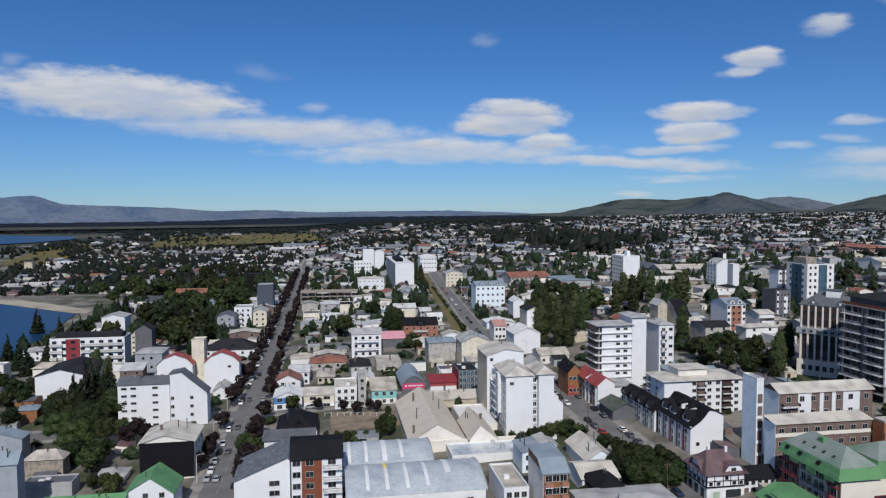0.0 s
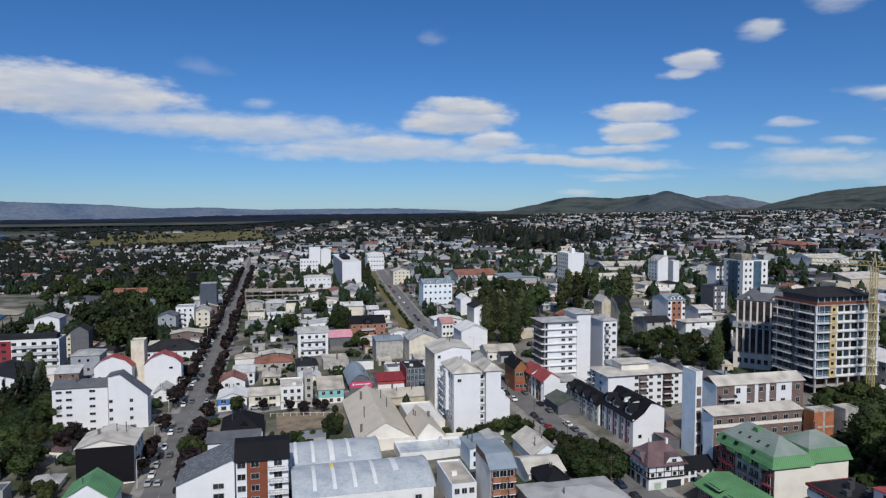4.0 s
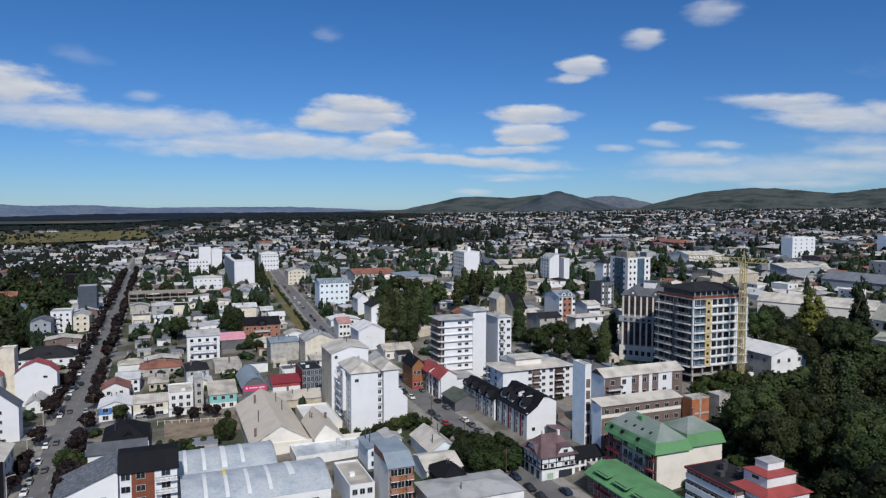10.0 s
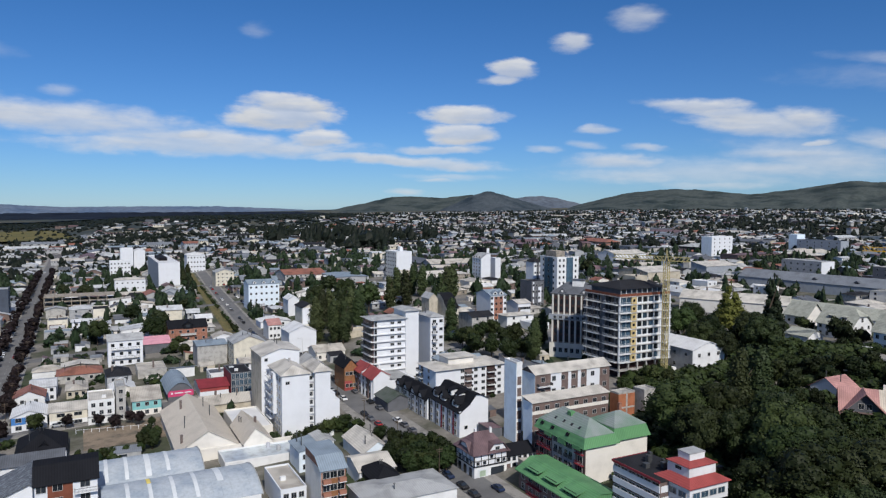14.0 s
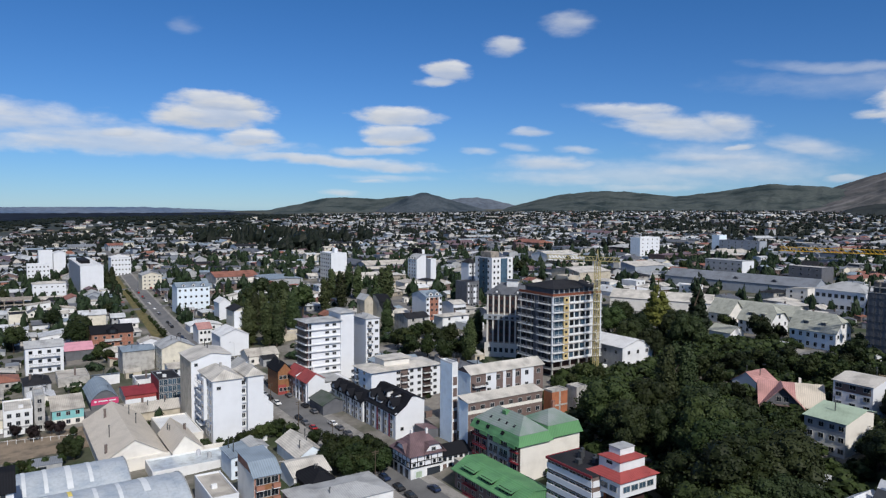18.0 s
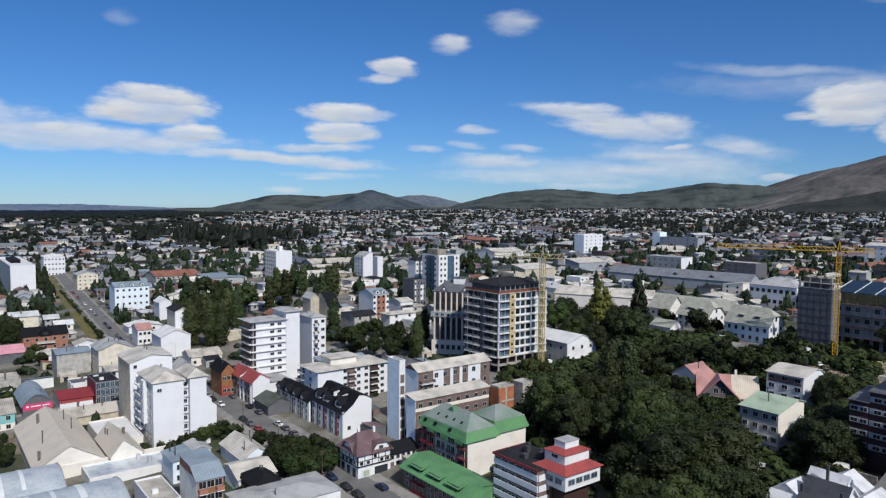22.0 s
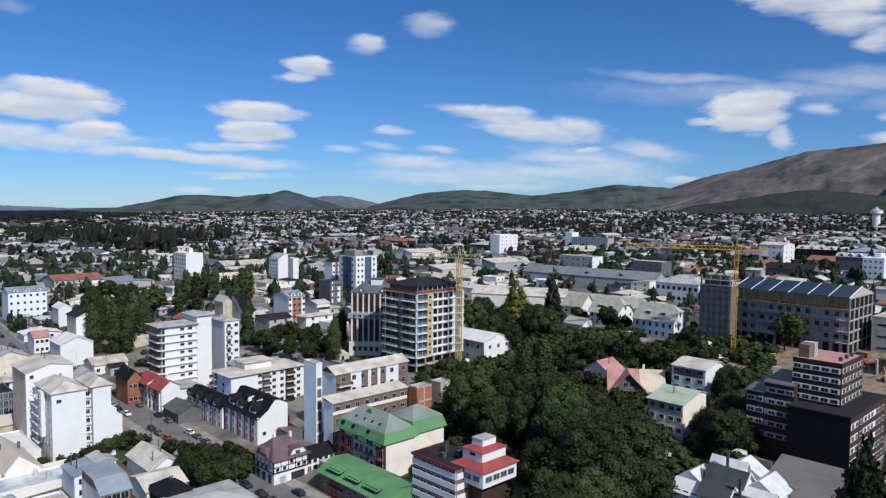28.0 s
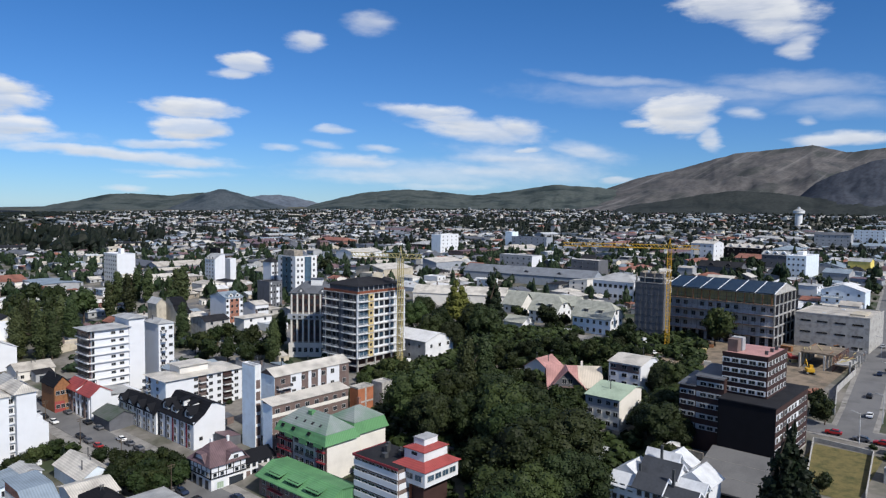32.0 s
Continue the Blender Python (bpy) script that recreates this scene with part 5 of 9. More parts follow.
building(-25.6, 782.1, 9.3, 18.5, 20.0, 19.0, label='white hotel with a pale pyramid roof', name='hotel', kind='hip', rise=3, roof='r_white', floors=4, F=(0.08, 0.25, 0.42, 0.58, 0.75, 0.92))
building(-47.6, 360.9, 9.3, 15.3, 13.0, 12.4, label='white three-storey house with balconies and grey roof', kind='gable_x', rise=2.2, roof='r_grey', floors=3, F=(0.14, 0.38, 0.62, 0.86), size=(1.4, 1.4), balc=((0.1, 0.9),))
building(-33.6, 383.0, 9.3, 12.5, 11.0, 5.0, label='low house with a bright pink awning roof', kind='profile_x', pts=[(0, 0), (1, 2)], roof='pink', wall='darkgrey', floors=1)
building(-23.3, 406.0, 9.3, 20.2, 14.0, 8.0, label='red-brick house with a black gabled roof', wall='brick', kind='gable_x', rise=3.4, roof='r_black', floors=2, F=(0.1, 0.3, 0.5, 0.7, 0.9), dormers=((0.5, -0.02, -0.6, 5, 4, 'r_black'),), balc=((0.3, 0.7),), rail='frame')
building(8.6, 330.5, 9.3, 14.3, 16.0, 11.4, label='cream building with a blank gable and grey roof', wall='cream', kind='gable_y', rise=3.0, roof='r_grey', floors=4, L=(0.2, 0.5, 0.8))
building(-7.3, 341.3, 9.3, 13.3, 14.0, 9.8, label='unpainted concrete block house', wall='concrete', kind='gable_x', rise=1, roof='r_blue', floors=3)
building(6.3, 286.7, 9.3, 8.1, 16.0, 8.0, label='dark glazed office with a maroon flank', wall='darkgrey', side=('L', 'maroon'), roof='r_dark', floors=3, F=(0.1, 0.3, 0.5, 0.7, 0.9), size=(1.3, 2.0), glass='blueglass')
building(-17.1, 286.0, 9.3, 9.4, 24.0, 3.8, label='shop with a rounded blue roof and a pink sign front', name='shop', kind='profile_y', pts=arc(3.6), roof='r_blue', wall='darkgrey', floors=1, panels=((0, 1, 0.55, 1.15, 'signpink'),), boxes=((0.12, -0.006, -0.75, 0.2, -0.003, -0.1, 'white', 'sign_mark'), (0.26, -0.006, -0.6, 0.6, -0.003, -0.2, 'white', 'sign_bar'), (0.65, -0.006, -0.6, 0.9, -0.003, -0.2, 'white', 'sign_bar')))
building(-5.5, 287.2, 9.3, 11.0, 15.0, 3.8, label='shop with a dark red roof and a red sign', name='shop', kind='gable_x', rise=1.6, roof='maroon', wall='white', floors=1, panels=((0, 1, 0.6, 1.0, 'r_red'),))
building(-28.3, 271.8, 9.3, 9.8, 10.0, 5.9, label='teal-fronted shop with a tan roof', name='shop', kind='profile_x', pts=[(0, 0), (1, 2.6)], roof='r_tan', wall='offwhite', floors=2, F=(0.2, 0.5, 0.8), panels=((0, 1, 0.45, 0.95, 'teal'),))
building(-55.0, 271.9, 9.3, 11.9, 13.0, 5.6, label='pale yellow shop with a beige roof', name='shop', kind='profile_x', pts=[(0, 0), (0.5, 1.5), (1, 0)], roof='r_beige', wall='white2', floors=2, F=(0.3, 0.75), size=(2.4, 1.2), panels=((0, 1, 0.45, 0.95, 'cream'),))
building(-42.3, 269.0, 9.3, 8.5, 15.0, 8.2, label='grey-white shop house with a flat roof', name='shop', wall='white2', roof='r_beige', floors=3, F=(0.2, 0.5, 0.8), panels=((0, 1, 0.3, 0.38, 'grey'),))
building(-33.3, 269.7, 9.3, 3.1, 12.0, 12.0, label='narrow concrete tower house', wall='concrete', roof='r_grey', floors=4, F=(0.5,))
building(-66.9, 272.6, 9.3, 10.9, 13.0, 5.4, label='white corner shop with bright blue signs', name='shop', kind='gable_y', rise=2, roof='r_white', floors=2, F=(0.2, 0.5, 0.8), size=(1.8, 1.4), panels=((0, 0.4, 0.5, 0.95, 'blue'),))
building(-71.9, 296.4, 9.3, 10.4, 11.0, 6.1, label='house with a terracotta gabled roof', kind='gable_y', rise=2.5, roof='r_brick', wall='white2', floors=2, F=(0.28, 0.72))
building(-56.7, 234.2, 9.3, 13.4, 18.0, 3.9, label='white house with a large black hipped roof', kind='hip', rise=4.5, roof='r_black', floors=1, dormers=((0.55, 0.1, 0.4, 2.5, 2, 'r_black'),))
building(48.7, 271.1, 9.3, 5.4, 12.0, 9.5, label='brown timber house with a black gabled roof above a red shop', kind='gable_y', rise=3, roof='r_black', wall='wood', floors=2, F=(0.2, 0.5, 0.8), panels=((0, 0.6, 0, 0.42, 'r_red'),))
building(45.1, 325.3, 9.3, 14.2, 12.0, 4.3, label='low house with a long tan roof', kind='gable_x', rise=2.4, roof='r_tan', wall='offwhite', floors=1, F=(0.14, 0.38, 0.62, 0.86))
# ---------------------------------------------------------------- landmark buildings with shapes of their own
def box_part(root, name, material, x0, y0, z0, x1, y1, z1, label=""):
    return part(name, Shape().box(x0, y0, z0, x1, y1, z1), M[material], root, label)


def side_window(root, face, along, z, w, h, at=0.0, glass="glass"):
    """A window on the front (F), left (L) or right (R) wall; at: how far that wall stands from the corner's planes."""
    m = pose(along, at, z) if face == "F" else pose(at, along, z, 0, 0, -90) if face == "L" else pose(at, along, z, 0, 0, 90)
    return window(root, m, w, h, glass)


def hip_shell(x0, y0, x1, y1, z, rise, inset=None, over=.5, t=.12):
    """A hipped roof; inset: how far the ridge ends stand from the short walls."""
    x0, y0, x1, y1 = x0 - over, y0 - over, x1 + over, y1 + over
    w, d = x1 - x0, y1 - y0
    i = min(w, d) / 2 if inset is None else inset
    if w >= d:
        a, b = (x0 + i, (y0 + y1) / 2, z + rise), (x1 - i, (y0 + y1) / 2, z + rise)
        faces = [(0, 1, 5, 4), (1, 2, 5), (2, 3, 4, 5), (3, 0, 4)]
    else:
        a, b = ((x0 + x1) / 2, y0 + i, z + rise), ((x0 + x1) / 2, y1 - i, z + rise)
        faces = [(0, 1, 4), (1, 2, 5, 4), (2, 3, 5), (3, 0, 4, 5)]
    s = Shape().add([(x0, y0, z), (x1, y0, z), (x1, y1, z), (x0, y1, z), a, b], faces)
    return s.box(x0, y0, z - t, x1, y1, z - .004)


def skirt(x0, y0, x1, y1, z0, z1, out, inn):
    """The steep lower band of a mansard roof."""
    lo = [(x0 - out, y0 - out, z0), (x1 + out, y0 - out, z0), (x1 + out, y1 + out, z0), (x0 - out, y1 + out, z0)]
    hi = [(x0 + inn, y0 + inn, z1), (x1 - inn, y0 + inn, z1), (x1 - inn, y1 - inn, z1), (x0 + inn, y1 - inn, z1)]
    return Shape().add(lo + hi, [(j, (j + 1) % 4, 4 + (j + 1) % 4, 4 + j) for j in range(4)] + [(3, 2, 1, 0), (4, 5, 6, 7)])


def seams(root, x0, x1, y0, y1, z0, z1, step, material, axis="x"):
    """Standing seams on one roof slope that rises from (x0, z0) to (x1, z1)."""
    s = Shape()
    n = int((y1 - y0) / step)
    for i in range(n + 1):
        y = y0 + (y1 - y0) * i / n
        if axis == "x":
            s.slab((x0, y - .04, z0 + .09), (x0, y + .04, z0 + .09), (x1, y + .04, z1 + .09), (x1, y - .04, z1 + .09), .1)
        else:
            s.slab((y - .04, x0, z0 + .09), (y + .04, x0, z0 + .09), (y + .04, x1, z1 + .09), (y - .04, x1, z1 + .09), .1)
    return part("seam", s, M[material], root)


def green_hotel(x, y):
    root = thing("hotel", pose(x, y, ground_z(x, y), 0, 0, GRID), "grey hotel with cream end wall and weathered green mansard roof", "hotel")
    w, d, h = 10.4, 20.3, 11.3
    take(x, y, GRID, w, d)
    part("wall", Shape().box(.5, 0, -2.5, w, d, h), M["offwhite"], root)
    fh = h / 4
    for a, b, m in ((0, .19, "brown"), (.19, .67, "grey"), (.67, 1, "brown")):
        box_part(root, "wall_panel", m, .0 if m == "grey" else .3, a * d, -2.5, .497, b * d, h, "grey rendered bay" if m == "grey" else "recessed dark brown bay")
    for f in range(4):
        z = f * fh
        for c in (.27, .36, .48, .58):
            side_window(root, "L", c * d, z + .35, 1.3, 1.9, 0)
            box_part(root, "railing", "metal", -.32, c * d - .8, z + .3, -.26, c * d + .8, z + 1.15)
        for a, b in ((.02, .17), (.69, .83), (.84, .98)):
            ob = box_part(root, "balcony", "maroon", -.55, a * d, z - .12, .3, b * d, z + .1, "dark red balcony")
            part("railing", Shape().box(-.55, a * d, z + .85, -.47, b * d, z + 1.0).box(-.55, a * d, z + .1, -.5, a * d + .1, z + 1).box(-.55, b * d - .1, z + .1, -.5, b * d, z + 1), M["maroon"], ob)
            side_window(root, "L", (a + b) / 2 * d, z + .25, 1.7, 2.0, .3)
    part("roof_skirt", skirt(0, 0, w, d, h - .9, h + 1.7, .75, .35), M["r_green"], root, "bright green sheet skirt of the roof")
    for c, dz in ((.12, .8), (.42, 1.2), (.72, .8)):
        box_part(root, "roof_skirt", "r_green", -.78, c * d - 1.6, h - .9 - dz, -.45, c * d + 1.6, h - .6)
    part("upper_roof", hip_shell(.4, .4, w - .4, d - .4, h + 1.7, 3.6, 4.2, .1), M["aged_green"], root, "weathered grey-green upper roof")
    box_part(root, "roof_hatch", "r_green", 3.6, d * .5, h + 4.2, 5.0, d * .5 + 1.6, h + 5.3, "green roof hatch")
    for c in (.2, .36, .52, .7):
        part("skylight", Shape().slab((1.6, c * d, h + 2.72), (1.6, c * d + .8, h + 2.72), (2.3, c * d + .8, h + 3.24), (2.3, c * d, h + 3.24), .1), M["glass"], root)
    for c in (.3, .62, .85):
        part("skylight", Shape().slab((-.42, c * d, h + .55), (-.42, c * d + 1.3, h + .55), (.12, c * d + 1.3, h + 1.3), (.12, c * d, h + 1.3), .1), M["black"], root)
    seams(root, .42, w / 2, 4.6, d - 4.6, h + 1.72, h + 5.2, .9, "aged_green")
    # the set-back wing
    a, b, c, e = 11.6, 2.2, 23.2, 13.0
    part("wall", Shape().box(a, b, -2.5, c, e, h - .4).box(w, 3.4, -2.5, a, e, h - 1.2), M["offwhite"], root)
    part("roof_skirt", skirt(a, b, c, e, h - 1.3, h + 1.9, .7, .3), M["r_green"], root)
    part("upper_roof", hip_shell(a + .35, b + .35, c - .35, e - .35, h + 1.9, 2.8, 4.6, .1), M["aged_green"], root)
    side_window(root, "F", w + .6, h - 4.2, .8, 1.8, 3.4)
    box_part(root, "chimney", "brick", a + 7, b + 6, h + 1.5, a + 7.8, b + 6.8, h + 6.4)
    take(x + 11, y + 3, GRID, 13, 11)


def green_annex(x, y):
    root = thing("hotel", pose(x, y, ground_z(x, y), 0, 0, GRID), "low hotel annex with a bright green sheet roof and hooded dormers", "hotel")
    w, d, h = 9.0, 26.7, 5.2
    take(x, y, GRID, w, d)
    part("wall", Shape().prism([(.4, -2.5), (w, -2.5), (w, h + 1.7), (w * .5, h + 2.2), (.4, h)], 0, d, "y"), M["brown"], root)
    box_part(root, "end_wall", "r_green", .5, -.12, -2.5, w - .02, -.01, h + .1, "green sheet end wall")
    part("end_wall", Shape().prism([(.5, h + .1), (w - .02, h + .1), (w - .02, h + 1.6), (w * .5, h + 2.1)], -.12, -.01, "y"), M["r_green"], root)
    s = Shape()
    s.slab((-.7, -.5, h - .25), (-.7, d + .4, h - .25), (w * .5, d + .4, h + 2.4), (w * .5, -.5, h + 2.4), .2)
    s.slab((w * .5, -.5, h + 2.4), (w * .5, d + .4, h + 2.4), (w + .4, d + .4, h + 1.9), (w + .4, -.5, h + 1.9), .2)
    part("roof", s, M["r_green"], root)
    seams(root, -.65, w * .5, -.4, d + .3, h - .25, h + 2.4, .8, "r_green")
    for c in (.22, .5, .78):
        # Solid block painted black in place of a shaded recess.
        ob = part("dormer", Shape().box(.7, c * d - 2.3, h + .1, 2.6, c * d + 2.3, h + 1.5), M["black"], root, "black dormer block coloured for the shade of a recess")
        part("dormer_roof", Shape().slab((.2, c * d - 2.7, h + 1.35), (.2, c * d + 2.7, h + 1.35), (3.2, c * d + 2.7, h + 1.95), (3.2, c * d - 2.7, h + 1.95), .2), M["r_green"], ob)
        for k in (-1.4, 0, 1.4):
            part("mullion", Shape().box(.64, c * d + k - .12, h + .2, .75, c * d + k + .12, h + 1.4), M["r_green"], ob)
    fh = h / 2
    for f in range(2):
        for c in (.08, .2, .32, .44, .56, .68, .8, .92):
            side_window(root, "L", c * d, f * fh + .4, 1.3, 1.5, .4)
        for a, b in ((.03, .26), (.62, .84)):
            ob = box_part(root, "balcony", "maroon", -.4, a * d, f * fh - .1, .4, b * d, f * fh + .08)
            box_part(ob, "railing", "maroon", -.4, a * d, f * fh + .75, -.33, b * d, f * fh + .95)


def timbered_house(x, y):
    root = thing("timbered_house", pose(x, y, ground_z(x, y), 0, 0, GRID), "white half-timbered corner house with a steep purple-brown roof", "house")
    w, d, h = 10.4, 10.1, 6.6
    take(x, y, GRID, w, d)
    part("wall", Shape().box(.25, .25, -2, w, d, 3.2), M["white2"], root)
    part("upper_wall", Shape().box(0, 0, 3.2, w, d, h), M["white"], root)
    # clipped gables to the front and to the street
    part("gable", Shape().prism([(w * .42, h), (w, h), (w * .86, h + 2.2), (w * .56, h + 2.2)], 0, 1.2, "y"), M["white"], root)
    part("gable", Shape().prism([(d * .18, h), (d * .82, h), (d * .64, h + 2.3), (d * .36, h + 2.3)], 0, 1.2, "x"), M["white"], root)
    part("roof", hip_shell(0, 0, w, d, h, 4.6, 3.4, .7), M["r_plum"], root, "steep purple-brown hipped roof")
    for s in (Shape().slab((w * .36, -.6, h - .2), (w * .36, 3.4, h - .2), (w * .56, 3.4, h + 2.5), (w * .56, -.6, h + 2.5), .16).slab((w * .56, -.6, h + 2.5), (w * .56, 3.4, h + 2.5), (w * .86, 3.4, h + 2.5), (w * .86, -.6, h + 2.5), .16)
              .slab((w * .86, -.6, h + 2.5), (w * .86, 3.4, h + 2.5), (w + .5, 3.4, h - .3), (w + .5, -.6, h - .3), .16),
              Shape().slab((-.6, d * .14, h - .2), (3.2, d * .14, h - .2), (3.2, d * .36, h + 2.5), (-.6, d * .36, h + 2.5), .16).slab((-.6, d * .36, h + 2.5), (3.2, d * .36, h + 2.5), (3.2, d * .64, h + 2.5), (-.6, d * .64, h + 2.5), .16)
              .slab((-.6, d * .64, h + 2.5), (3.2, d * .64, h + 2.5), (3.2, d * .86, h - .3), (-.6, d * .86, h - .3), .16)):
        part("gable_roof", s, M["r_plum"], root)
    tim = [(0, w, 3.2, 3.5), (0, w, 4.7, 4.9), (0, w, h - .25, h)]
    for a, b, z0, z1 in tim:
        box_part(root, "timber", "black", a, -.07, z0, b, -.004, z1)
        box_part(root, "timber", "black", -.07, a, z0, -.004, b - .3, z1)
    for c in (0, .2, .42, .62, .82, .98):
        box_part(root, "timber", "black", c * w, -.075, 3.5, c * w + .2, -.005, h - .25)
        box_part(root, "timber", "black", -.075, c * d, 3.5, -.005, c * d + .2, h - .25)
    for c in (.11, .31, .52, .72, .9):
        side_window(root, "F", c * w, 3.75 if c != .52 else 5.1, .9, .9, 0)
    side_window(root, "F", w * .7, h + .5, 1.2, .9, 0)
    for c in (.14, .34, .56, .76):
        side_window(root, "L", c * d, 3.7, 1.1, 1.2, 0)
    box_part(root, "shop_window", "rooflight", w * .12, .2, .2, w * .42, .24, 2.4, "white shop window with a pale green poster")
    box_part(root, "poster", "r_palegreen", w * .18, .17, .4, w * .36, .198, 2.0)
    box_part(root, "shop_window", "glass", w * .52, .2, .2, w * .92, .24, 2.4)
    for c in (.15, .45, .75):
        box_part(root, "shop_window", "glass", .2, c * d, .1, .24, c * d + 1.6, 2.5)
    # low wing with a black roof
    part("wing_wall", Shape().box(w, 1.0, -2, w + 9.5, 8.0, 4.6), M["white"], root)
    s = Shape().slab((w - .2, .5, 4.4), (w + 10, .5, 4.4), (w + 10, 4.5, 6.6), (w - .2, 4.5, 6.6), .18).slab((w - .2, 4.5, 6.6), (w + 10, 4.5, 6.6), (w + 10, 8.5, 4.4), (w - .2, 8.5, 4.4), .18)
    part("wing_roof", s, M["r_black"], root, "black pitched roof over the low wing")
    for i in range(5):
        side_window(root, "F", w + 1.2 + i * 1.8, 2.9, 1.0, 1.0, 1.0)
        box_part(root, "shop_window", "glass" if i % 2 else "brown", w + .6 + i * 1.8, .93, 0, w + 1.8 + i * 1.8, 1.0, 2.1)
    for a, b in ((3.0, 5.0), (7.4, 4.2)):
        box_part(root, "chimney", "white2", a, b, h + 2.4, a + .6, b + .6, h + 5.4)


def inn(x, y):
    root = thing("inn", pose(x, y, ground_z(x, y), 0, 0, GRID), "white inn with blank stepped gable and black dormered roofs", "hotel")
    w, d, h = 10.4, 21.5, 7.8
    take(x, y, GRID, w, d)
    prof = [(0, 0), (.34, 2.4), (.56, 5.2), (.72, 5.0), (1, 3.6)]
    part("wall", Shape().prism([(0, -2.5), (w, -2.5)] + [(p * w, h + q) for p, q in reversed(prof)], 0, d, "y"), M["white"], root)
    roof_profile(root, w, d - .45, h, prof, "y", "r_black", .35)
    box_part(root, "coping", "white", -.1, -.12, h - .02, .5, .3, h + .5)
    for i, c in enumerate((.12, .3, .5, .7, .9)):
        for f in range(3):
            side_window(root, "L", c * d, f * 2.5 + .5, 1.2, 1.6)
        box_part(root, "pier", ("maroon", "darkgrey", "maroon", "darkgrey", "black")[i], -.12, c * d + 1.1, -2, -.004, c * d + 1.9, h)
    for c in (.24, .62, .86):
        ob = part("dormer", Shape().prism([(-1.7, 0), (1.7, 0), (1.7, 1.3), (0, 2.9), (-1.7, 1.3)], 0, 3.2, "y"), M["white2"], root, at=pose(1.0, c * d, h + .8, 0, 0, -90))
        part("dormer_roof", Shape().prism([(-2.2, .9), (0, 3.0), (2.2, .9), (2.2, 1.15), (0, 3.3), (-2.2, 1.15)], -.5, 3.6, "y"), M["r_black"], ob)
        part("pane", Shape().box(-.8, -.05, .4, .8, .02, 1.7), M["glass"], ob)
    for c in (.3, .55):
        ob = part("upper_dormer", Shape().box(2.8, c * d - 1.2, h + 2.8, 5.2, c * d + 1.2, h + 4.35), M["white2"], root, "small white upper dormer")
        part("dormer_roof", Shape().slab((2.4, c * d - 1.5, h + 4.5), (2.4, c * d + 1.5, h + 4.5), (5.6, c * d + 1.5, h + 5.3), (5.6, c * d - 1.5, h + 5.3), .15), M["r_black"], ob)
        part("pane", Shape().box(2.74, c * d - .7, h + 3.1, 2.81, c * d + .7, h + 4.2), M["glass"], ob)
    side_window(root, "F", w * .22, 2.6, 1.0, 1.0)
    # lower row along the street
    b, e, g = d + .3, d + 26, 6.6
    part("wing_wall", Shape().prism([(-.6, -2.5), (4.4, -2.5), (4.4, g + 2.0), (2.4, g + 2.6), (-.6, g)], b, e, "y"), M["white2"], root)
    s = Shape().slab((-1.0, b, g - .2), (-1.0, e, g - .2), (2.4, e, g + 2.8), (2.4, b, g + 2.8), .16).slab((2.4, b, g + 2.8), (2.4, e, g + 2.8), (4.8, e, g + 2.0), (4.8, b, g + 2.0), .16)
    part("wing_roof", s, M["r_black"], root, "black roof in a row of gables")
    for i in range(8):
        yy = b + 1.6 + i * 3.1
        for f in range(3):
            side_window(root, "L", yy, f * 2.15 + .4, 1.1, 1.4, -.6)
        if i % 2:
            ob = part("dormer", Shape().prism([(-1.5, -.8), (1.5, -.8), (1.5, .7), (0, 2.0), (-1.5, .7)], 0, 2.6, "y"), M["white2"], root, at=pose(-.75, yy, g, 0, 0, -90))
            part("dormer_roof", Shape().prism([(-2.1, .3), (0, 2.1), (2.1, .3), (2.1, .55), (0, 2.4), (-2.1, .55)], -.5, 2.8, "y"), M["r_black"], ob)
            box_part(root, "pier", "darkgrey", -.72, yy + 1.2, -2, -.604, yy + 1.9, g)
    take(x - 4.6, y + 22, GRID, 6, 26)


def balcony_run(root, face, a, b, at, z, out, wall_z, label=""):
    """One balcony with slab and thin railing on the front or the left wall."""
    if face == "L":
        ob = box_part(root, "balcony", "white2", at - out, a, z - .2, at, b, z, label)
        s = Shape().box(at - out, a, z + .9, at - out + .05, b, z + 1.0)
        n = max(2, int((b - a) / 1.3))
        for i in range(n + 1):
            y = a + (b - a - .05) * i / n
            s.box(at - out, y, z, at - out + .05, y + .05, z + .9)
        s.box(at - out + .015, a, z + .45, at - out + .035, b, z + .5)
    else:
        ob = box_part(root, "balcony", "white2", a, at - out, z - .2, b, at, z, label)
        s = Shape().box(a, at - out, z + .9, b, at - out + .05, z + 1.0)
        n = max(2, int((b - a) / 1.3))
        for i in range(n + 1):
            x = a + (b - a - .05) * i / n
            s.box(x, at - out, z, x + .05, at - out + .05, z + .9)
    part("railing", s, M["rail"], ob)


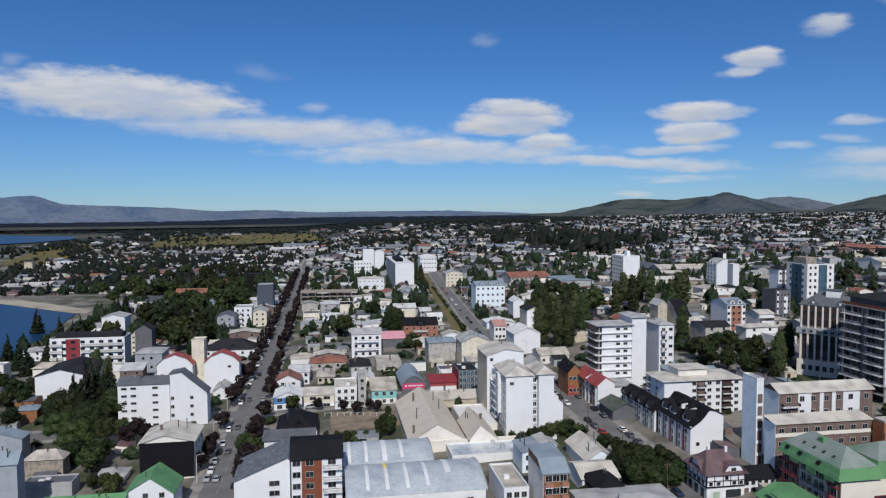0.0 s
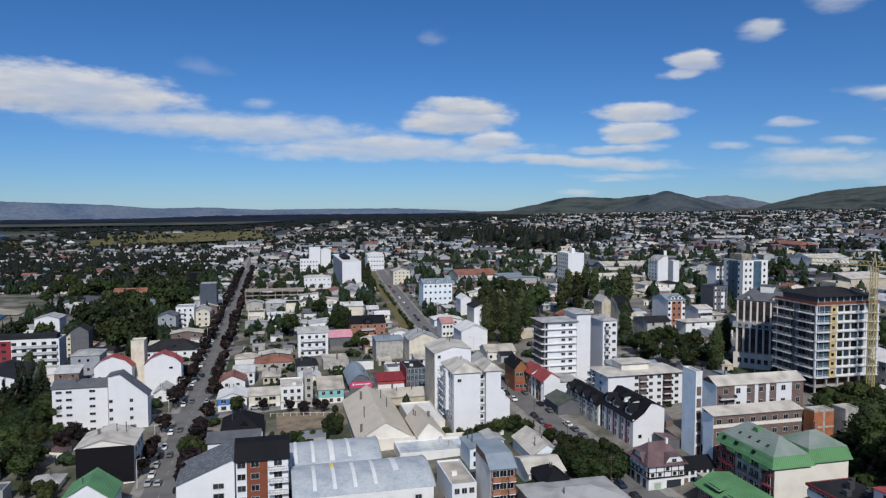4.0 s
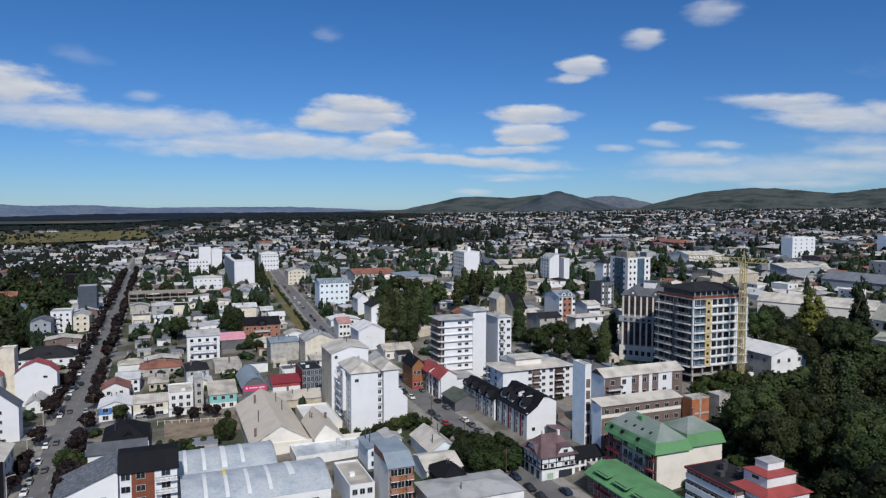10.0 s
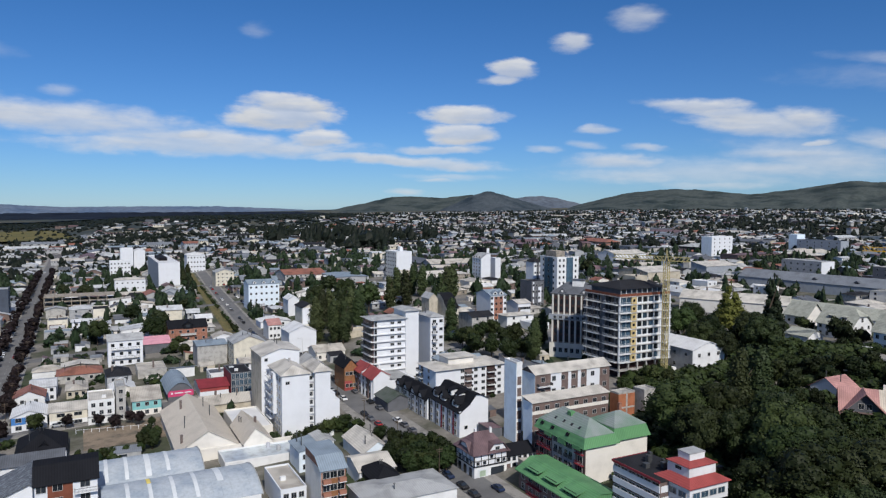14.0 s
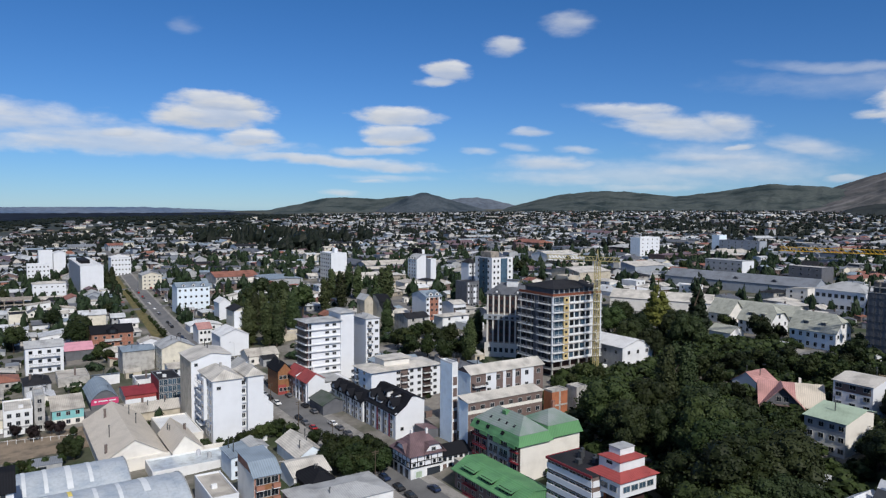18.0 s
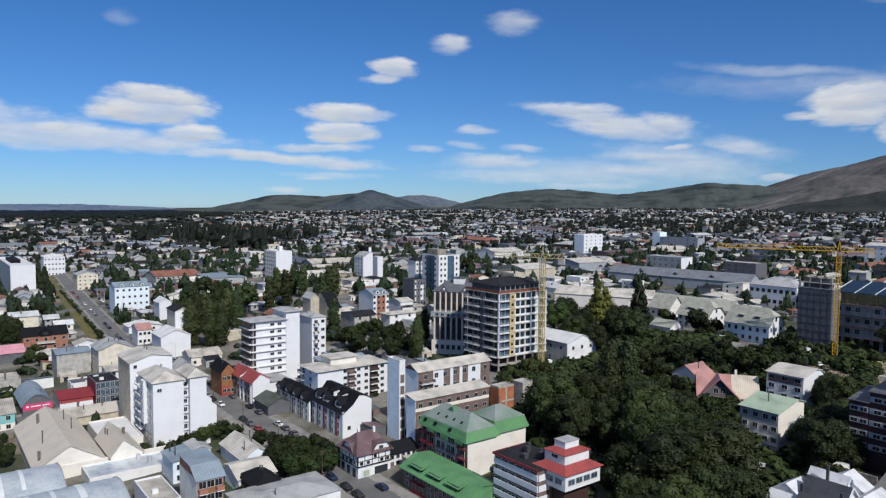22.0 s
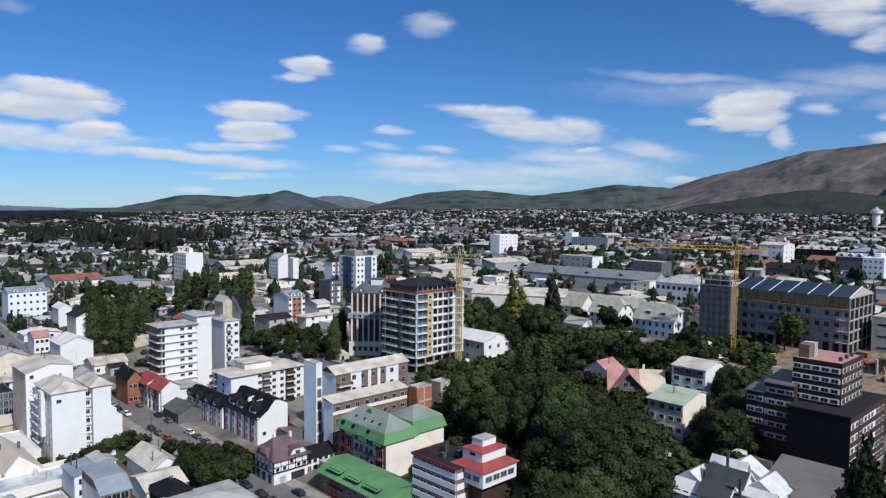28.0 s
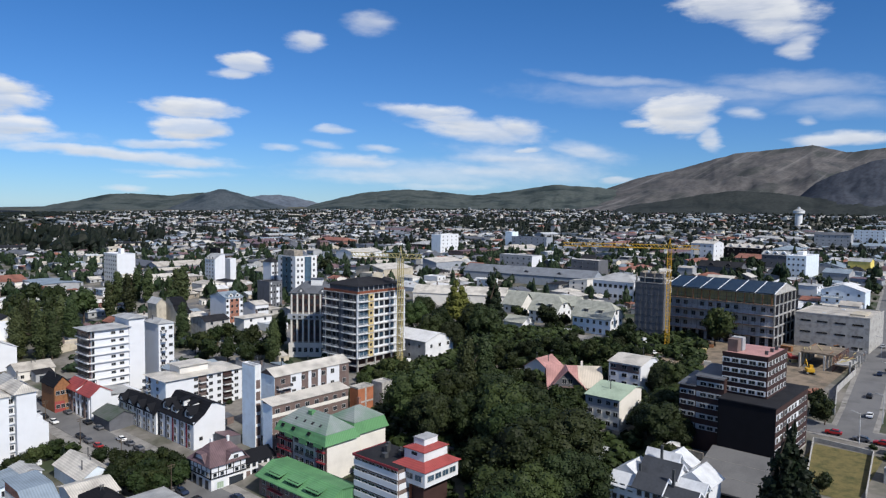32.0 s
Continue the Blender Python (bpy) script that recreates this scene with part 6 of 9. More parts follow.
def site_tower(x, y):
    root = thing("apartment_building", pose(x, y, ground_z(x, y), 0, 0, GRID), "ten-storey tower under construction with a dark hipped roof", "building")
    w, d, h, n = 25.8, 20.7, 31.1, 10
    take(x, y, GRID, w, d)
    fh = h / n
    part("wall", Shape().box(1.6, 1.2, 2 * fh, w - 1.4, d, h), M["darkgrey"], root, "dark unglazed inner walls")
    part("ground_storey", Shape().box(2.6, 2.6, -3, w - 3, d - 2, 2 * fh), M["chocolate"], root)
    for a, b in ((.4, .3), (5, .3), (9.5, .3), (14, .3), (18.5, .3), (23, .3), (.4, 6), (.4, 12), (.4, 18)):
        box_part(root, "column", "concrete", a, b, -3, a + .55, b + .55, 2 * fh)
    for f in range(1, n + 1):
        part("floor_slab", Shape().box(0, 0, f * fh - .26, w, d, f * fh + .06), M["concrete"], root)
    # street side: grid of white frame and paired windows, with a yellow strip beside the glazed corner
    box_part(root, "wall_panel", "yellowboard", w * .235, .25, 2 * fh, w * .335, 1.2, h - .3, "yellow insulation boards")
    for f in range(2, n):
        z = f * fh
        box_part(root, "pane", "blueglass", 1.0, .5, z + .1, w * .225, .62, z + fh - .3)
        for c in (.06, .14):
            box_part(root, "mullion", "rail", c * w, .42, z + .06, c * w + .1, .5, z + fh - .26)
        box_part(root, "spandrel", "white2", .5, .2, z + .06, w * .225, .42, z + .36)
        balcony_run(root, "F", .3, w * .225, .18, z + .06, .75, h)
        box_part(root, "pane", "glass", w * .262, .19, z + 1.0, w * .305, .25, z + 2.0)
        for c in (.40, .50, .63, .73):
            box_part(root, "pane", "glass" if (f + int(c * 10)) % 3 else "blueglass", c * w - 1.0, .55, z + .55, c * w + 1.0, .62, z + fh - .45)
        box_part(root, "spandrel", "white2", w * .345, .3, z + .06, w * .80, .8, z + .7)
        for c in (.345, .45, .56, .68, .785):
            box_part(root, "pier", "white2", c * w - .24, .34, z + .7, c * w + .24, .8, z + fh - .26)
        balcony_run(root, "F", w * .83, w * .99, 0.3, z + .06, 1.1, h)
    box_part(root, "pier", "white", 0, 0, 2 * fh, .5, .6, h)
    box_part(root, "pier", "white", w - .6, 0, 2 * fh, w, .6, h)
    box_part(root, "pier", "white", w * .8, .2, 2 * fh, w * .825, 1.0, h)
    # lake side: two stacks of deep balconies with a recess between
    for f in range(2, n):
        z = f * fh + .06
        balcony_run(root, "L", 1.0, d * .40, 0, z, .9, h)
        balcony_run(root, "L", d * .52, d * .97, 0, z, .9, h)
        for c in (.12, .3, .6, .78, .92):
            box_part(root, "pane", "glass", 1.5, c * d - 1.3, z + .15, 1.6, c * d + 1.3, z + 2.3)
    # Piers and recess panel coloured dark to stand for this side's shade.
    for c in (.02, .4, .52, .74, .975):
        box_part(root, "pier", "darkgrey", 0.02, c * d, 2 * fh, .5, c * d + .3, h)
    box_part(root, "wall_panel", "darkgrey", .3, d * .42, fh, .6, d * .52, h)
    # set-back top under a wide dark roof
    box_part(root, "parapet", "rust", .2, .2, h + .06, w - .2, .45, h + 1.0, "rust-red unpainted parapet")
    box_part(root, "parapet", "rust", .2, .45, h + .06, .45, d - .2, h + 1.0)
    box_part(root, "top_storey", "darkgrey", 2.4, 2.4, h + .06, w - 2.0, d - 1.5, h + 2.7)
    for i in range(9):
        box_part(root, "post", "rail", 1.6 + i * 2.6, 1.2, h + .06, 1.8 + i * 2.6, 1.4, h + 2.7)
    part("roof", hip_shell(1.5, 1.2, w - 1.2, d - 1, h + 2.8, 2.4, 8.0, .6), M["r_dark"], root)
    box_part(root, "stair_head", "beige", w * .62, d * .45, h + 3.6, w * .86, d * .8, h + 6.4, "pale lift housing on the roof")
    box_part(root, "site_hut", "white2", w * .86, -2.5, 0, w * 1.05, .5, 2.6)


def striped_office(x, y):
    root = thing("office_building", pose(x, y, ground_z(x, y), 0, 0, GRID), "office block in brown and white bands with a flat slate-dark roof", "building")
    w, d, h = 10.5, 14.5, 14.4
    take(x, y, GRID, w, d)
    part("wall", Shape().box(.2, 0, -3, w, d, h - .6), M["brown"], root)
    for f in range(6):
        z = h - 1.2 - f * 2.45
        box_part(root, "white_band", "white", -.05, .0, z - 1.75, .2, d, z - .35)
        for i in range(6):
            side_window(root, "L", 1.2 + i * 2.4, z - .42, 1.9, .62, .18)
        box_part(root, "white_band", "white", .4, -.08, z - 1.75, 4.0, -.004, z - .35)
    box_part(root, "pier", "orange", 3.6, -.35, -3, 4.4, .3, h + .3, "rust-coloured brick pier")
    part("roof", Shape().box(-.25, -.2, h - .6, w, d + .2, h - .3), M["r_dark"], root)
    part("parapet", Shape().box(-.3, -.25, h - .75, -.1, d + .25, h - .2).box(-.1, d, h - .75, w, d + .25, h - .2), M["maroon"], root)
    for a, b, e, g in ((2.4, 6.6, 1.2, 1.1), (5.2, 8.8, .9, 1.8), (6.4, 9.6, .8, 2.1), (6.0, 5.0, 1.0, 1.3), (8.2, 7.2, .6, 1.0)):
        box_part(root, "vent", "metal", a, b, h - .3, a + e, b + e, h - .3 + g)


def red_lookout(x, y):
    root = thing("office_building", pose(x, y, ground_z(x, y), 0, 0, GRID), "white glazed lookout with tiered red roofs over shadow-coloured brown base", "building")
    w, d, h = 10.6, 8.6, 13.7
    take(x, y, GRID, w, d)
    # Brown base coloured extra dark for the shadow below the overhang.
    part("wall", Shape().box(1.2, 1.2, -3, w - 1.4, d, h - 3.6), M["chocolate"], root)
    part("lookout_wall", Shape().box(-.4, -.6, h - 3.6, w + .3, d, h), M["white"], root)
    for i in range(4):
        side_window(root, "F", 1.5 + i * 2.45, h - 2.4, 1.9, 1.25, -.6, "blueglass")
    for i in range(3):
        side_window(root, "L", 1.3 + i * 2.7, h - 2.4, 1.9, 1.25, -.4, "blueglass")
    part("roof", hip_shell(-.4, -.6, w + .3, d, h + .05, 2.7, None, .55), M["r_red"], root)
    s = Shape()
    for i in range(17):
        a = .6 + i * (w - 1.2) / 16
        k = min(a + .9, w + .7 - a, 4.2)
        s.slab((a - .05, -1.1, h + .12), (a + .05, -1.1, h + .12), (a + .05, -1.1 + k, h + .12 + k * .50), (a - .05, -1.1 + k, h + .12 + k * .50), .1)
    part("seam", s, M["r_red"], root)
    box_part(root, "lantern", "white2", w * .13, d * .15, h + .8, w * .87, d * .86, h + 3.5, "square white lantern")
    box_part(root, "pane", "glass", w * .13 - .04, d * .4, h + 2.3, w * .13 + .03, d * .6, h + 3.0)
    part("lantern_roof", hip_shell(w * .13, d * .15, w * .87, d * .86, h + 3.5, 1.1, None, .3), M["r_red"], root)
    box_part(root, "stair_head", "white2", w * .30, d * .34, h + 3.6, w * .72, d * .72, h + 5.5)
    box_part(root, "flat_cap", "grey", w * .29, d * .33, h + 5.5, w * .73, d * .73, h + 5.7)


def dark_hotel(x, y):
    z = ground_z(x, y)
    root = thing("hotel", pose(x, y, z, 0, 0, GRID), "black and brown hotel with white window bands and pink roof", "hotel")
    w, d, h = 28.5, 13.7, 17.4
    take(x, y, GRID, w, d)
    part("wall", Shape().box(0, 0, 2.0, w, d, h), M["chocolate"], root)
    box_part(root, "black_wall", "black", -.06, -.02, 5.4, -.003, d, h, "blank black end wall")
    part("apron", Shape().slab((-17.0, -2.0, .35), (-17.0, d + 1, .35), (-.07, d + 1, 5.3), (-.07, -2.0, 5.3), .4), M["asphalt"], root, "sloping dark concrete apron")
    for k in (.33, .66):
        part("joint", Shape().slab((-17 * k - .12, -2.0, 5.3 - 4.95 * k + .04), (-17 * k - .12, d + 1, 5.3 - 4.95 * k + .04), (-17 * k, d + 1, 5.33 - 4.95 * k + .04), (-17 * k, -2.0, 5.33 - 4.95 * k + .04), .03), M["pave"], root)
    box_part(root, "retaining_wall", "stone", -6.0, d + 1.2, -3.5, -5.6, d + 14, 4.6, "stained low concrete yard wall")
    part("yard", Shape().slab((-5.6, d + 1.2, 1.5), (-5.6, d + 14, 1.5), (4.4, d + 14, 1.6), (4.4, d + 1.2, 1.6), .3), M["asphalt"], root)
    box_part(root, "cold_unit", "white2", -4.6, d + 9.0, 1.6, -1.0, d + 11.5, 4.2, "white plant box in the yard")
    box_part(root, "plinth", "concrete", -.06, -.06, -3, w, -.003, 2.0)
    part("roof", Shape().box(-.25, -.25, h - .05, w + .25, d + .2, h + .25), M["r_dark"], root)
    for f in range(5):
        zz = 3.1 + f * 2.85
        for a, b in ((.3, 5.6), (9.5, 19.5)):
            box_part(root, "white_band", "white", a, -.1, zz - .15, b, -.004, zz + 1.25)
        for c in (1.5, 4.3, 7.6, 11, 13.7, 16.4, 20.6, 23, 26):
            side_window(root, "F", c, zz, 1.5, 1.1, -.06)
    # tower storeys
    a, b, e, g, t0, t1 = 6.5, 4.1, 23.0, 15.3, h + .25, h + 10.5
    part("tower_wall", Shape().box(a, b, t0, e, g, t1), M["chocolate"], root)
    for f in range(4):
        zz = t0 + .75 + f * 2.5
        box_part(root, "white_band", "white", a - .07, b + .3, zz - .2, a - .003, g, zz + 1.15)
        for i in range(5):
            side_window(root, "L", b + 1.5 + i * 2.15, zz, 1.5, .95, a - .06)
        for i in range(6):
            side_window(root, "F", a + 1.4 + i * 2.7, zz, 1.3, 1.15, b - .02)
            box_part(root, "shutter", "white", a + .35 + i * 2.7, b - .07, zz - .05, a + .68 + i * 2.7, b - .003, zz + 1.2)
    part("tower_roof", Shape().box(a + .1, b + .1, t1 - .05, e - .1, g - .1, t1 + .15), M["r_pink"], root, "faded pink-red flat roof")
    part("parapet", Shape().box(a - .1, b - .1, t1 - .2, e + .1, b + .12, t1 + .45).box(a - .1, b + .12, t1 - .2, a + .12, g + .1, t1 + .45), M["chocolate"], root)
    box_part(root, "stair_head", "brown", a + 2.6, g - 2.8, t1, a + 5.2, g - .3, t1 + 3.4, "brown lift housing")
    box_part(root, "stair_head", "grey", a + 5.2, g - 3.2, t1, a + 7.6, g - .3, t1 + 3.6, "grey lift housing")
    for c in (4.5, 9, 13):
        box_part(root, "vent", "metal", a + c, b + 1.5, t1 + .1, a + c + .7, b + 2.2, t1 + 1.1)
    # stepped rear wing in bands
    for k, (p, q, top) in enumerate(((d + .2, d + 7.5, 21.4), (d + 7.5, d + 12.0, 18.6))):
        part("rear_wall", Shape().box(4.5, p, -3, 16, q, top), M["chocolate"], root)
        part("rear_roof", Shape().slab((4.0, p, top - .1), (4.0, q + .3, top - .1), (16, q + .3, top + 1.4), (16, p, top + 1.4), .2), M["r_slate"], root)
        for f in range(5):
            zz = top - 2.6 - f * 2.9
            # Rear bands toned grey-blue, the shade on this wing put into colour.
            box_part(root, "window_band", "greyblue", 4.42, p + .2, zz - .1, 4.497, q - .1, zz + 1.3)
            for i in range(int((q - p) / 2)):
                side_window(root, "L", p + 1.2 + i * 2.1, zz + .1, 1.5, .95, 4.44)
    take(x, y + 14, GRID, 16, 12)


def stepped_villa(x, y):
    z = ground_z(x, y) - 1.5
    root = thing("villa", pose(x, y, z, 0, 0, GRID), "large white villa with jumbled white and dark slate roofs", "villa")
    take(x, y, GRID, 17, 20)
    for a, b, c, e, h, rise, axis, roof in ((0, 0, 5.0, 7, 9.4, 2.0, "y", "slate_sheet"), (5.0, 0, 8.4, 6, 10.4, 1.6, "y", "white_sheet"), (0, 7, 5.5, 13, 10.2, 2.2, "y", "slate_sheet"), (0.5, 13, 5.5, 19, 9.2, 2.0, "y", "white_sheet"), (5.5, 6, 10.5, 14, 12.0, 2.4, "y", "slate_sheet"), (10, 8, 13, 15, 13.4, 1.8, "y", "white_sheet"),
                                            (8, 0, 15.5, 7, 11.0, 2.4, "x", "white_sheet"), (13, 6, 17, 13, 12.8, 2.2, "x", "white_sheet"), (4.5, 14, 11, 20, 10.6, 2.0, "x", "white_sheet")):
        w, d = c - a, e - b
        s = Shape()
        if axis == "y":
            s.prism([(0, -3), (w, -3), (w, h), (w / 2, h + rise), (0, h)], 0, d, "y")
        else:
            s.prism([(0, -3), (d, -3), (d, h), (d / 2, h + rise), (0, h)], 0, w, "x")
        part("wall", s, M["white"], root, at=pose(a, b, 0))
        o = .55
        k = rise / ((w if axis == "y" else d) / 2)
        for i, (p, q) in enumerate(((-o, .5), (1 + o, .5))):
            span = w if axis == "y" else d
            e0 = -o if i == 0 else span + o
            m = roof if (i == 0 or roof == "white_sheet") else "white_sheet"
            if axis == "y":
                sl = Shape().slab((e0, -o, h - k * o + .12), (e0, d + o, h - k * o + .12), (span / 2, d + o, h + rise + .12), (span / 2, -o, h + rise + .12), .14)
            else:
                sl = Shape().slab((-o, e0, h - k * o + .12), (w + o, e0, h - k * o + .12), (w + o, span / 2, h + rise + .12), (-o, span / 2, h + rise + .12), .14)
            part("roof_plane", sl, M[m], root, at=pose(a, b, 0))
        edge = Shape()
        if axis == "y":
            edge.slab((-o - .1, -o - .12, h - k * o + .22), (-o - .1, -o + .1, h - k * o + .22), (w / 2, -o + .1, h + rise + .22), (w / 2, -o - .12, h + rise + .22), .3)
            edge.slab((w / 2, -o - .12, h + rise + .22), (w / 2, -o + .1, h + rise + .22), (w + o + .1, -o + .1, h - k * o + .22), (w + o + .1, -o - .12, h - k * o + .22), .3)
        else:
            edge.box(-o, -o - .1, h - k * o - .1, w + o, -o + .08, h - k * o + .2)
        part("bargeboard", edge, M["white"], root, at=pose(a, b, 0))
        for f in range(4):
            if axis == "y" and b == 0 and f:
                for q in (.28, .72):
                    side_window(root, "F", a + q * w, f * 2.6 + .8, 1.0, 1.2, b)
            if a < 1 and f:
                for q in (.2, .5, .8):
                    side_window(root, "L", b + q * d, f * 2.5 + .8, 1.0, 1.2, a)
    for a, b, h in ((2, 5, 15), (9.5, 11, 17), (3, 13, 14)):
        box_part(root, "chimney", "metal", a, b, 10, a + .5, b + .5, h)


def stone_office(x, y):
    z = ground_z(x, y)
    root = thing("office_building", pose(x, y, z, 0, 0, -42.0), "stone office block with dark bays, pale columns and slate roof", "building")
    w, d, h = 18.5, 15.0, 27.5
    take(x, y, -42, w, d)
    part("wall", Shape().box(0, 0, -3, w, d, h), M["stone"], root)
    part("base", Shape().box(-.6, -.8, -3, w + .4, -.01, 6.2), M["offwhite"], root, "pale stone base storey")
    part("cornice", Shape().box(-1.0, -1.2, 16.4, w + .6, -.01, 18.6), M["greyblue"], root, "dark cornice with a row of small windows")
    for i in range(8):
        c = .6 + i * (w - 1.2) / 7
        box_part(root, "column", "offwhite", c - .3, -.9, 6.2, c + .3, -.01, 16.4)
        box_part(root, "column", "offwhite", c - .28, -.5, 18.6, c + .28, -.01, h - .3)
        if i < 7:
            g = (w - 1.2) / 7
            for z0, z1 in ((6.8, 16.0), (19.4, h - 1.0)):
                ob = box_part(root, "window_bay", "chocolate", c + .4, -.25, z0, c + g - .4, -.004, z1)
                for q in range(3 if z0 < 10 else 2):
                    box_part(ob, "pane", "glass", c + .7, -.3, z0 + .5 + q * 3.1, c + g - .7, -.252, z0 + 2.6 + q * 3.1)
            side_window(root, "F", c + g / 2, 16.9, 1.2, 1.1, -1.2)
            side_window(root, "F", c + g / 2, 2.4, 1.3, 1.8, -.8)
    for f in range(7):
        for c in (.2, .5, .8):
            side_window(root, "L", c * d, 5 + f * 3.0, 1.2, 1.6)
    part("roof", hip_shell(0, 0, w, d, h, 4.4, 5.5, .7), M["r_slate"], root, "slate-grey hipped roof with small gables")
    for c in (.25, .75):
        ob = part("gablet", Shape().prism([(-2.2, 0), (2.2, 0), (0, 2.4)], -.4, 3.6, "y"), M["r_slate"], root, at=pose(c * w, 0, h + .1))
        part("oval_window", Shape().box(-.4, -.46, .5, .4, -.4, 1.3), M["white2"], ob)
    box_part(root, "stair_head", "white2", w * .42, d * .3, h + 1.2, w * .68, d * .55, h + 5.4, "white lift housing")
    box_part(root, "stair_head", "r_slate", w * .40, d * .28, h + 5.4, w * .70, d * .57, h + 5.8)


def gabled_villa(x, y):
    turn = -44.0
    root = thing("house", pose(x, y, ground_z(x, y), 0, 0, turn), "timber-fronted house with a broad faded pink and cream gabled roof", "house")
    w, d, h, c, g, top = 18.5, 10.5, 3.6, 7.0, 6.6, 9.2
    take(x, y, turn, w, d)
    part("wall", Shape().box(1.0, 0, -2.5, w, d, h), M["offwhite"], root)
    part("gable", Shape().prism([(0, h), (d, h), (d / 2, top - .6)], w - .3, w, "x"), M["white2"], root)
    for x0, x1, m, text in ((.2, w * .60, "r_pink", "faded pink roof slope"), (w * .60, w + .9, "r_cream", "cream sheet roof slope")):
        sl = Shape().slab((x0, -1.4, h - .9), (x1, -1.4, h - .9), (x1, d / 2, top - .3), (x0, d / 2, top - .3), .2)
        part("roof", sl.slab((x0, d / 2, top - .3), (x1, d / 2, top - .3), (x1, d + 1, h - .6), (x0, d + 1, h - .6), .2), M[m], root, text)
    part("front_gable", Shape().prism([(c - g + .9, -2.5), (c + g - .9, -2.5), (c + g - .9, h - .6), (c, top - .9), (c - g + .9, h - .6)], -2.2, 2.0, "y"), M["darkgrey"], root, "dark boarded front gable")
    for k in (-1, 1):
        part("gable_roof", Shape().slab((c, -3.6, top), (c, d / 2 + .3, top), (c + k * g, d / 2 + .3, h - 1.2), (c + k * g, -3.6, h - 1.2), .22), M["r_pink"], root)
    for k in (-1.0, 1.0):
        side_window(root, "F", c + k, h + .6, 1.4, 1.6, -2.2)
    box_part(root, "balcony", "brown", c - 4.2, -3.4, h - .5, c + 4.2, -2.2, h - .3)
    box_part(root, "pane", "glass", c - 3.4, -2.26, h - 2.9, c + 2.0, -2.2, h - .9)
    for k in (.78, .92):
        side_window(root, "F", k * w, 1.0, 1.3, 1.3)
    box_part(root, "chimney", "offwhite", w * .66, d * .5, top - 1.5, w * .70, d * .56, top + 1.2)


def school_house(x, y, w, d, h, rise, wall, label):
    """A steep house whose gables are clipped at the top, with dormers and a row of windows on each storey."""
    root = thing("house", pose(x, y, ground_z(x, y), 0, 0, GRID), label, "house")
    take(x, y, GRID, w, d)
    k, o, cut = rise / (w / 2), .9, 3.4
    xc = w * .27
    zc = h + k * xc
    part("wall", Shape().prism([(0, -2.5), (w, -2.5), (w, h), (w - xc, zc - .1), (xc, zc - .1), (0, h)], 0, d, "y"), M["white2"], root)
    box_part(root, "side_wall", wall, -.06, .05, -2.5, -.003, d, h - .02)
    box_part(root, "plinth", "stone", -.1, -.1, -2.5, w + .1, -.004, 1.3)
    ze, zr = h - k * o + .14, h + rise + .14
    for e, m, f in ((-o, xc, 1), (w + o, w - xc, -1)):
        sl = Shape().slab((e, cut, ze), (e, d + o, ze), (w / 2, d + o, zr), (w / 2, cut, zr), .18)
        part("roof", sl.slab((e, -o, ze), (e, cut, ze), (w / 2, cut, zr), (m, -o, zc + .14), .18), M["r_sage"], root)
    part("clipped_gable", Shape().slab((xc - .1, -o, zc + .16), (w - xc + .1, -o, zc + .16), (w / 2 + .06, cut, zr + .02), (w / 2 - .06, cut, zr + .02), .18), M["r_sage"], root)
    n = max(3, int(d / 3.3))
    for f in range(2):
        for i in range(n):
            side_window(root, "L", (i + .5) * d / n, 1.0 + f * h * .46, 1.2, 1.7, -.06)
        for i in range(3):
            side_window(root, "F", (i + .5) * w / 3, 1.5 + f * h * .46, 1.2, 1.5)
    side_window(root, "F", w / 2, h + 1.2, 1.3, 1.8)
    for q in (.3, .68):
        ob = part("dormer", Shape().box(w * .12, q * d - 1.0, h + .6, w * .4, q * d + 1.0, h + k * w * .12 + 1.5), M["darkgrey"], root, "dark-fronted roof dormer")
        part("dormer_roof", Shape().slab((w * .1, q * d - 1.3, h + k * w * .12 + 1.55), (w * .1, q * d + 1.3, h + k * w * .12 + 1.55), (w * .42, q * d + 1.3, h + k * w * .12 + 2.4), (w * .42, q * d - 1.3, h + k * w * .12 + 2.4), .15), M["r_sage"], ob)


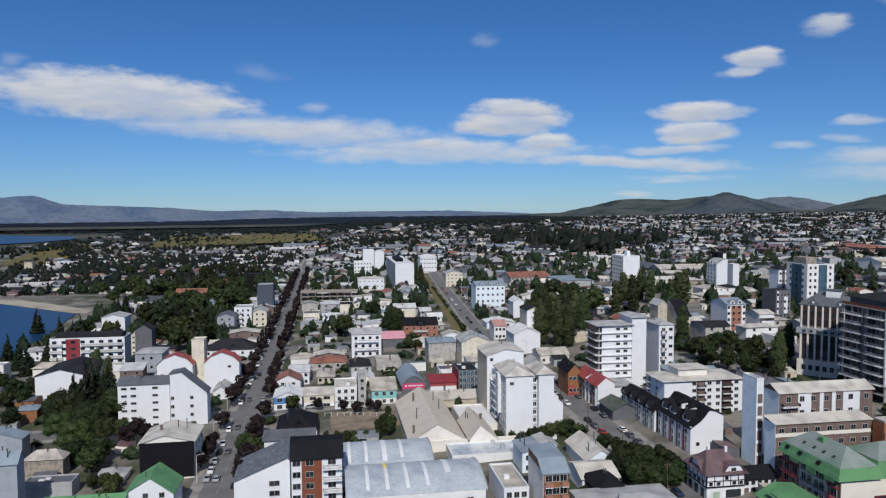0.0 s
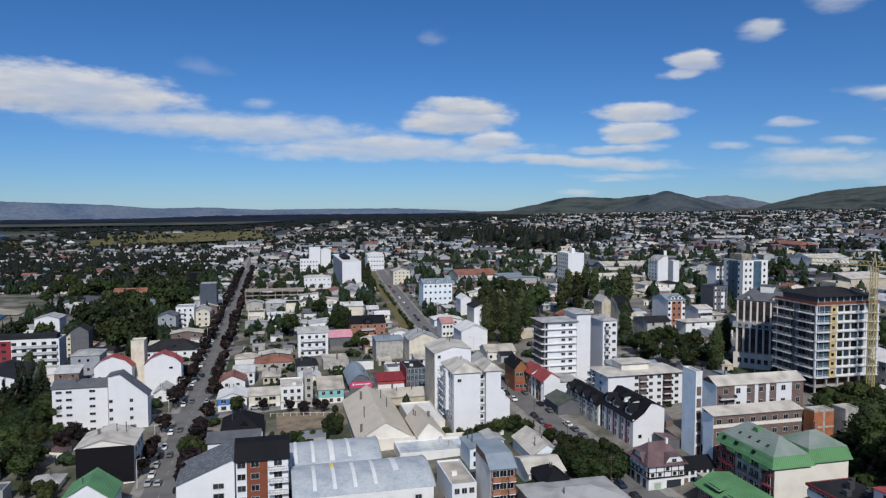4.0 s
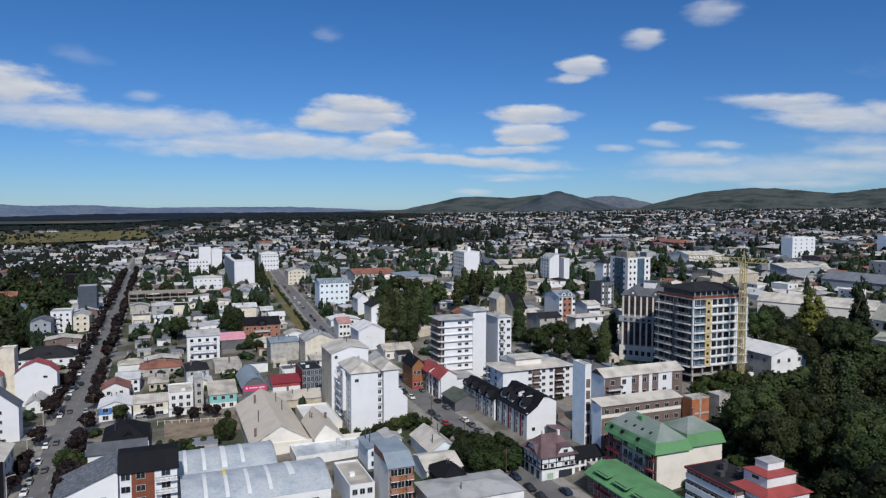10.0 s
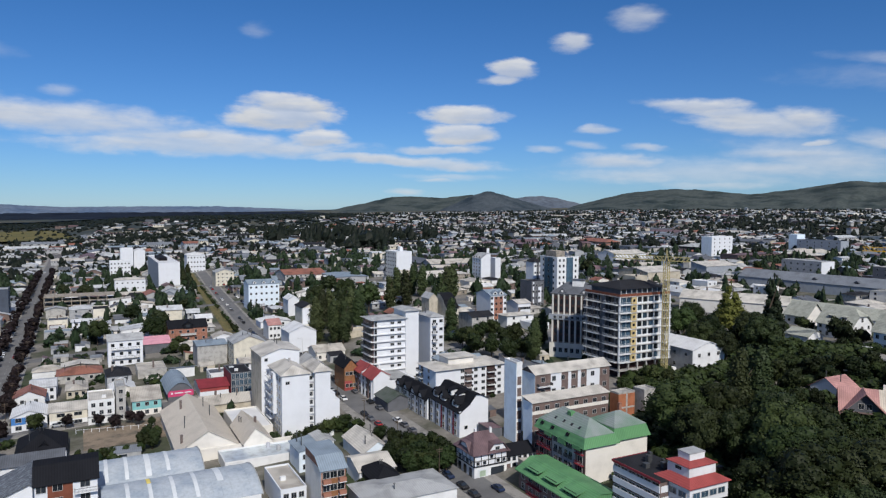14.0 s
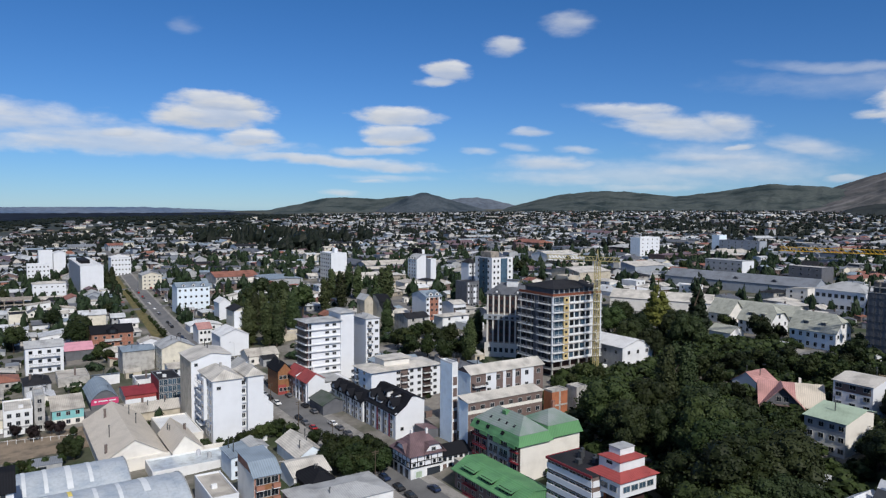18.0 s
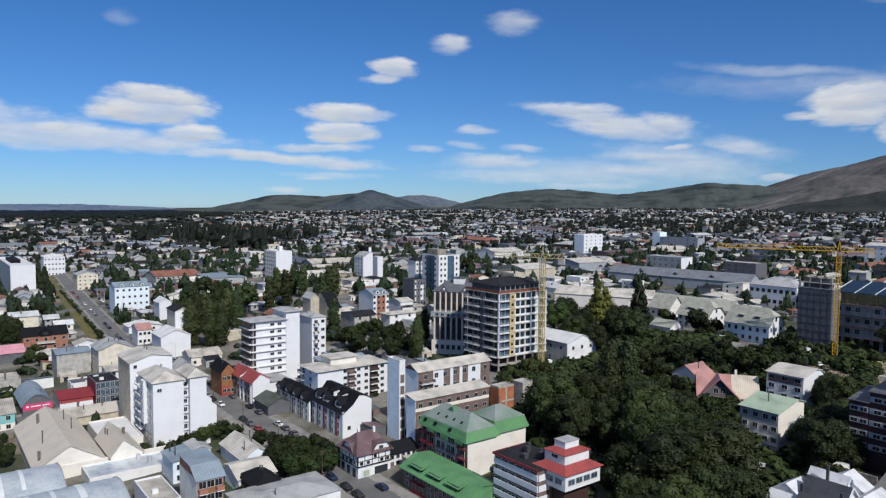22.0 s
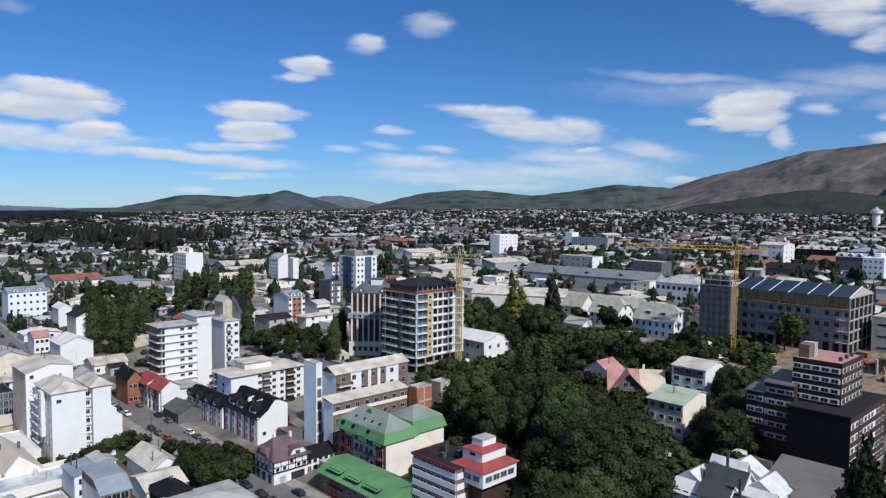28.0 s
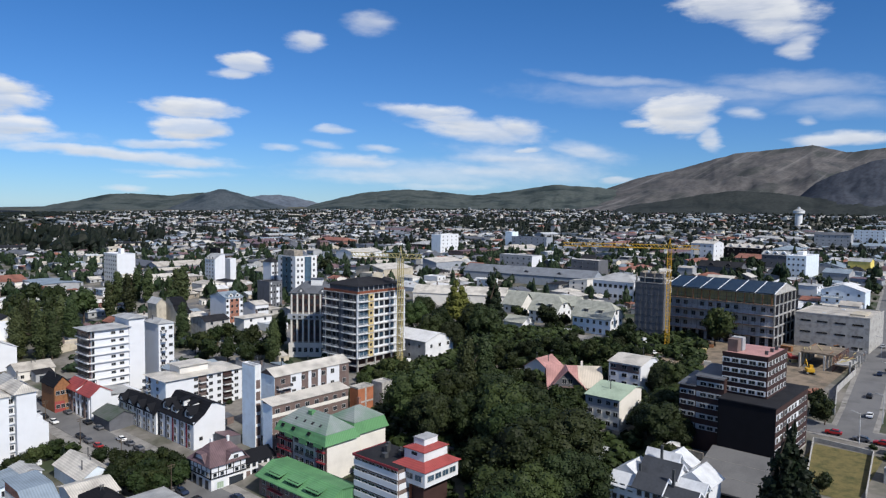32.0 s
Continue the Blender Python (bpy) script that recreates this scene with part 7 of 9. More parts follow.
def barrel_warehouse(x, y):
    root = thing("warehouse", pose(x, y, ground_z(x, y), 0, 0, GRID), "double warehouse under two curved silver sheet vaults with rooflights", "warehouse")
    h = 5.9
    take(x, y, GRID, 36.5, 42)

    def vault(x0, x1, y0, y1, rise, lights):
        n = 14
        line = [(y0 + (y1 - y0) * i / n, h + rise * (1 - (2 * i / n - 1) ** 2)) for i in range(n + 1)]
        part("wall", Shape().prism([(y0, -2.5), (y1, -2.5)] + line[::-1], x0 + .1, x1 - .1, "x"), M["white2"], root)
        part("vault", Shape().prism([(a, z + .12) for a, z in line] + [(a, z + .004) for a, z in line[::-1]], x0 - .2, x1 + .25, "x"), M["zinc"], root, "weathered silver sheet vault")
        m = int((x1 - x0) / 2.1)
        joint = Shape()
        for i in range(m + 1):
            a = x0 + (x1 - x0) * i / m
            joint.prism([(p, z + .2) for p, z in line] + [(p, z + .1) for p, z in line[::-1]], a - .05, a + .05, "x")
        part("sheet_joint", joint, M["zinc"], root)
        for c, wd, f0, f1, material in lights:
            cut = [(y0 + (y1 - y0) * (f0 + (f1 - f0) * i / 8)) for i in range(9)]
            top = [(p, h + rise * (1 - (2 * (p - y0) / (y1 - y0) - 1) ** 2) + .24) for p in cut]
            part("rooflight", Shape().prism(top + [(p, z - .1) for p, z in top[::-1]], x0 + c, x0 + c + wd, "x"), M[material], root)
        part("edge_trim", Shape().prism([(a, z + .3) for a, z in line] + [(a, z - .25) for a, z in line[::-1]], x1 + .25, x1 + .45, "x"), M["r_grey"], root)

    vault(1.0, 36.5, 0, 22, 2.9, ((5.0, .9, .08, .66, "rooflight"), (10.0, .9, .08, .5, "rooflight"), (10.0, .9, .52, .74, "yellow"), (15.2, .9, .08, .66, "rooflight"),
                                  (20.4, .9, .1, .7, "rooflight"), (26.0, 1.5, .3, .8, "rooflight")))
    vault(.4, 26.0, 22.05, 41.5, 2.6, ((1.6, .9, .05, .95, "rooflight"), (6.4, .9, .05, .95, "rooflight"), (11.4, 1.4, .05, .9, "rooflight"), (16.6, .9, .1, .95, "rooflight")))
    for c in (.3, .62, .9):
        side_window(root, "F", c * 36, 3.2, 1.6, 1.0)


def stepped_flats(x, y):
    root = thing("apartment_building", pose(x, y, ground_z(x, y), 0, 0, GRID), "white blocks of flats with blank fronts and low beige hipped roofs", "building")
    take(x, y, GRID, 19.5, 17)
    h = 20.0
    part("wall", Shape().box(0, 0, -2.5, 9.2, 17, h), M["white"], root)
    part("recess_wall", Shape().box(9.2, 1.6, -2.5, 11.0, 15, h - .3), M["white2"], root)
    part("wall", Shape().box(11.0, -.4, -2.5, 16.2, 12, h + .3), M["white"], root)
    part("annex_wall", Shape().box(16.2, .2, -2.5, 18.0, 7, 12.4).box(18.0, .2, -2.5, 19.6, 6, 10.0), M["white"], root, "low stepped white annex")
    part("roof", hip_shell(0, 0, 9.2, 17, h, 2.6, 3.4, .55), M["r_beige"], root)
    part("roof", hip_shell(10.6, -.4, 16.2, 12, h + .3, 2.4, 2.2, .55), M["r_beige"], root)
    part("recess_roof", Shape().box(9.0, 1.3, h - .3, 11.2, 15, h - .1), M["r_beige"], root)
    side_window(root, "F", 1.9, 17.0, 1.2, .9)
    for f in range(7):
        z = 1.2 + f * 2.7
        side_window(root, "F", 10.1, z, 1.1, 1.2, 1.6)
        box_part(root, "sill_band", "white", 9.25, .9, z - .6, 10.95, 1.6, z - .25)
        for c in (2.6, 5.6, 8.6):
            side_window(root, "L", c, z, 1.2, 1.4)
        if f > 0:
            ob = box_part(root, "balcony", "white2", -1.5, 10.2, z - .75, 0, 16.4, z - .55)
            part("railing", Shape().box(-1.5, 10.2, z + .3, -1.44, 16.4, z + .4).box(-1.5, 10.2, z - .55, -1.46, 10.26, z + .35).box(-1.5, 13.2, z - .55, -1.46, 13.26, z + .35).box(-1.5, 16.3, z - .55, -1.46, 16.4, z + .35), M["metal"], ob)
            side_window(root, "L", 13.2, z - .3, 2.2, 1.9)
    box_part(root, "bay", "white", -1.2, 6.4, 6.0, -.003, 9.8, h - .5, "projecting white bay")
    for f in range(5):
        side_window(root, "L", 8.1, 7.0 + f * 2.6, 1.3, 1.3, -1.2)
    for a, b in ((4.5, 8), (13.4, 6)):
        box_part(root, "chimney", "concrete", a, b, h + 1, a + .6, b + .6, h + 3.8)


def white_tower(x, y):
    root = thing("apartment_building", pose(x, y, ground_z(x, y), 0, 0, GRID), "white nine-storey tower with cornice bands and grey oversailing roofs", "building")
    w, d, h, n = 19.9, 11.4, 26.4, 9
    take(x, y, GRID, w, d)
    fh = h / n
    part("wall", Shape().box(.6, 0, -2.5, 14.0, d, h), M["white"], root)
    part("stair_tower", Shape().box(14.0, -.5, -2.5, w, d, h + 3.0), M["white"], root, "plain white stair tower")
    box_part(root, "wall_panel", "brown", .1, .9, -2.5, .597, d, h, "dark recessed flank")
    for f in range(n):
        z = f * fh
        box_part(root, "cornice_band", "white2", -.2, -.75, z - .22, 14.0, -.003, z + .1, "thin projecting floor band")
        for c in (8.3, 11.4):
            side_window(root, "F", c, z + .95, 1.5, .95)
        ob = box_part(root, "balcony", "white2", -1.1, -.4, z - .2, 1.4, d * .95, z)
        part("railing", Shape().box(-1.1, -.4, z + .9, -1.03, d * .95, z + 1.0).box(-1.1, 3, z, -1.04, 3.08, z + .9).box(-1.1, 7, z, -1.04, 7.08, z + .9).box(-1.1, -.4, z + .35, -1.05, d * .95, z + .45), M["metal"], ob)
        box_part(root, "pane", "glass", .05, 1.2, z + .2, .1, d * .9, z + 2.2)
        side_window(root, "F", 1.1, z + .3, .8, 2.0)
    part("roof", hip_shell(-.6, -.5, 14.0, d, h + .1, 1.0, 2.6, .7), M["r_grey"], root)
    part("upper_roof", hip_shell(13.6, -.6, w + .3, d, h + 3.0, .9, 2.2, .7), M["r_grey"], root)
    for f in range(n):
        side_window(root, "R", d * .4, f * fh + .9, .9, 1.1, w)


def red_roofed_house(x, y):
    root = thing("house", pose(x, y, ground_z(x, y), 0, 0, GRID), "white street house with two red gabled roofs over dark bays", "house")
    w, d, h = 6.6, 21.3, 8.6
    take(x, y, GRID, w + 10, d)
    part("wall", Shape().box(0, 0, -2.5, w, d, h), M["white"], root)
    part("gable_wall", Shape().prism([(0, h), (w, h), (w * .45, h + 2.4)], 0, .5, "y"), M["white"], root)
    for y0, y1 in ((-.3, d * .48), (d * .52, d + .3)):
        s = Shape().slab((-.8, y0, h - .5), (-.8, y1, h - .5), (w * .45, y1, h + 2.7), (w * .45, y0, h + 2.7), .2).slab((w * .45, y0, h + 2.7), (w * .45, y1, h + 2.7), (w + .4, y1, h + .6), (w + .4, y0, h + .6), .2)
        part("roof", s, M["r_red"], root)
    part("valley", Shape().slab((-.6, d * .48, h + .1), (-.6, d * .52, h + .1), (w * .45, d * .52, h + 1.9), (w * .45, d * .48, h + 1.9), .2), M["white2"], root)
    for c, m in ((.08, "white"), (.24, "brown"), (.4, "white"), (.56, "white"), (.74, "brown"), (.92, "white")):
        box_part(root, "pier", m, -.35, c * d - .55, -2, -.003, c * d + .55, h - .4)
    for f in range(3):
        for c in (.16, .32, .48, .65, .83):
            side_window(root, "L", c * d, f * 2.8 + .4, 1.3, 1.9)
    part("rear_wall", Shape().box(w, 0, -2.5, w + 10.5, 13, h - 1.4), M["white"], root)
    part("rear_roof", Shape().slab((w, -.2, h - .6), (w, 13, h - .6), (w + 10.8, 13, h - 1.5), (w + 10.8, -.2, h - 1.5), .2), M["r_grey"], root)
    box_part(root, "chimney", "white2", w * .7, d * .3, h + 1, w * .7 + .6, d * .3 + .6, h + 3.4)


building(-8.5, 215.2, 9.3, 33.0, 0.9, 3.4, label='long white rendered boundary wall of a yard', name='boundary_wall', wall='offwhite', roof='r_white', floors=1, category='wall')
barrel_warehouse(-25.2, 170.3)
stepped_flats(20.6, 228.0)
white_tower(60.7, 273.2)
red_roofed_house(56.3, 253.1)
green_hotel(88.5, 153.8)
stone_office(138.5, 270.5)
gabled_villa(178.6, 160.8)
# First house: shade under the eaves is painted as a pale blue side wall.
school_house(269.2, 203.0, 12.3, 20.2, 8.4, 6.6, "paleblue", "white house with clipped sage-beige gables, side wall tinted for shade")
school_house(271.1, 238.0, 14.4, 16.7, 7.0, 7.0, "white2", "white school house with clipped gables and sage-beige roof")
green_annex(78.7, 136.7)
timbered_house(65.7, 171.9)
inn(72.4, 202.5)
site_tower(143.9, 226.1)
striped_office(89.1, 123.3)
red_lookout(92.9, 118.7)
dark_hotel(167.4, 77.1)
stepped_villa(128.9, 75.3)
# ---------------------------------------------------------------- trees
RNG = np.random.default_rng(5)
DETAIL = [1.0]


def leaf_cloud(name, blobs, count, size, material, core=True):
    """A crown: many small leaf clumps over overlapping lobes (x, y, z, rx, ry, rz), with a dim inside."""
    count, size = int(count * DETAIL[0]), size / math.sqrt(DETAIL[0])
    share = np.array([b[3] * b[4] + b[4] * b[5] for b in blobs])
    verts, faces = [], []
    for b, n in zip(blobs, (share / share.sum() * count).astype(int)):
        d = RNG.normal(size=(n, 3))
        d /= np.linalg.norm(d, axis=1)[:, None]
        lump = np.array([noise.noise(Vector(v * 2.3) + Vector(b[:3])) for v in d])
        r = (1 + .34 * lump) * RNG.uniform(.82, 1.12, n)
        p = np.array(b[:3]) + d * r[:, None] * np.array(b[3:])
        nor = d + RNG.normal(size=(n, 3)) * .55
        nor /= np.linalg.norm(nor, axis=1)[:, None]
        a = np.cross(nor, RNG.normal(size=(n, 3)))
        a /= np.linalg.norm(a, axis=1)[:, None]
        c = np.cross(nor, a)
        s = (size * RNG.uniform(.6, 1.25, n))[:, None]
        k = len(verts)
        quad = np.stack([p - a * s - c * s * .6, p + a * s * .7 - c * s * .8, p + a * s + c * s * .6 - nor * s * .2, p - a * s * .6 + c * s * .8], 1)
        verts += [tuple(v) for v in quad.reshape(-1, 3)]
        faces += [(k + 4 * i, k + 4 * i + 1, k + 4 * i + 2, k + 4 * i + 3) for i in range(n)]
        if core:
            k = len(verts)
            rows, cols = (6, 9) if DETAIL[0] >= 1 else (4, 6)
            for i in range(rows + 1):
                for j in range(cols):
                    t, f = math.pi * i / rows, 2 * math.pi * j / cols
                    q = Vector((math.sin(t) * math.cos(f), math.sin(t) * math.sin(f), math.cos(t)))
                    g = .84 + .28 * noise.noise(q * 2.3 + Vector(b[:3]))
                    verts.append((b[0] + q.x * b[3] * g, b[1] + q.y * b[4] * g, b[2] + q.z * b[5] * g))
            for i in range(rows):
                for j in range(cols):
                    faces.append((k + i * cols + j, k + i * cols + (j + 1) % cols, k + (i + 1) * cols + (j + 1) % cols, k + (i + 1) * cols + j))
    me = bpy.data.meshes.new(name)
    me.from_pydata(verts, [], faces)
    me.materials.append(material)
    return me


def trunk_mesh(height, r, limbs, seed):
    rg = random.Random(seed)
    s = Shape().tube((0, 0, -1), (.1, 0, height * .45), r, r * .7, 7).tube((.1, 0, height * .45), (0, .1, height * .9), r * .7, r * .2, 6)
    for i in range(limbs):
        a, z = rg.uniform(0, 6.28), height * rg.uniform(.3, .6)
        l = height * rg.uniform(.18, .3)
        s.tube((.05, 0, z), (math.cos(a) * l, math.sin(a) * l, z + l * .7), r * .4, r * .12, 5)
    return s.mesh("trunk", M["bark"])


def tree_variants():
    """For each kind a few trees of height 1, as (trunk mesh, crown mesh)."""
    out = {}
    rg = random.Random(3)

    def broad(n, wide, low, count, size, material):
        bl = []
        for i in range(n):
            a = 2.4 * i + rg.uniform(-.4, .4)
            z = low + (1 - low) * (.25 + .6 * i / n) * .9
            r = wide * (.25 + .35 * (1 - i / n)) * (1 if n < 10 else 1.25) if i else 0
            q = wide * rg.uniform(.42, .6) * (1 if n < 10 else .78)
            bl.append((math.cos(a) * r, math.sin(a) * r, z - .04, q, q, q * rg.uniform(.7, .95)))
        top = max(b[2] + b[5] for b in bl)
        bl = [(b[0], b[1], b[2] + (1 - top), *b[3:]) for b in bl]
        return leaf_cloud("crown", bl, count, size, material)

    for key, wide, low, count, size, material, n in (("big", .42, .16, 5200, .0148, ("leaf_dark", "leaf", "leaf_olive"), 15), ("broad", .46, .15, 1150, .036, "leaf", 6),
                                                     ("dark", .42, .12, 1150, .036, "leaf_dark", 6), ("purple", .44, .2, 800, .042, "leaf_red", 5)):
        out[key] = [(trunk_mesh(1, .028, 5, k), broad(n, wide, low, count, size, M[material if isinstance(material, str) else material[k]])) for k in range(3)]

    def column(wide, count, size, material, low=.06):
        bl = []
        for i in range(9):
            f = i / 8
            q = wide * (.55 + .75 * math.sin(math.pi * min(1, f * .8 + .15))) * rg.uniform(.8, 1.1)
            bl.append((rg.uniform(-.03, .03), rg.uniform(-.03, .03), low + .09 + f * .76, q, q, .13))
        return leaf_cloud("crown", bl, count, size, material)

    out["poplar"] = [(trunk_mesh(1, .02, 3, k), column(.13, 3600, .0155, M["leaf_poplar"])) for k in range(3)]

    def cone(wide, tiers, count, size, material, low=.05, droop=.0):
        bl = []
        for i in range(tiers):
            f = i / (tiers - 1)
            r = wide * (1 - f) ** .85 + .02
            m = max(1, int(6 * (1 - f)))
            for j in range(m):
                a = 6.283 * j / m + i * .9
                bl.append((math.cos(a) * r * .55, math.sin(a) * r * .55, low + f * (.95 - low) - droop * r, r * .55, r * .55, .5 / tiers + .02))
        return leaf_cloud("crown", bl, count, size, material, core=True)

    out["cone"] = [(trunk_mesh(1, .02, 0, k), cone(.22, 12, 3200, .0165, M["leaf_conifer"])) for k in range(3)]
    out["spruce"] = [(trunk_mesh(1, .018, 0, k), cone(.20, 9, 1500, .017, M["leaf_conifer"], .12, .15)) for k in range(2)]
    out["yellow"] = [(trunk_mesh(1, .03, 3, k), cone(.30, 7, 2600, .020, M["leaf_yellow"], .25, .1)) for k in range(1)]
    return out


TREES = tree_variants()
DETAIL[0] = .3
FAR_TREES = tree_variants()
DETAIL[0] = 1.0
TEXT = {"big": ("large dark green broadleaf tree with a dense lobed crown", "large trees"), "broad": ("mid-green broadleaf tree with a rounded crown", "garden trees"),
        "dark": ("dark green bushy tree", "garden trees"), "purple": ("small purple-leaved street tree by the road", "street trees"),
        "poplar": ("tall slender poplar with light green leaves", "poplars"), "cone": ("dark green conical conifer", "conifers"),
        "spruce": ("tall open-branched dark conifer", "conifers"), "yellow": ("broad conifer with yellow-green foliage", "conifers")}
NAMES = {"big": "broadleaf_tree", "broad": "broadleaf_tree", "dark": "broadleaf_tree", "purple": "street_tree", "poplar": "poplar_tree",
         "cone": "conifer_tree", "spruce": "conifer_tree", "yellow": "conifer_tree"}
TR = random.Random(11)
TREE_SPOTS = []
CLEAR = [(137, 80, 13), (131, 72, 14), (124, 84, 11), (116, 88, 9), (128, 92, 7), (247, 208, 9), (243, 205, 7), (257, 214, 6), (259, 200, 7), (258, 190, 7), (256, 180, 6), (259, 174, 6), (252, 166, 6), (246, 158, 6), (240, 151, 6)]      # the villa's garden


def plant(kind, height, places):
    for x, y in places:
        if any(math.hypot(x - a, y - b) < r for a, b, r in CLEAR):
            continue
        k = TR.randrange(len(TREES[kind]))
        trunk, crown = (TREES if math.hypot(x, y) < 400 else FAR_TREES)[kind][k]
        h = height * (TR.uniform(.80, 1.16) if kind == "big" else TR.uniform(.93, 1.07))
        wide = h * TR.uniform(.92, 1.12)
        m = pose(x, y, ground_z(x, y), 0, 0, TR.uniform(0, 360)) @ Matrix.Diagonal((wide, wide, h, 1))
        label, group = TEXT[kind]
        root = new(NAMES[kind], trunk)
        root.matrix_basis = m
        tagged(root, label, "tree", group)
        part("crown", crown, (), root)
        TREE_SPOTS.append((x, y, wide * .3))



# ---------------------------------------------------------------- hospital wing under construction
def hospital(x, y, w, d, h):
    z = ground_z(x, y)
    root = thing("building_site", pose(x, y, z, 0, 0, GRID), "long grey hospital wing under construction with scaffolding and glazed roof", "building")
    fh = h / 5
    part("wall", Shape().box(1.2, 0, -2, w, d, h - fh), M["tarp"], root)
    for f in range(5):
        part("floor_slab", Shape().box(-.3, -.3, (f + 1) * fh - .3, w, d + .2, (f + 1) * fh), M["concrete"], root)
    part("top_storey", Shape().box(4, 1, h - fh, w, d - .5, h), M["paleyellow"], root)
    for i in range(13):
        yy = 1.2 + i * (d - 2.4) / 12
        for f in range(1, 4):
            if (i * 7 + f * 3) % 6:
                window(root, pose(1.2, yy, f * fh + fh * .3, 0, 0, -90), 1.8, 1.9)
        part("post", Shape().box(-.2, yy - .15, h - fh, .1, yy + .15, h), M["wood"], root)
        # Black panel on the uncut wall paints the dark inside of an opening.
        part("opening", Shape().box(1.1, yy - 1.2, .3, 1.21, yy + 1.2, fh - .6), M["black"], root)
    for i in range(6):
        xx = i * w / 5.2
        part("column", Shape().box(xx, -.3, 0, xx + .5, .25, h), M["concrete"], root)
        for f in range(5):
            # End bays too: interior darkness is a black panel.
            part("opening", Shape().box(xx + .9, -.05, f * fh + .3, xx + w / 5.2 - .5, .01, (f + 1) * fh - .6), M["black"], root)
    # scaffold along the long side
    for i in range(20):
        yy = i * d / 19
        part("scaffold_pole", Shape().tube((-1.3, yy, -1), (-1.3, yy, h + 1), .06, n=5), M["metal"], root)
    for f in range(10):
        part("scaffold_ledger", Shape().tube((-1.3, 0, (f + 1) * h / 10), (-1.3, d, (f + 1) * h / 10), .05, n=4), M["metal"], root)
    for f in range(1, 5):
        part("scaffold_deck", Shape().box(-1.3, 0, f * fh - .1, -.35, d, f * fh), M["wood"], root)
    # sloping glazed roof in bays between pale ribs
    n = 6
    for i in range(n):
        a, b = i * d / n + .2, (i + 1) * d / n - .2
        part("roof_glazing", Shape().slab((-.6, a, h + .4), (-.6, b, h + .4), (w * .5, b, h + 4.0), (w * .5, a, h + 4.0), .12), M["solar"], root)
    for i in range(n + 1):
        a = i * d / n
        part("roof_rib", Shape().slab((-.8, a - .18, h + .42), (-.8, a + .18, h + .42), (w * .5, a + .18, h + 4.12), (w * .5, a - .18, h + 4.12), .3), M["white"], root)
    part("roof", Shape().slab((w * .5, 0, h + 4.1), (w * .5, d, h + 4.1), (w, d, h + .6), (w, 0, h + .6), .3), M["r_slate"], root)
    part("gable", Shape().prism([(0, h), (w, h), (w, h + .5), (w * .5, h + 3.9), (0, h + .5)], .1, .4, "y"), M["concrete"], root)
    take(x, y, GRID, w, d)


def lift_tower(x, y):
    """Concrete lift tower: netted scaffold below, two open storeys of bare frame on top."""
    root = thing("building_site", pose(x, y, ground_z(x, y), 0, 0, GRID), "grey netted concrete lift tower under construction", "building")
    w, d, h = 6.2, 13.9, 25.6
    take(x, y, GRID, w, d)
    part("netting", Shape().box(0, 0, -2.5, w, d, h), M["darknet"], root, "dark grey scaffold netting")
    for f in range(8):
        z = 1.0 + f * 3.2
        box_part(root, "scaffold_ledger", "metal", -.14, -.14, z, -.03, d, z + .12)
        box_part(root, "scaffold_ledger", "metal", -.02, -.14, z, w, -.03, z + .12)
    for i in range(6):
        yy = i * (d - .12) / 5
        box_part(root, "scaffold_pole", "metal", -.26, yy, -1, -.15, yy + .11, h + 1.0)
    for i in range(3):
        xx = .1 + i * (w - .4) / 2
        box_part(root, "scaffold_pole", "metal", xx, -.26, -1, xx + .11, -.15, h + 1.0)
    for f in (0, 1):
        z = h + f * 2.3
        box_part(root, "floor_slab", "concrete", -.1, -.1, z + .004, w + .1, d + .1, z + .3)
        for a in (.1, w - .6):
            for b in (.1, d * .33, d * .66, d - .6):
                box_part(root, "column", "stone", a, b, z + .3, a + .5, b + .5, z + 2.3)
        box_part(root, "core", "darkgrey", 1.4, 1.4, z + .3, w - 1.2, d - 1.4, z + 2.2)
    for b in (2.0, 6.0, 10.5):
        box_part(root, "formwork", "stone", .3, b, h + 4.6, w - .4, b + 1.2, h + 5.3)


lift_tower(280.4, 182.1)
hospital(300.3, 140.7, 31.6, 48.2, 23.5)

# ---------------------------------------------------------------- unfinished frame, water tower, machines, poles, fences
def frame_building(x, y, w, d):
    root = thing("unfinished_building", pose(x, y, ground_z(x, y), 0, 0, GRID), "abandoned bare concrete frame of a building overgrown between floors", "building")
    take(x, y, GRID, w, d)
    for f in range(4):
        part("floor_slab", Shape().box(0, 0, f * 3.4, w, d, f * 3.4 + .4), M["stone"], root)
    for i in range(9):
        for j in range(3):
            part("column", Shape().box(i * (w - .5) / 8, j * (d - .5) / 2, -1, i * (w - .5) / 8 + .5, j * (d - .5) / 2 + .5, 10.4), M["stone"], root)
    for i in range(7):
        part("beam", Shape().box(i * w / 7, -.6, 10.6, i * w / 7 + .4, d, 11.2), M["stone"], root)


frame_building(-118.1, 576.5, 48, 20)


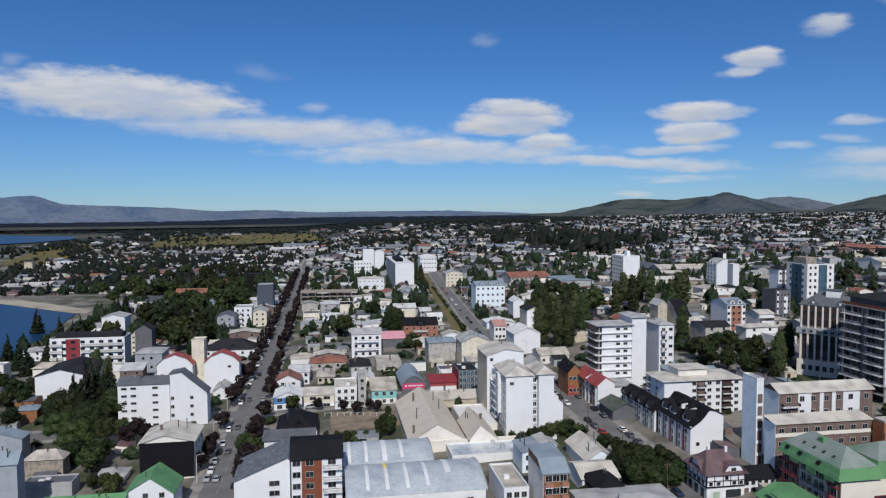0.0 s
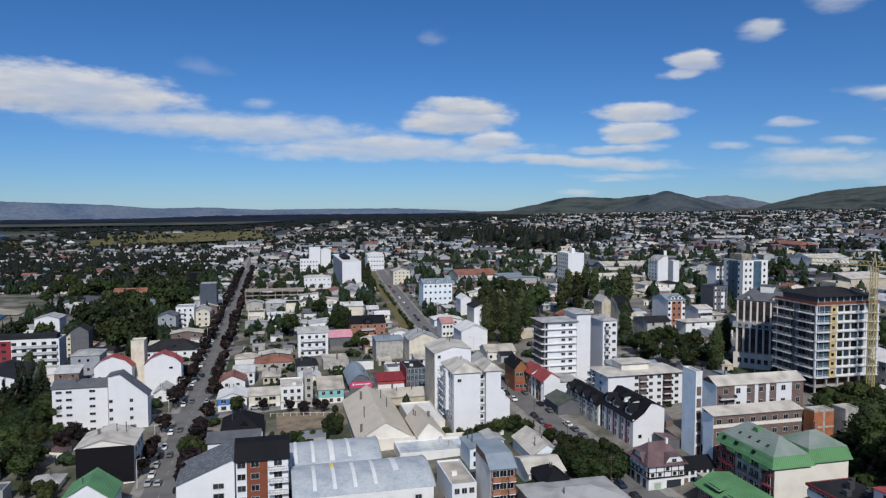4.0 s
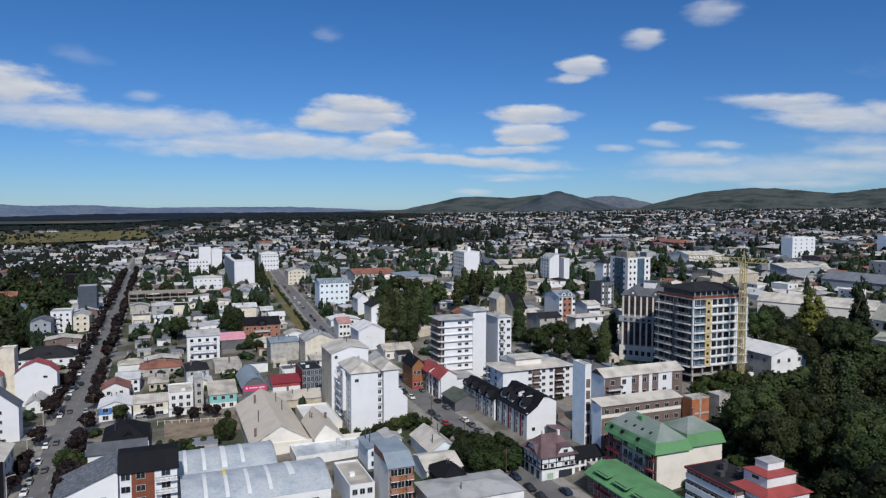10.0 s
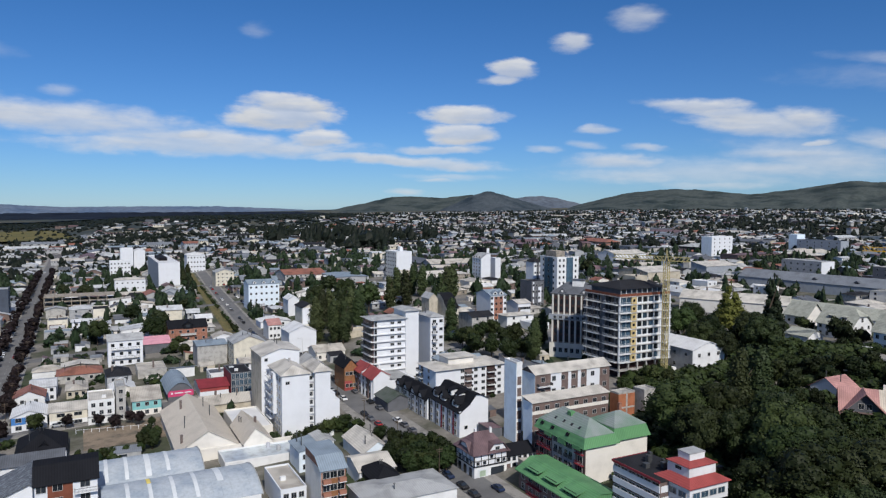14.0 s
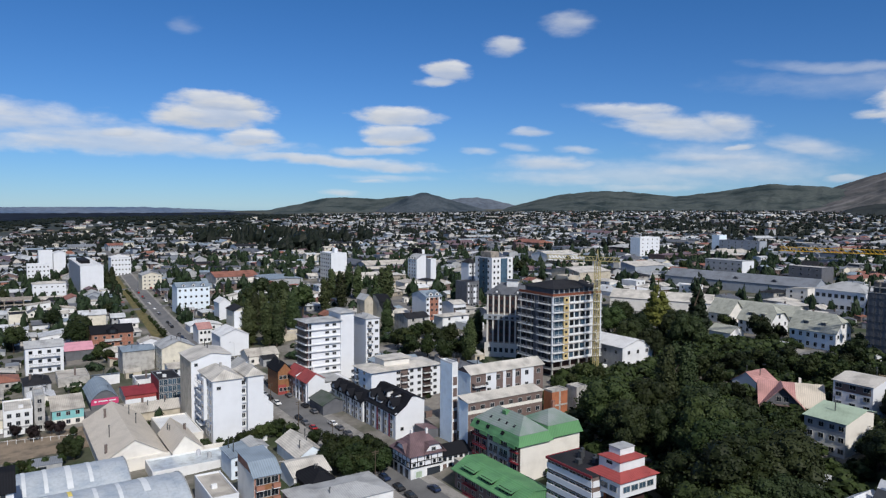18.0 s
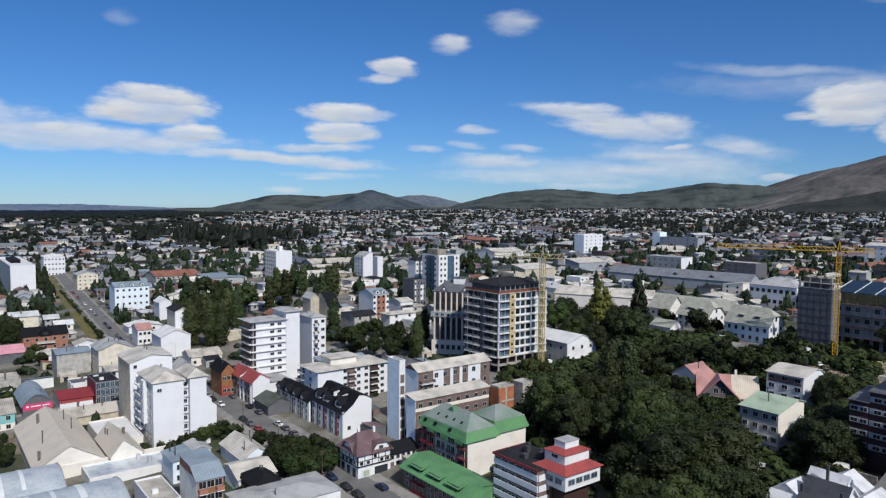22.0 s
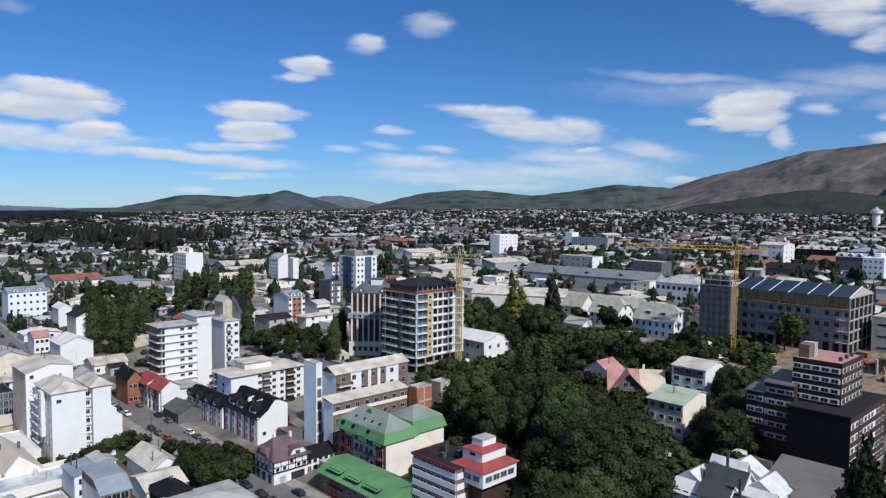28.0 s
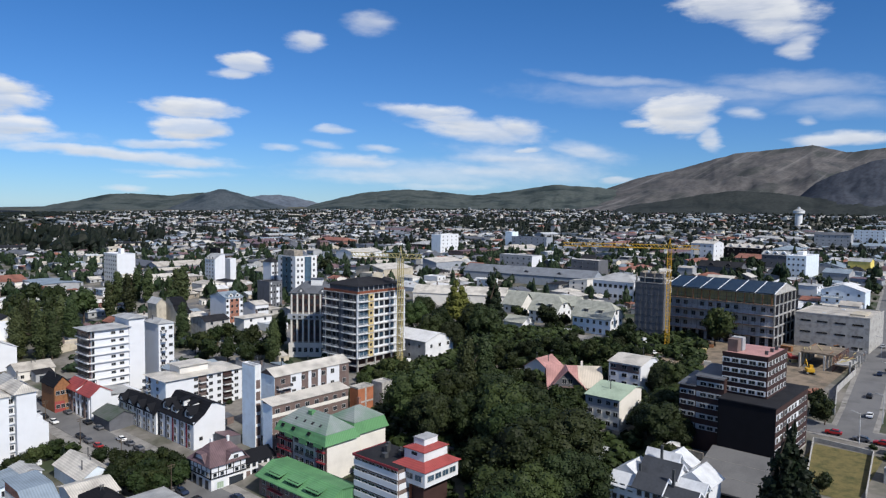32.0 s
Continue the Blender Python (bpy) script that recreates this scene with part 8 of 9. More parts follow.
def water_tower(x, y):
    root = thing("water_tower", pose(x, y, ground_z(x, y)), "white concrete water tower with a conical tank", "tower")
    part("shaft", Shape().tube((0, 0, -2), (0, 0, 27), 7.4, 7.0, 16), M["white2"], root)
    part("tank", Shape().tube((0, 0, 27), (0, 0, 29), 7, 11.5, 18).tube((0, 0, 29), (0, 0, 34), 11.5, 11.5, 18), M["white2"], root)
    part("tank_roof", Shape().tube((0, 0, 34.02), (0, 0, 39), 11.9, 3, 18), M["r_grey"], root)
    part("lantern", Shape().tube((0, 0, 39), (0, 0, 42), 2.6, 2.2, 10), M["white2"], root)


water_tower(1520.2, 669.1)


def excavator(x, y, turn, paint, label):
    root = thing("excavator", pose(x, y, ground_z(x, y) + .05, 0, 0, turn), label, "excavator")
    for s in (-1, 1):
        part("track", Shape().prism([(-1.9, .1), (1.9, .1), (2.2, .5), (1.9, .95), (-1.9, .95), (-2.2, .5)], s * 1.2 - .3, s * 1.2 + .3, "y"), M["metal"], root)
    part("body", Shape().box(-2.0, -1.3, 1.0, 1.2, 1.3, 2.2), M[paint], root)
    cab = part("cab", Shape().box(.1, -1.3, 2.2, 1.5, -.2, 3.2), M[paint], root)
    part("pane", Shape().box(1.5, -1.2, 2.3, 1.54, -.3, 3.1), M["glass"], cab)
    part("boom", Shape().tube((1.0, .2, 1.8), (3.6, .2, 4.6), .28, .22, 6), M[paint], root)
    part("arm", Shape().tube((3.6, .2, 4.6), (5.6, .2, 2.4), .2, .15, 6), M[paint], root)
    part("bucket", Shape().prism([(5.2, 1.4), (6.0, 1.5), (6.0, 2.4), (5.5, 2.5)], -.3, .7, "y"), M["metal"], root)


excavator(268.5, 112.0, 40, "craneyellow", "yellow tracked excavator on bare earth")
excavator(283.6, 125.0, 150, "r_red", "red tracked excavator on a building site")


def basement(x, y, w, d, h):
    """Half-built basement: columns, a part of the deck, walls, timber formwork and props."""
    root = thing("building_site", pose(x, y, ground_z(x, y), 0, 0, GRID), "half-built concrete basement with timber formwork on bare earth", "building site")
    take(x, y, GRID, w, d)
    rg = random.Random(8)
    for i in range(6):
        for j in range(3):
            part("column", Shape().box(i * (w - .6) / 5, j * (d - .6) / 2, -1, i * (w - .6) / 5 + .6, j * (d - .6) / 2 + .6, h * (.95 if j else .8)), M["concrete"], root)
    part("deck", Shape().box(w * .1, d * .35, h * .92, w * .8, d, h), M["dirt"], root)
    part("deck", Shape().box(0, 0, h * .5, w * .45, d * .3, h * .56), M["concrete"], root)
    part("retaining_wall", Shape().box(0, d - .3, -1, w, d, h * .9), M["stone"], root)
    part("retaining_wall", Shape().box(w - .4, 0, -1, w, d - .35, h * .7), M["concrete"], root)
    for i in range(22):
        px, py, l, t = rg.uniform(0, w - 4), rg.uniform(0, d), rg.uniform(2.5, 6), rg.uniform(-.5, .5)
        z = h + rg.uniform(.0, .3) if py > d * .4 else h * .56
        part("timber", Shape().tube((px, py, z + .1), (px + l * math.cos(t), py + l * math.sin(t), z + rg.uniform(.1, .8)), .13, .13, 4), M["paleyellow" if i % 3 else "wood"], root)
    for i in range(14):
        px = w * (i + .5) / 14
        part("prop", Shape().tube((px, d * .34, 0), (px, d * .34, h * .92), .09, .09, 5), M["rust"], root)


basement(278.4, 101.6, 26.9, 17.9, 6.0)
for i in range(5):
    x, y = uv(60 + 6 * i, 236 + 9 * (i % 3))
    s = Shape()
    rg = random.Random(40 + i)
    ring = [(math.cos(k * .7) * rg.uniform(2, 4), math.sin(k * .7) * rg.uniform(1.5, 3)) for k in range(9)]
    s.add([(a, b, -.3) for a, b in ring] + [(a * .45, b * .45, rg.uniform(.8, 1.6)) for a, b in ring] + [(0, 0, 1.9)],
          [(k, (k + 1) % 9, 9 + (k + 1) % 9, 9 + k) for k in range(9)] + [(9 + k, 9 + (k + 1) % 9, 18) for k in range(9)])
    ob = new("earth_heap", s.mesh("earth_heap", M["dirt"]))
    ob.matrix_basis = pose(x, y, ground_z(x, y), 0, 0, 30 * i)
    tagged(ob, "heap of dug earth on a building site", "earth heap", "earth heaps")
SITE = random.Random(4)
for i in range(30):
    u, v = SITE.uniform(58, 125), SITE.uniform(225, 330)
    x, y = uv(u, v)
    if not is_free(x, y, 3):
        continue
    w, d, h = SITE.uniform(2, 6), SITE.uniform(1, 2.4), SITE.uniform(.6, 2.4)
    root = thing("material_stack", pose(x, y, ground_z(x, y), 0, 0, SITE.uniform(0, 180)), "stack of building timber and blocks on bare earth", "materials", "building materials")
    m = M[SITE.choice(("wood", "concrete", "paleyellow", "tarp", "brick"))]
    for k in range(int(h / .3) + 1):
        part("layer", Shape().box(-w / 2 + .05 * (k % 3), -d / 2, k * .3, w / 2 - .07 * (k % 2), d / 2, k * .3 + .26), m, root)
for i in range(5):
    x, y = uv(60 + i * 13, 212 + SITE.uniform(-2, 2))
    if is_free(x, y, 2):
        root = thing("container", pose(x, y, ground_z(x, y), 0, 0, GRID + 90), "steel site container on bare earth", "container", "site containers")
        part("body", Shape().box(-3, -1.2, .1, 3, 1.2, 2.6), M[SITE.choice(("blue", "r_white", "rust"))], root)
        part("door", Shape().box(3, -1.0, .2, 3.06, 1.0, 2.5), M["grey"], root)


def fence(points, height, material, label, wall=False):
    """A low wall or a fence of posts and rails through points of the plan."""
    (x0, y0) = points[0]
    root = thing("fence", pose(x0, y0, ground_z(x0, y0)), label, "fence")
    for (ax, ay), (bx, by) in zip(points, points[1:]):
        n = max(1, int(math.hypot(bx - ax, by - ay) / 2.5))
        for i in range(n):
            p = (ax + (bx - ax) * i / n, ay + (by - ay) * i / n)
            q = (ax + (bx - ax) * (i + 1) / n, ay + (by - ay) * (i + 1) / n)
            zp, zq = ground_z(*p) - ground_z(x0, y0), ground_z(*q) - ground_z(x0, y0)
            a, b = Vector((p[0] - x0, p[1] - y0, zp)), Vector((q[0] - x0, q[1] - y0, zq))
            if wall:
                nrm = Vector((-(b - a).y, (b - a).x, 0)).normalized() * .12
                s = Shape().add([a - nrm, b - nrm, b + nrm, a + nrm] + [v + Vector((0, 0, height)) for v in (a - nrm, b - nrm, b + nrm, a + nrm)],
                                [(4, 5, 6, 7), (0, 1, 5, 4), (1, 2, 6, 5), (2, 3, 7, 6), (3, 0, 4, 7)])
                part("panel", s, M[material], root)
            else:
                part("post", Shape().box(a.x - .07, a.y - .07, a.z - .2, a.x + .07, a.y + .07, a.z + height), M[material], root)
                part("rail", Shape().tube(a + Vector((0, 0, height * .85)), b + Vector((0, 0, height * .85)), .05, n=4), M[material], root)


fence([uv(41, 172.4), uv(48, 209.7), uv(33.5, 208.5), uv(30, 180)], 1.3, "concrete", "low concrete wall round a grassy plot", wall=True)
fence([(-44.9, 260.9), (-20.0, 256.5)], 1.5, "white", "white fence along a vacant plot")
fence([uv(48.5, 236), uv(53.5, 262), uv(54, 292), uv(62, 340)], 2.2, "concrete", "concrete wall along a building site", wall=True)


def pole(u, v, turn, lamp):
    x, y = uv(u, v)
    root = thing("street_lamp" if lamp else "utility_pole", pose(x, y, ground_z(x, y), 0, 0, turn),
                 "grey steel street lamp by the kerb" if lamp else "wooden utility pole with cross arms", "lamp" if lamp else "pole", "street lamps" if lamp else "utility poles")
    part("pole", Shape().tube((0, 0, -.3), (0, 0, 8.5), .13, .08, 6), M["rail" if lamp else "bark"], root)
    if lamp:
        part("arm", Shape().tube((0, 0, 8.4), (1.8, 0, 8.8), .06, .05, 5), M["rail"], root)
        part("lamp_head", Shape().box(1.5, -.15, 8.7, 2.3, .15, 8.85), M["grey"], root)
    else:
        part("cross_arm", Shape().box(-1, -.06, 7.9, 1, .06, 8.05), M["bark"], root)
        part("cross_arm", Shape().box(-.8, -.06, 7.3, .8, .06, 7.42), M["bark"], root)


for u in range(180, 620, 32):
    pole(u, -39.2, GRID, True)
    pole(u + 15, -24.6, GRID, False)
for u in range(165, 330, 28):
    pole(u, 85.2, GRID, False)
for u in range(330, 640, 36):
    pole(u, 82 + (u - 300) * .062 + 11.5, GRID + 180, True)
for u, v in ((38, 215), (26, 215.5), (36, 236), (42, 280), (52, 330), (10, 215)):
    pole(u, v, GRID + 90, (u % 2) == 0)
# ---------------------------------------------------------------- trees: x, y, height
plant("big", 17, [(123.6, 163.6), (135.3, 160.8), (121.0, 151.0), (127.5, 144.1), (141.9, 147.0), (139.0, 131.9), (124.5, 123.7), (132.1, 118.5), (130.9, 109.5), (127.8, 98.8), (113.6, 122.1), (117.5, 111.2), (118.4, 101.9), (128.1, 92.4), (136.9, 92.0), (104.8, 108.0), (115.2, 91.7), (107.0, 99.5), (99.4, 99.9), (107.2, 89.2), (123.2, 84.0), (131.8, 133.2), (121.8, 98.5), (94.5, 96.5)])
plant("big", 12, [(205.8, 137.4), (202.1, 126.9), (176.8, 114.2), (185.6, 113.6), (165.6, 101.9), (167.4, 112.3), (294.7, 512.8), (390.3, 894.1), (358.5, 770.5)])
plant("dark", 7, [(232.1, 172.7), (231.3, 165.6), (231.4, 160.7), (240.4, 183.1), (231.1, 182.8), (245.1, 179.7)])
plant("broad", 6, [(156.5, 102.1), (155.4, 98.3), (169.7, 115.3), (171.8, 119.6), (163.8, 157.9), (172.5, 158.7), (-20.8, 241.7), (-21.7, 234.2), (-18.4, 236.1)])
plant("dark", 9, [(153.6, 135.8), (160.7, 136.7), (165.3, 136.3), (154.4, 141.9), (165.1, 143.8), (200.4, 184.8), (213.7, 185.3), (216.6, 174.0), (217.8, 165.8), (186.3, 185.7), (204.0, 194.1), (214.8, 193.6), (227.6, 191.5), (201.7, 202.8), (188.4, 195.4), (-181.6, 298.6), (-189.3, 300.0), (-199.3, 321.6), (-190.3, 322.0), (-214.6, 335.4), (-169.8, 271.4), (-162.6, 286.5)])
plant("big", 13, [(199.2, 129.0), (179.7, 114.3), (161.1, 104.7), (-59.5, 419.5), (-30.4, 443.5), (-23.7, 418.4), (-48.0, 475.5), (-31.5, 410.4), (-97.2, 617.7), (-118.6, 653.0), (-18.3, 508.2)])
plant("poplar", 21, [(161.2, 178.3), (159.0, 171.2), (149.3, 169.2)])
plant("dark", 8, [(221.2, 89.2), (213.9, 84.9)])
plant("cone", 23, [(146.2, 64.1), (145.4, 62.9), (147.0, 63.4), (145.0, 64.6)])
plant("cone", 16, [(142.6, 62.8)])
plant("broad", 17, [(287.3, 159.0)])
plant("big", 16, [(223.4, 287.0), (208.4, 254.6), (220.6, 244.6), (210.2, 225.6), (201.8, 265.7), (189.0, 236.6), (190.9, 225.6)])
plant("yellow", 27, [(231.7, 269.8)])
plant("spruce", 30, [(251.1, 263.7)])
plant("poplar", 22, [(58.2, 393.4), (63.9, 400.9), (67.5, 388.2), (74.7, 398.9), (59.4, 358.2), (76.1, 379.5), (51.1, 366.1), (63.9, 353.9), (120.5, 466.7), (134.4, 475.7), (136.9, 461.7), (117.8, 432.9), (149.2, 444.6), (154.4, 448.1), (134.3, 411.1), (103.6, 417.9)])
plant("big", 18, [(78.8, 499.7), (64.1, 458.1), (80.9, 447.7), (53.2, 416.7), (89.0, 416.0)])
plant("cone", 13, [(89.6, 285.7)])
plant("dark", 10, [(122.4, 312.9), (129.8, 316.8), (112.0, 300.6), (126.5, 295.0), (132.6, 296.0), (128.3, 274.5), (109.6, 305.5), (142.6, 290.2), (110.3, 288.7), (115.5, 281.8), (118.3, 269.8), (82.6, 357.9), (627.3, 316.9), (594.2, 292.6), (521.4, 272.0)])
plant("poplar", 17, [(116.2, 338.6), (144.6, 291.5), (128.8, 267.2)])
plant("broad", 5.5, [(24.5, 214.8), (28.1, 219.2), (31.2, 220.9), (34.6, 222.7), (37.9, 224.5), (40.6, 225.2), (25.8, 210.9), (31.4, 213.7)])
plant("dark", 6.5, [(50.6, 187.3), (55.0, 189.3), (58.4, 184.0), (60.2, 179.5), (50.7, 181.8), (54.3, 180.2), (50.6, 193.7)])
plant("dark", 6, [(56.0, 196.6), (57.3, 191.1), (62.5, 193.4), (51.9, 187.5), (54.1, 183.1), (60.9, 184.2), (48.5, 209.1), (51.4, 203.0), (54.9, 199.5), (58.2, 196.1), (62.0, 197.6), (63.0, 190.1), (62.9, 183.3), (49.7, 186.6), (52.4, 181.6), (55.1, 178.8), (47.0, 191.8)])
plant("poplar", 17, [(-170.9, 342.7), (-157.0, 324.3)])
plant("cone", 15, [(-163.3, 306.0), (-162.1, 313.3)])
plant("big", 11, [(-155.5, 278.0), (-154.0, 284.6), (-145.2, 284.5), (-141.0, 290.5), (-127.5, 271.6), (-135.5, 256.9), (-119.3, 241.0), (-114.3, 245.0), (-138.4, 248.7), (-129.8, 240.2), (-179.8, 315.1), (-187.6, 322.0)])
plant("broad", 9, [(-119.9, 230.4), (-112.4, 226.5), (-120.9, 225.0), (-111.2, 216.7), (279.0, 217.5), (340.9, 573.9), (449.4, 491.3), (523.7, 398.4), (471.4, 372.3)])
plant("purple", 8, [(-110.3, 247.1), (-104.4, 242.0), (-110.5, 240.8)])
plant("broad", 3.6, [(-32.6, 229.5), (-29.4, 229.7), (-25.8, 229.9), (-22.3, 231.3), (-18.8, 233.8), (-18.3, 246.8), (-20.7, 257.7)])
plant("broad", 4, [(40.0, 178.5), (43.2, 176.2), (35.5, 175.1)])
plant("broad", 2.6, [(-40.2, 235.4), (-36.4, 234.9), (-33.2, 234.6), (-30.0, 234.0), (-26.8, 233.6), (-23.4, 233.5)])
plant("dark", 4, [(170.9, 66.6), (169.0, 66.7)])
plant("dark", 12, [(259.6, 233.9), (249.5, 180.0)])
plant("cone", 23, [(-144.2, 290.8), (-136.7, 283.6), (-145.9, 281.8), (-150.5, 296.0)])
plant("big", 15, [(-143.0, 263.3), (-126.9, 247.5), (-124.6, 233.8), (-125.9, 268.3), (-133.0, 256.0)])
plant("spruce", 19, [(-292.2, 500.9), (-256.7, 465.8)])
plant("cone", 16, [(-256.5, 408.6), (-234.3, 382.9), (-255.5, 394.6), (-230.6, 405.6), (-220.1, 367.3), (1120.3, 743.4), (1102.3, 491.8), (535.0, 184.2), (524.3, 1299.6), (225.8, 1372.2), (256.9, 1420.2)])
plant("broad", 5, [(-100.8, 204.2), (-96.5, 202.1), (-103.8, 203.5), (-95.7, 197.0)])
plant("broad", 8, [(-63.5, 221.2), (-60.7, 219.5), (-272.8, 758.8), (-221.4, 711.5), (-232.3, 799.4), (-202.8, 550.4), (-219.5, 623.8), (-225.1, 573.1), (-178.3, 587.4)])
plant("broad", 7, [(-58.5, 268.0), (-19.2, 376.9), (-14.0, 367.6), (-17.3, 388.0)])
plant("purple", 5, [(-49.0, 268.7), (-38.2, 264.0), (-33.0, 260.0), (-28.0, 263.6), (-25.0, 261.5), (-68.6, 251.7)])
plant("cone", 12, [(-31.8, 463.2), (-29.6, 489.8), (-21.5, 570.9), (-19.6, 612.3), (-15.5, 588.5), (-64.0, 427.2), (-75.2, 442.3)])
plant("poplar", 16, [(-25.5, 679.3), (-22.6, 708.4), (-18.8, 636.7)])
plant("big", 16, [(-382.5, 920.6), (-341.2, 871.6), (-334.1, 910.2), (-336.2, 763.7), (-321.5, 704.0), (-295.0, 723.2), (-307.1, 895.7), (-297.2, 933.2), (-279.5, 744.2), (-290.1, 670.8), (-268.9, 686.1), (-308.8, 652.9), (-345.6, 706.8), (-263.9, 872.5), (-258.0, 734.5), (-414.4, 925.5)])
plant("cone", 18, [(-428.4, 822.6), (-438.7, 862.6), (-336.3, 1030.4), (-301.1, 957.6), (-262.2, 916.2), (-407.2, 1020.2), (-345.9, 744.7)])
plant("big", 14, [(111.3, 1442.0), (157.7, 1556.8), (165.0, 1405.5), (249.7, 1763.9), (253.3, 1566.7), (71.2, 1342.9), (235.9, 1357.5), (152.4, 1214.3), (179.4, 1198.5), (1329.3, 483.0), (1231.0, 459.6), (1293.6, 456.9)])
plant("cone", 17, [(220.7, 1576.7), (256.4, 1547.0), (98.8, 1430.1)])
rs = random.Random(21)
for side in (-1, 1):
    u = 176.0
    while u < 900:
        if rs.random() < .8 and abs(u - 281) > 9 and (u > 214 or side > 0 and u > 196):
            plant("purple", rs.uniform(6.0, 8.8), [uv(u, -32 + side * (7.4 if u < 330 else 6.2) + rs.uniform(-.5, .5))])
        u += rs.uniform(7, 14)
for u in range(336, 640, 13):
    if rs.random() < .7:
        plant("broad", rs.uniform(2.4, 4), [uv(u, 74.5 + (u - 330) * .064)])
for u in range(300, 420, 14):
    if rs.random() < .5:
        plant("broad", rs.uniform(4, 6), [uv(u, 80 + rs.uniform(-1, 1))])

# ---------------------------------------------------------------- plain town houses between the others
HR = random.Random(77)
WALLS = ["white2", "offwhite", "cream", "beige", "grey", "white2", "white", "concrete", "stone", "brown"]
ROOFS = ["r_grey", "r_beige", "r_tan", "r_white", "r_slate", "r_white", "r_dark", "r_silver", "r_beige", "r_silver", "r_brick", "r_tan", "r_blue", "r_beige", "r_cream"]
WORD = {"r_cream": "cream", "r_grey": "grey", "r_beige": "beige", "r_tan": "tan", "r_slate": "slate-grey", "r_white": "white", "r_dark": "dark", "r_brick": "brick-red",
        "r_blue": "blue-grey", "r_palegreen": "pale green", "r_pink": "faded red", "r_silver": "silver"}
WWORD = {"white2": "white", "offwhite": "off-white", "cream": "cream", "beige": "beige", "grey": "grey", "paleblue": "pale blue", "white": "white",
         "concrete": "bare concrete", "stone": "stone", "brown": "brown"}


def seen(x, y, lo=-36, hi=74):
    a = math.degrees(math.atan2(x, y))
    return lo < a < hi


BARE = [(242, 270, -3, 29), (56, 130, 216, 346), (30, 48, 172, 210), (330, 385, -135, -105)]      # open plots


def in_water(u, v):
    return (410 < u < 790 and v < -185) or (1650 < u < 2900 and v < -740)


def grove(x, y):
    a, r = math.degrees(math.atan2(x, y)), math.hypot(x, y)
    return 31 < a < 58 and 195 < r < 405


for _ in range(420):
    a, r = HR.uniform(32, 57), HR.uniform(205, 400)
    x, y = r * math.sin(radians(a)), r * math.cos(radians(a))
    if is_free(x, y, 3.0) and all((x - p) ** 2 + (y - q) ** 2 > 16 for p, q, _ in TREE_SPOTS) and HR.random() < .30:
        plant(HR.choice(("dark", "dark", "broad", "broad", "cone")), HR.uniform(4, 7.5), [(x, y)])

belt = 0
for _ in range(420):
    u, v = HR.uniform(430, 880), HR.uniform(-168, -66)
    x, y = uv(u, v)
    if is_free(x, y, 4) and not in_water(u, v) and all((x - p) ** 2 + (y - q) ** 2 > 40 for p, q, _ in TREE_SPOTS):
        plant(HR.choice(("cone", "dark", "cone", "cone", "dark", "broad")), HR.uniform(10, 20), [(x, y)])
        belt += 1
        if belt >= 105:
            break

count = 0
spots = []
for iu in range(-1, 100):
    for iv in range(-32, 80):
        u, v = iu * 13.5 + HR.uniform(-2, 2), iv * 13 + HR.uniform(-2, 2)
        x, y = uv(u, v)
        r = math.hypot(x, y)
        if r < 185 or not seen(x, y) or in_water(u, v) or (u < 205 and v < 185) or (50 < u < 135 and v < 335) or (u < 45 and v < 225) or grove(x, y):
            continue
        if any(p < u < q and m < v < n for p, q, m, n in BARE):
            continue
        spots.append((r, x, y, u, v))
spots.sort()
far_spots = []
for r, x, y, u, v in spots:
    if not is_free(x, y, 6.5):
        if is_free(x, y, 1.5) and HR.random() < .5:
            far_spots.append((x, y, u, v, True))
        continue
    if any((x - a) ** 2 + (y - b) ** 2 < (5 + c) ** 2 for a, b, c in TREE_SPOTS):
        continue
    wooded = v < -60 and u > 330
    if HR.random() < (.56 if wooded else .40):
        far_spots.append((x, y, u, v, True))
        continue
    if count >= 248:
        far_spots.append((x, y, u, v, False))
        continue
    count += 1
    w, d = HR.choice((HR.uniform(6.5, 11), HR.uniform(9, 18))), HR.uniform(8, 15)
    yaw = GRID + HR.choice((0, 0, -90)) + HR.uniform(-2, 2)
    fl = HR.choice((1, 1, 1, 1, 1, 1, 1, 1, 2, 2, 2, 3))
    wall, roof = HR.choice(WALLS), HR.choice(ROOFS)
    kind = HR.choice(("gable_x", "gable_y", "gable_x", "hip", "hip", "profile_x", "profile_y", "flat"))
    a = radians(yaw)
    ox, oy = x - math.cos(a) * w / 2 + math.sin(a) * d / 2, y - math.sin(a) * w / 2 - math.cos(a) * d / 2
    n = HR.choice((2, 3)) if r < 360 else 2
    cols = tuple((i + .5) / n for i in range(n))
    building(ox, oy, yaw, w, d, fl * 2.8 + .3, wall=wall, roof=roof, kind=kind, rise=HR.uniform(.9, 2.4), floors=fl, F=cols, glass="plain", over=HR.uniform(.3, .9), pts=HR.choice(([(0, 0), (1, 1.6)], [(0, 0), (.35, 1.8), (1, .3)], [(0, .2), (.62, 1.9), (.64, 1.1), (1, 0)])) if kind[:4] == "prof" else None,
             label="%s house with a %s %s roof" % (WWORD[wall], WORD[roof], {"hip": "hipped", "flat": "flat"}.get(kind, "gabled")), group="town houses",
             chimneys=((HR.uniform(.2, .8), HR.uniform(.3, .7), rs.uniform(2.2, 3.4)),) if HR.random() < .5 else (), z=ground_z(x, y))

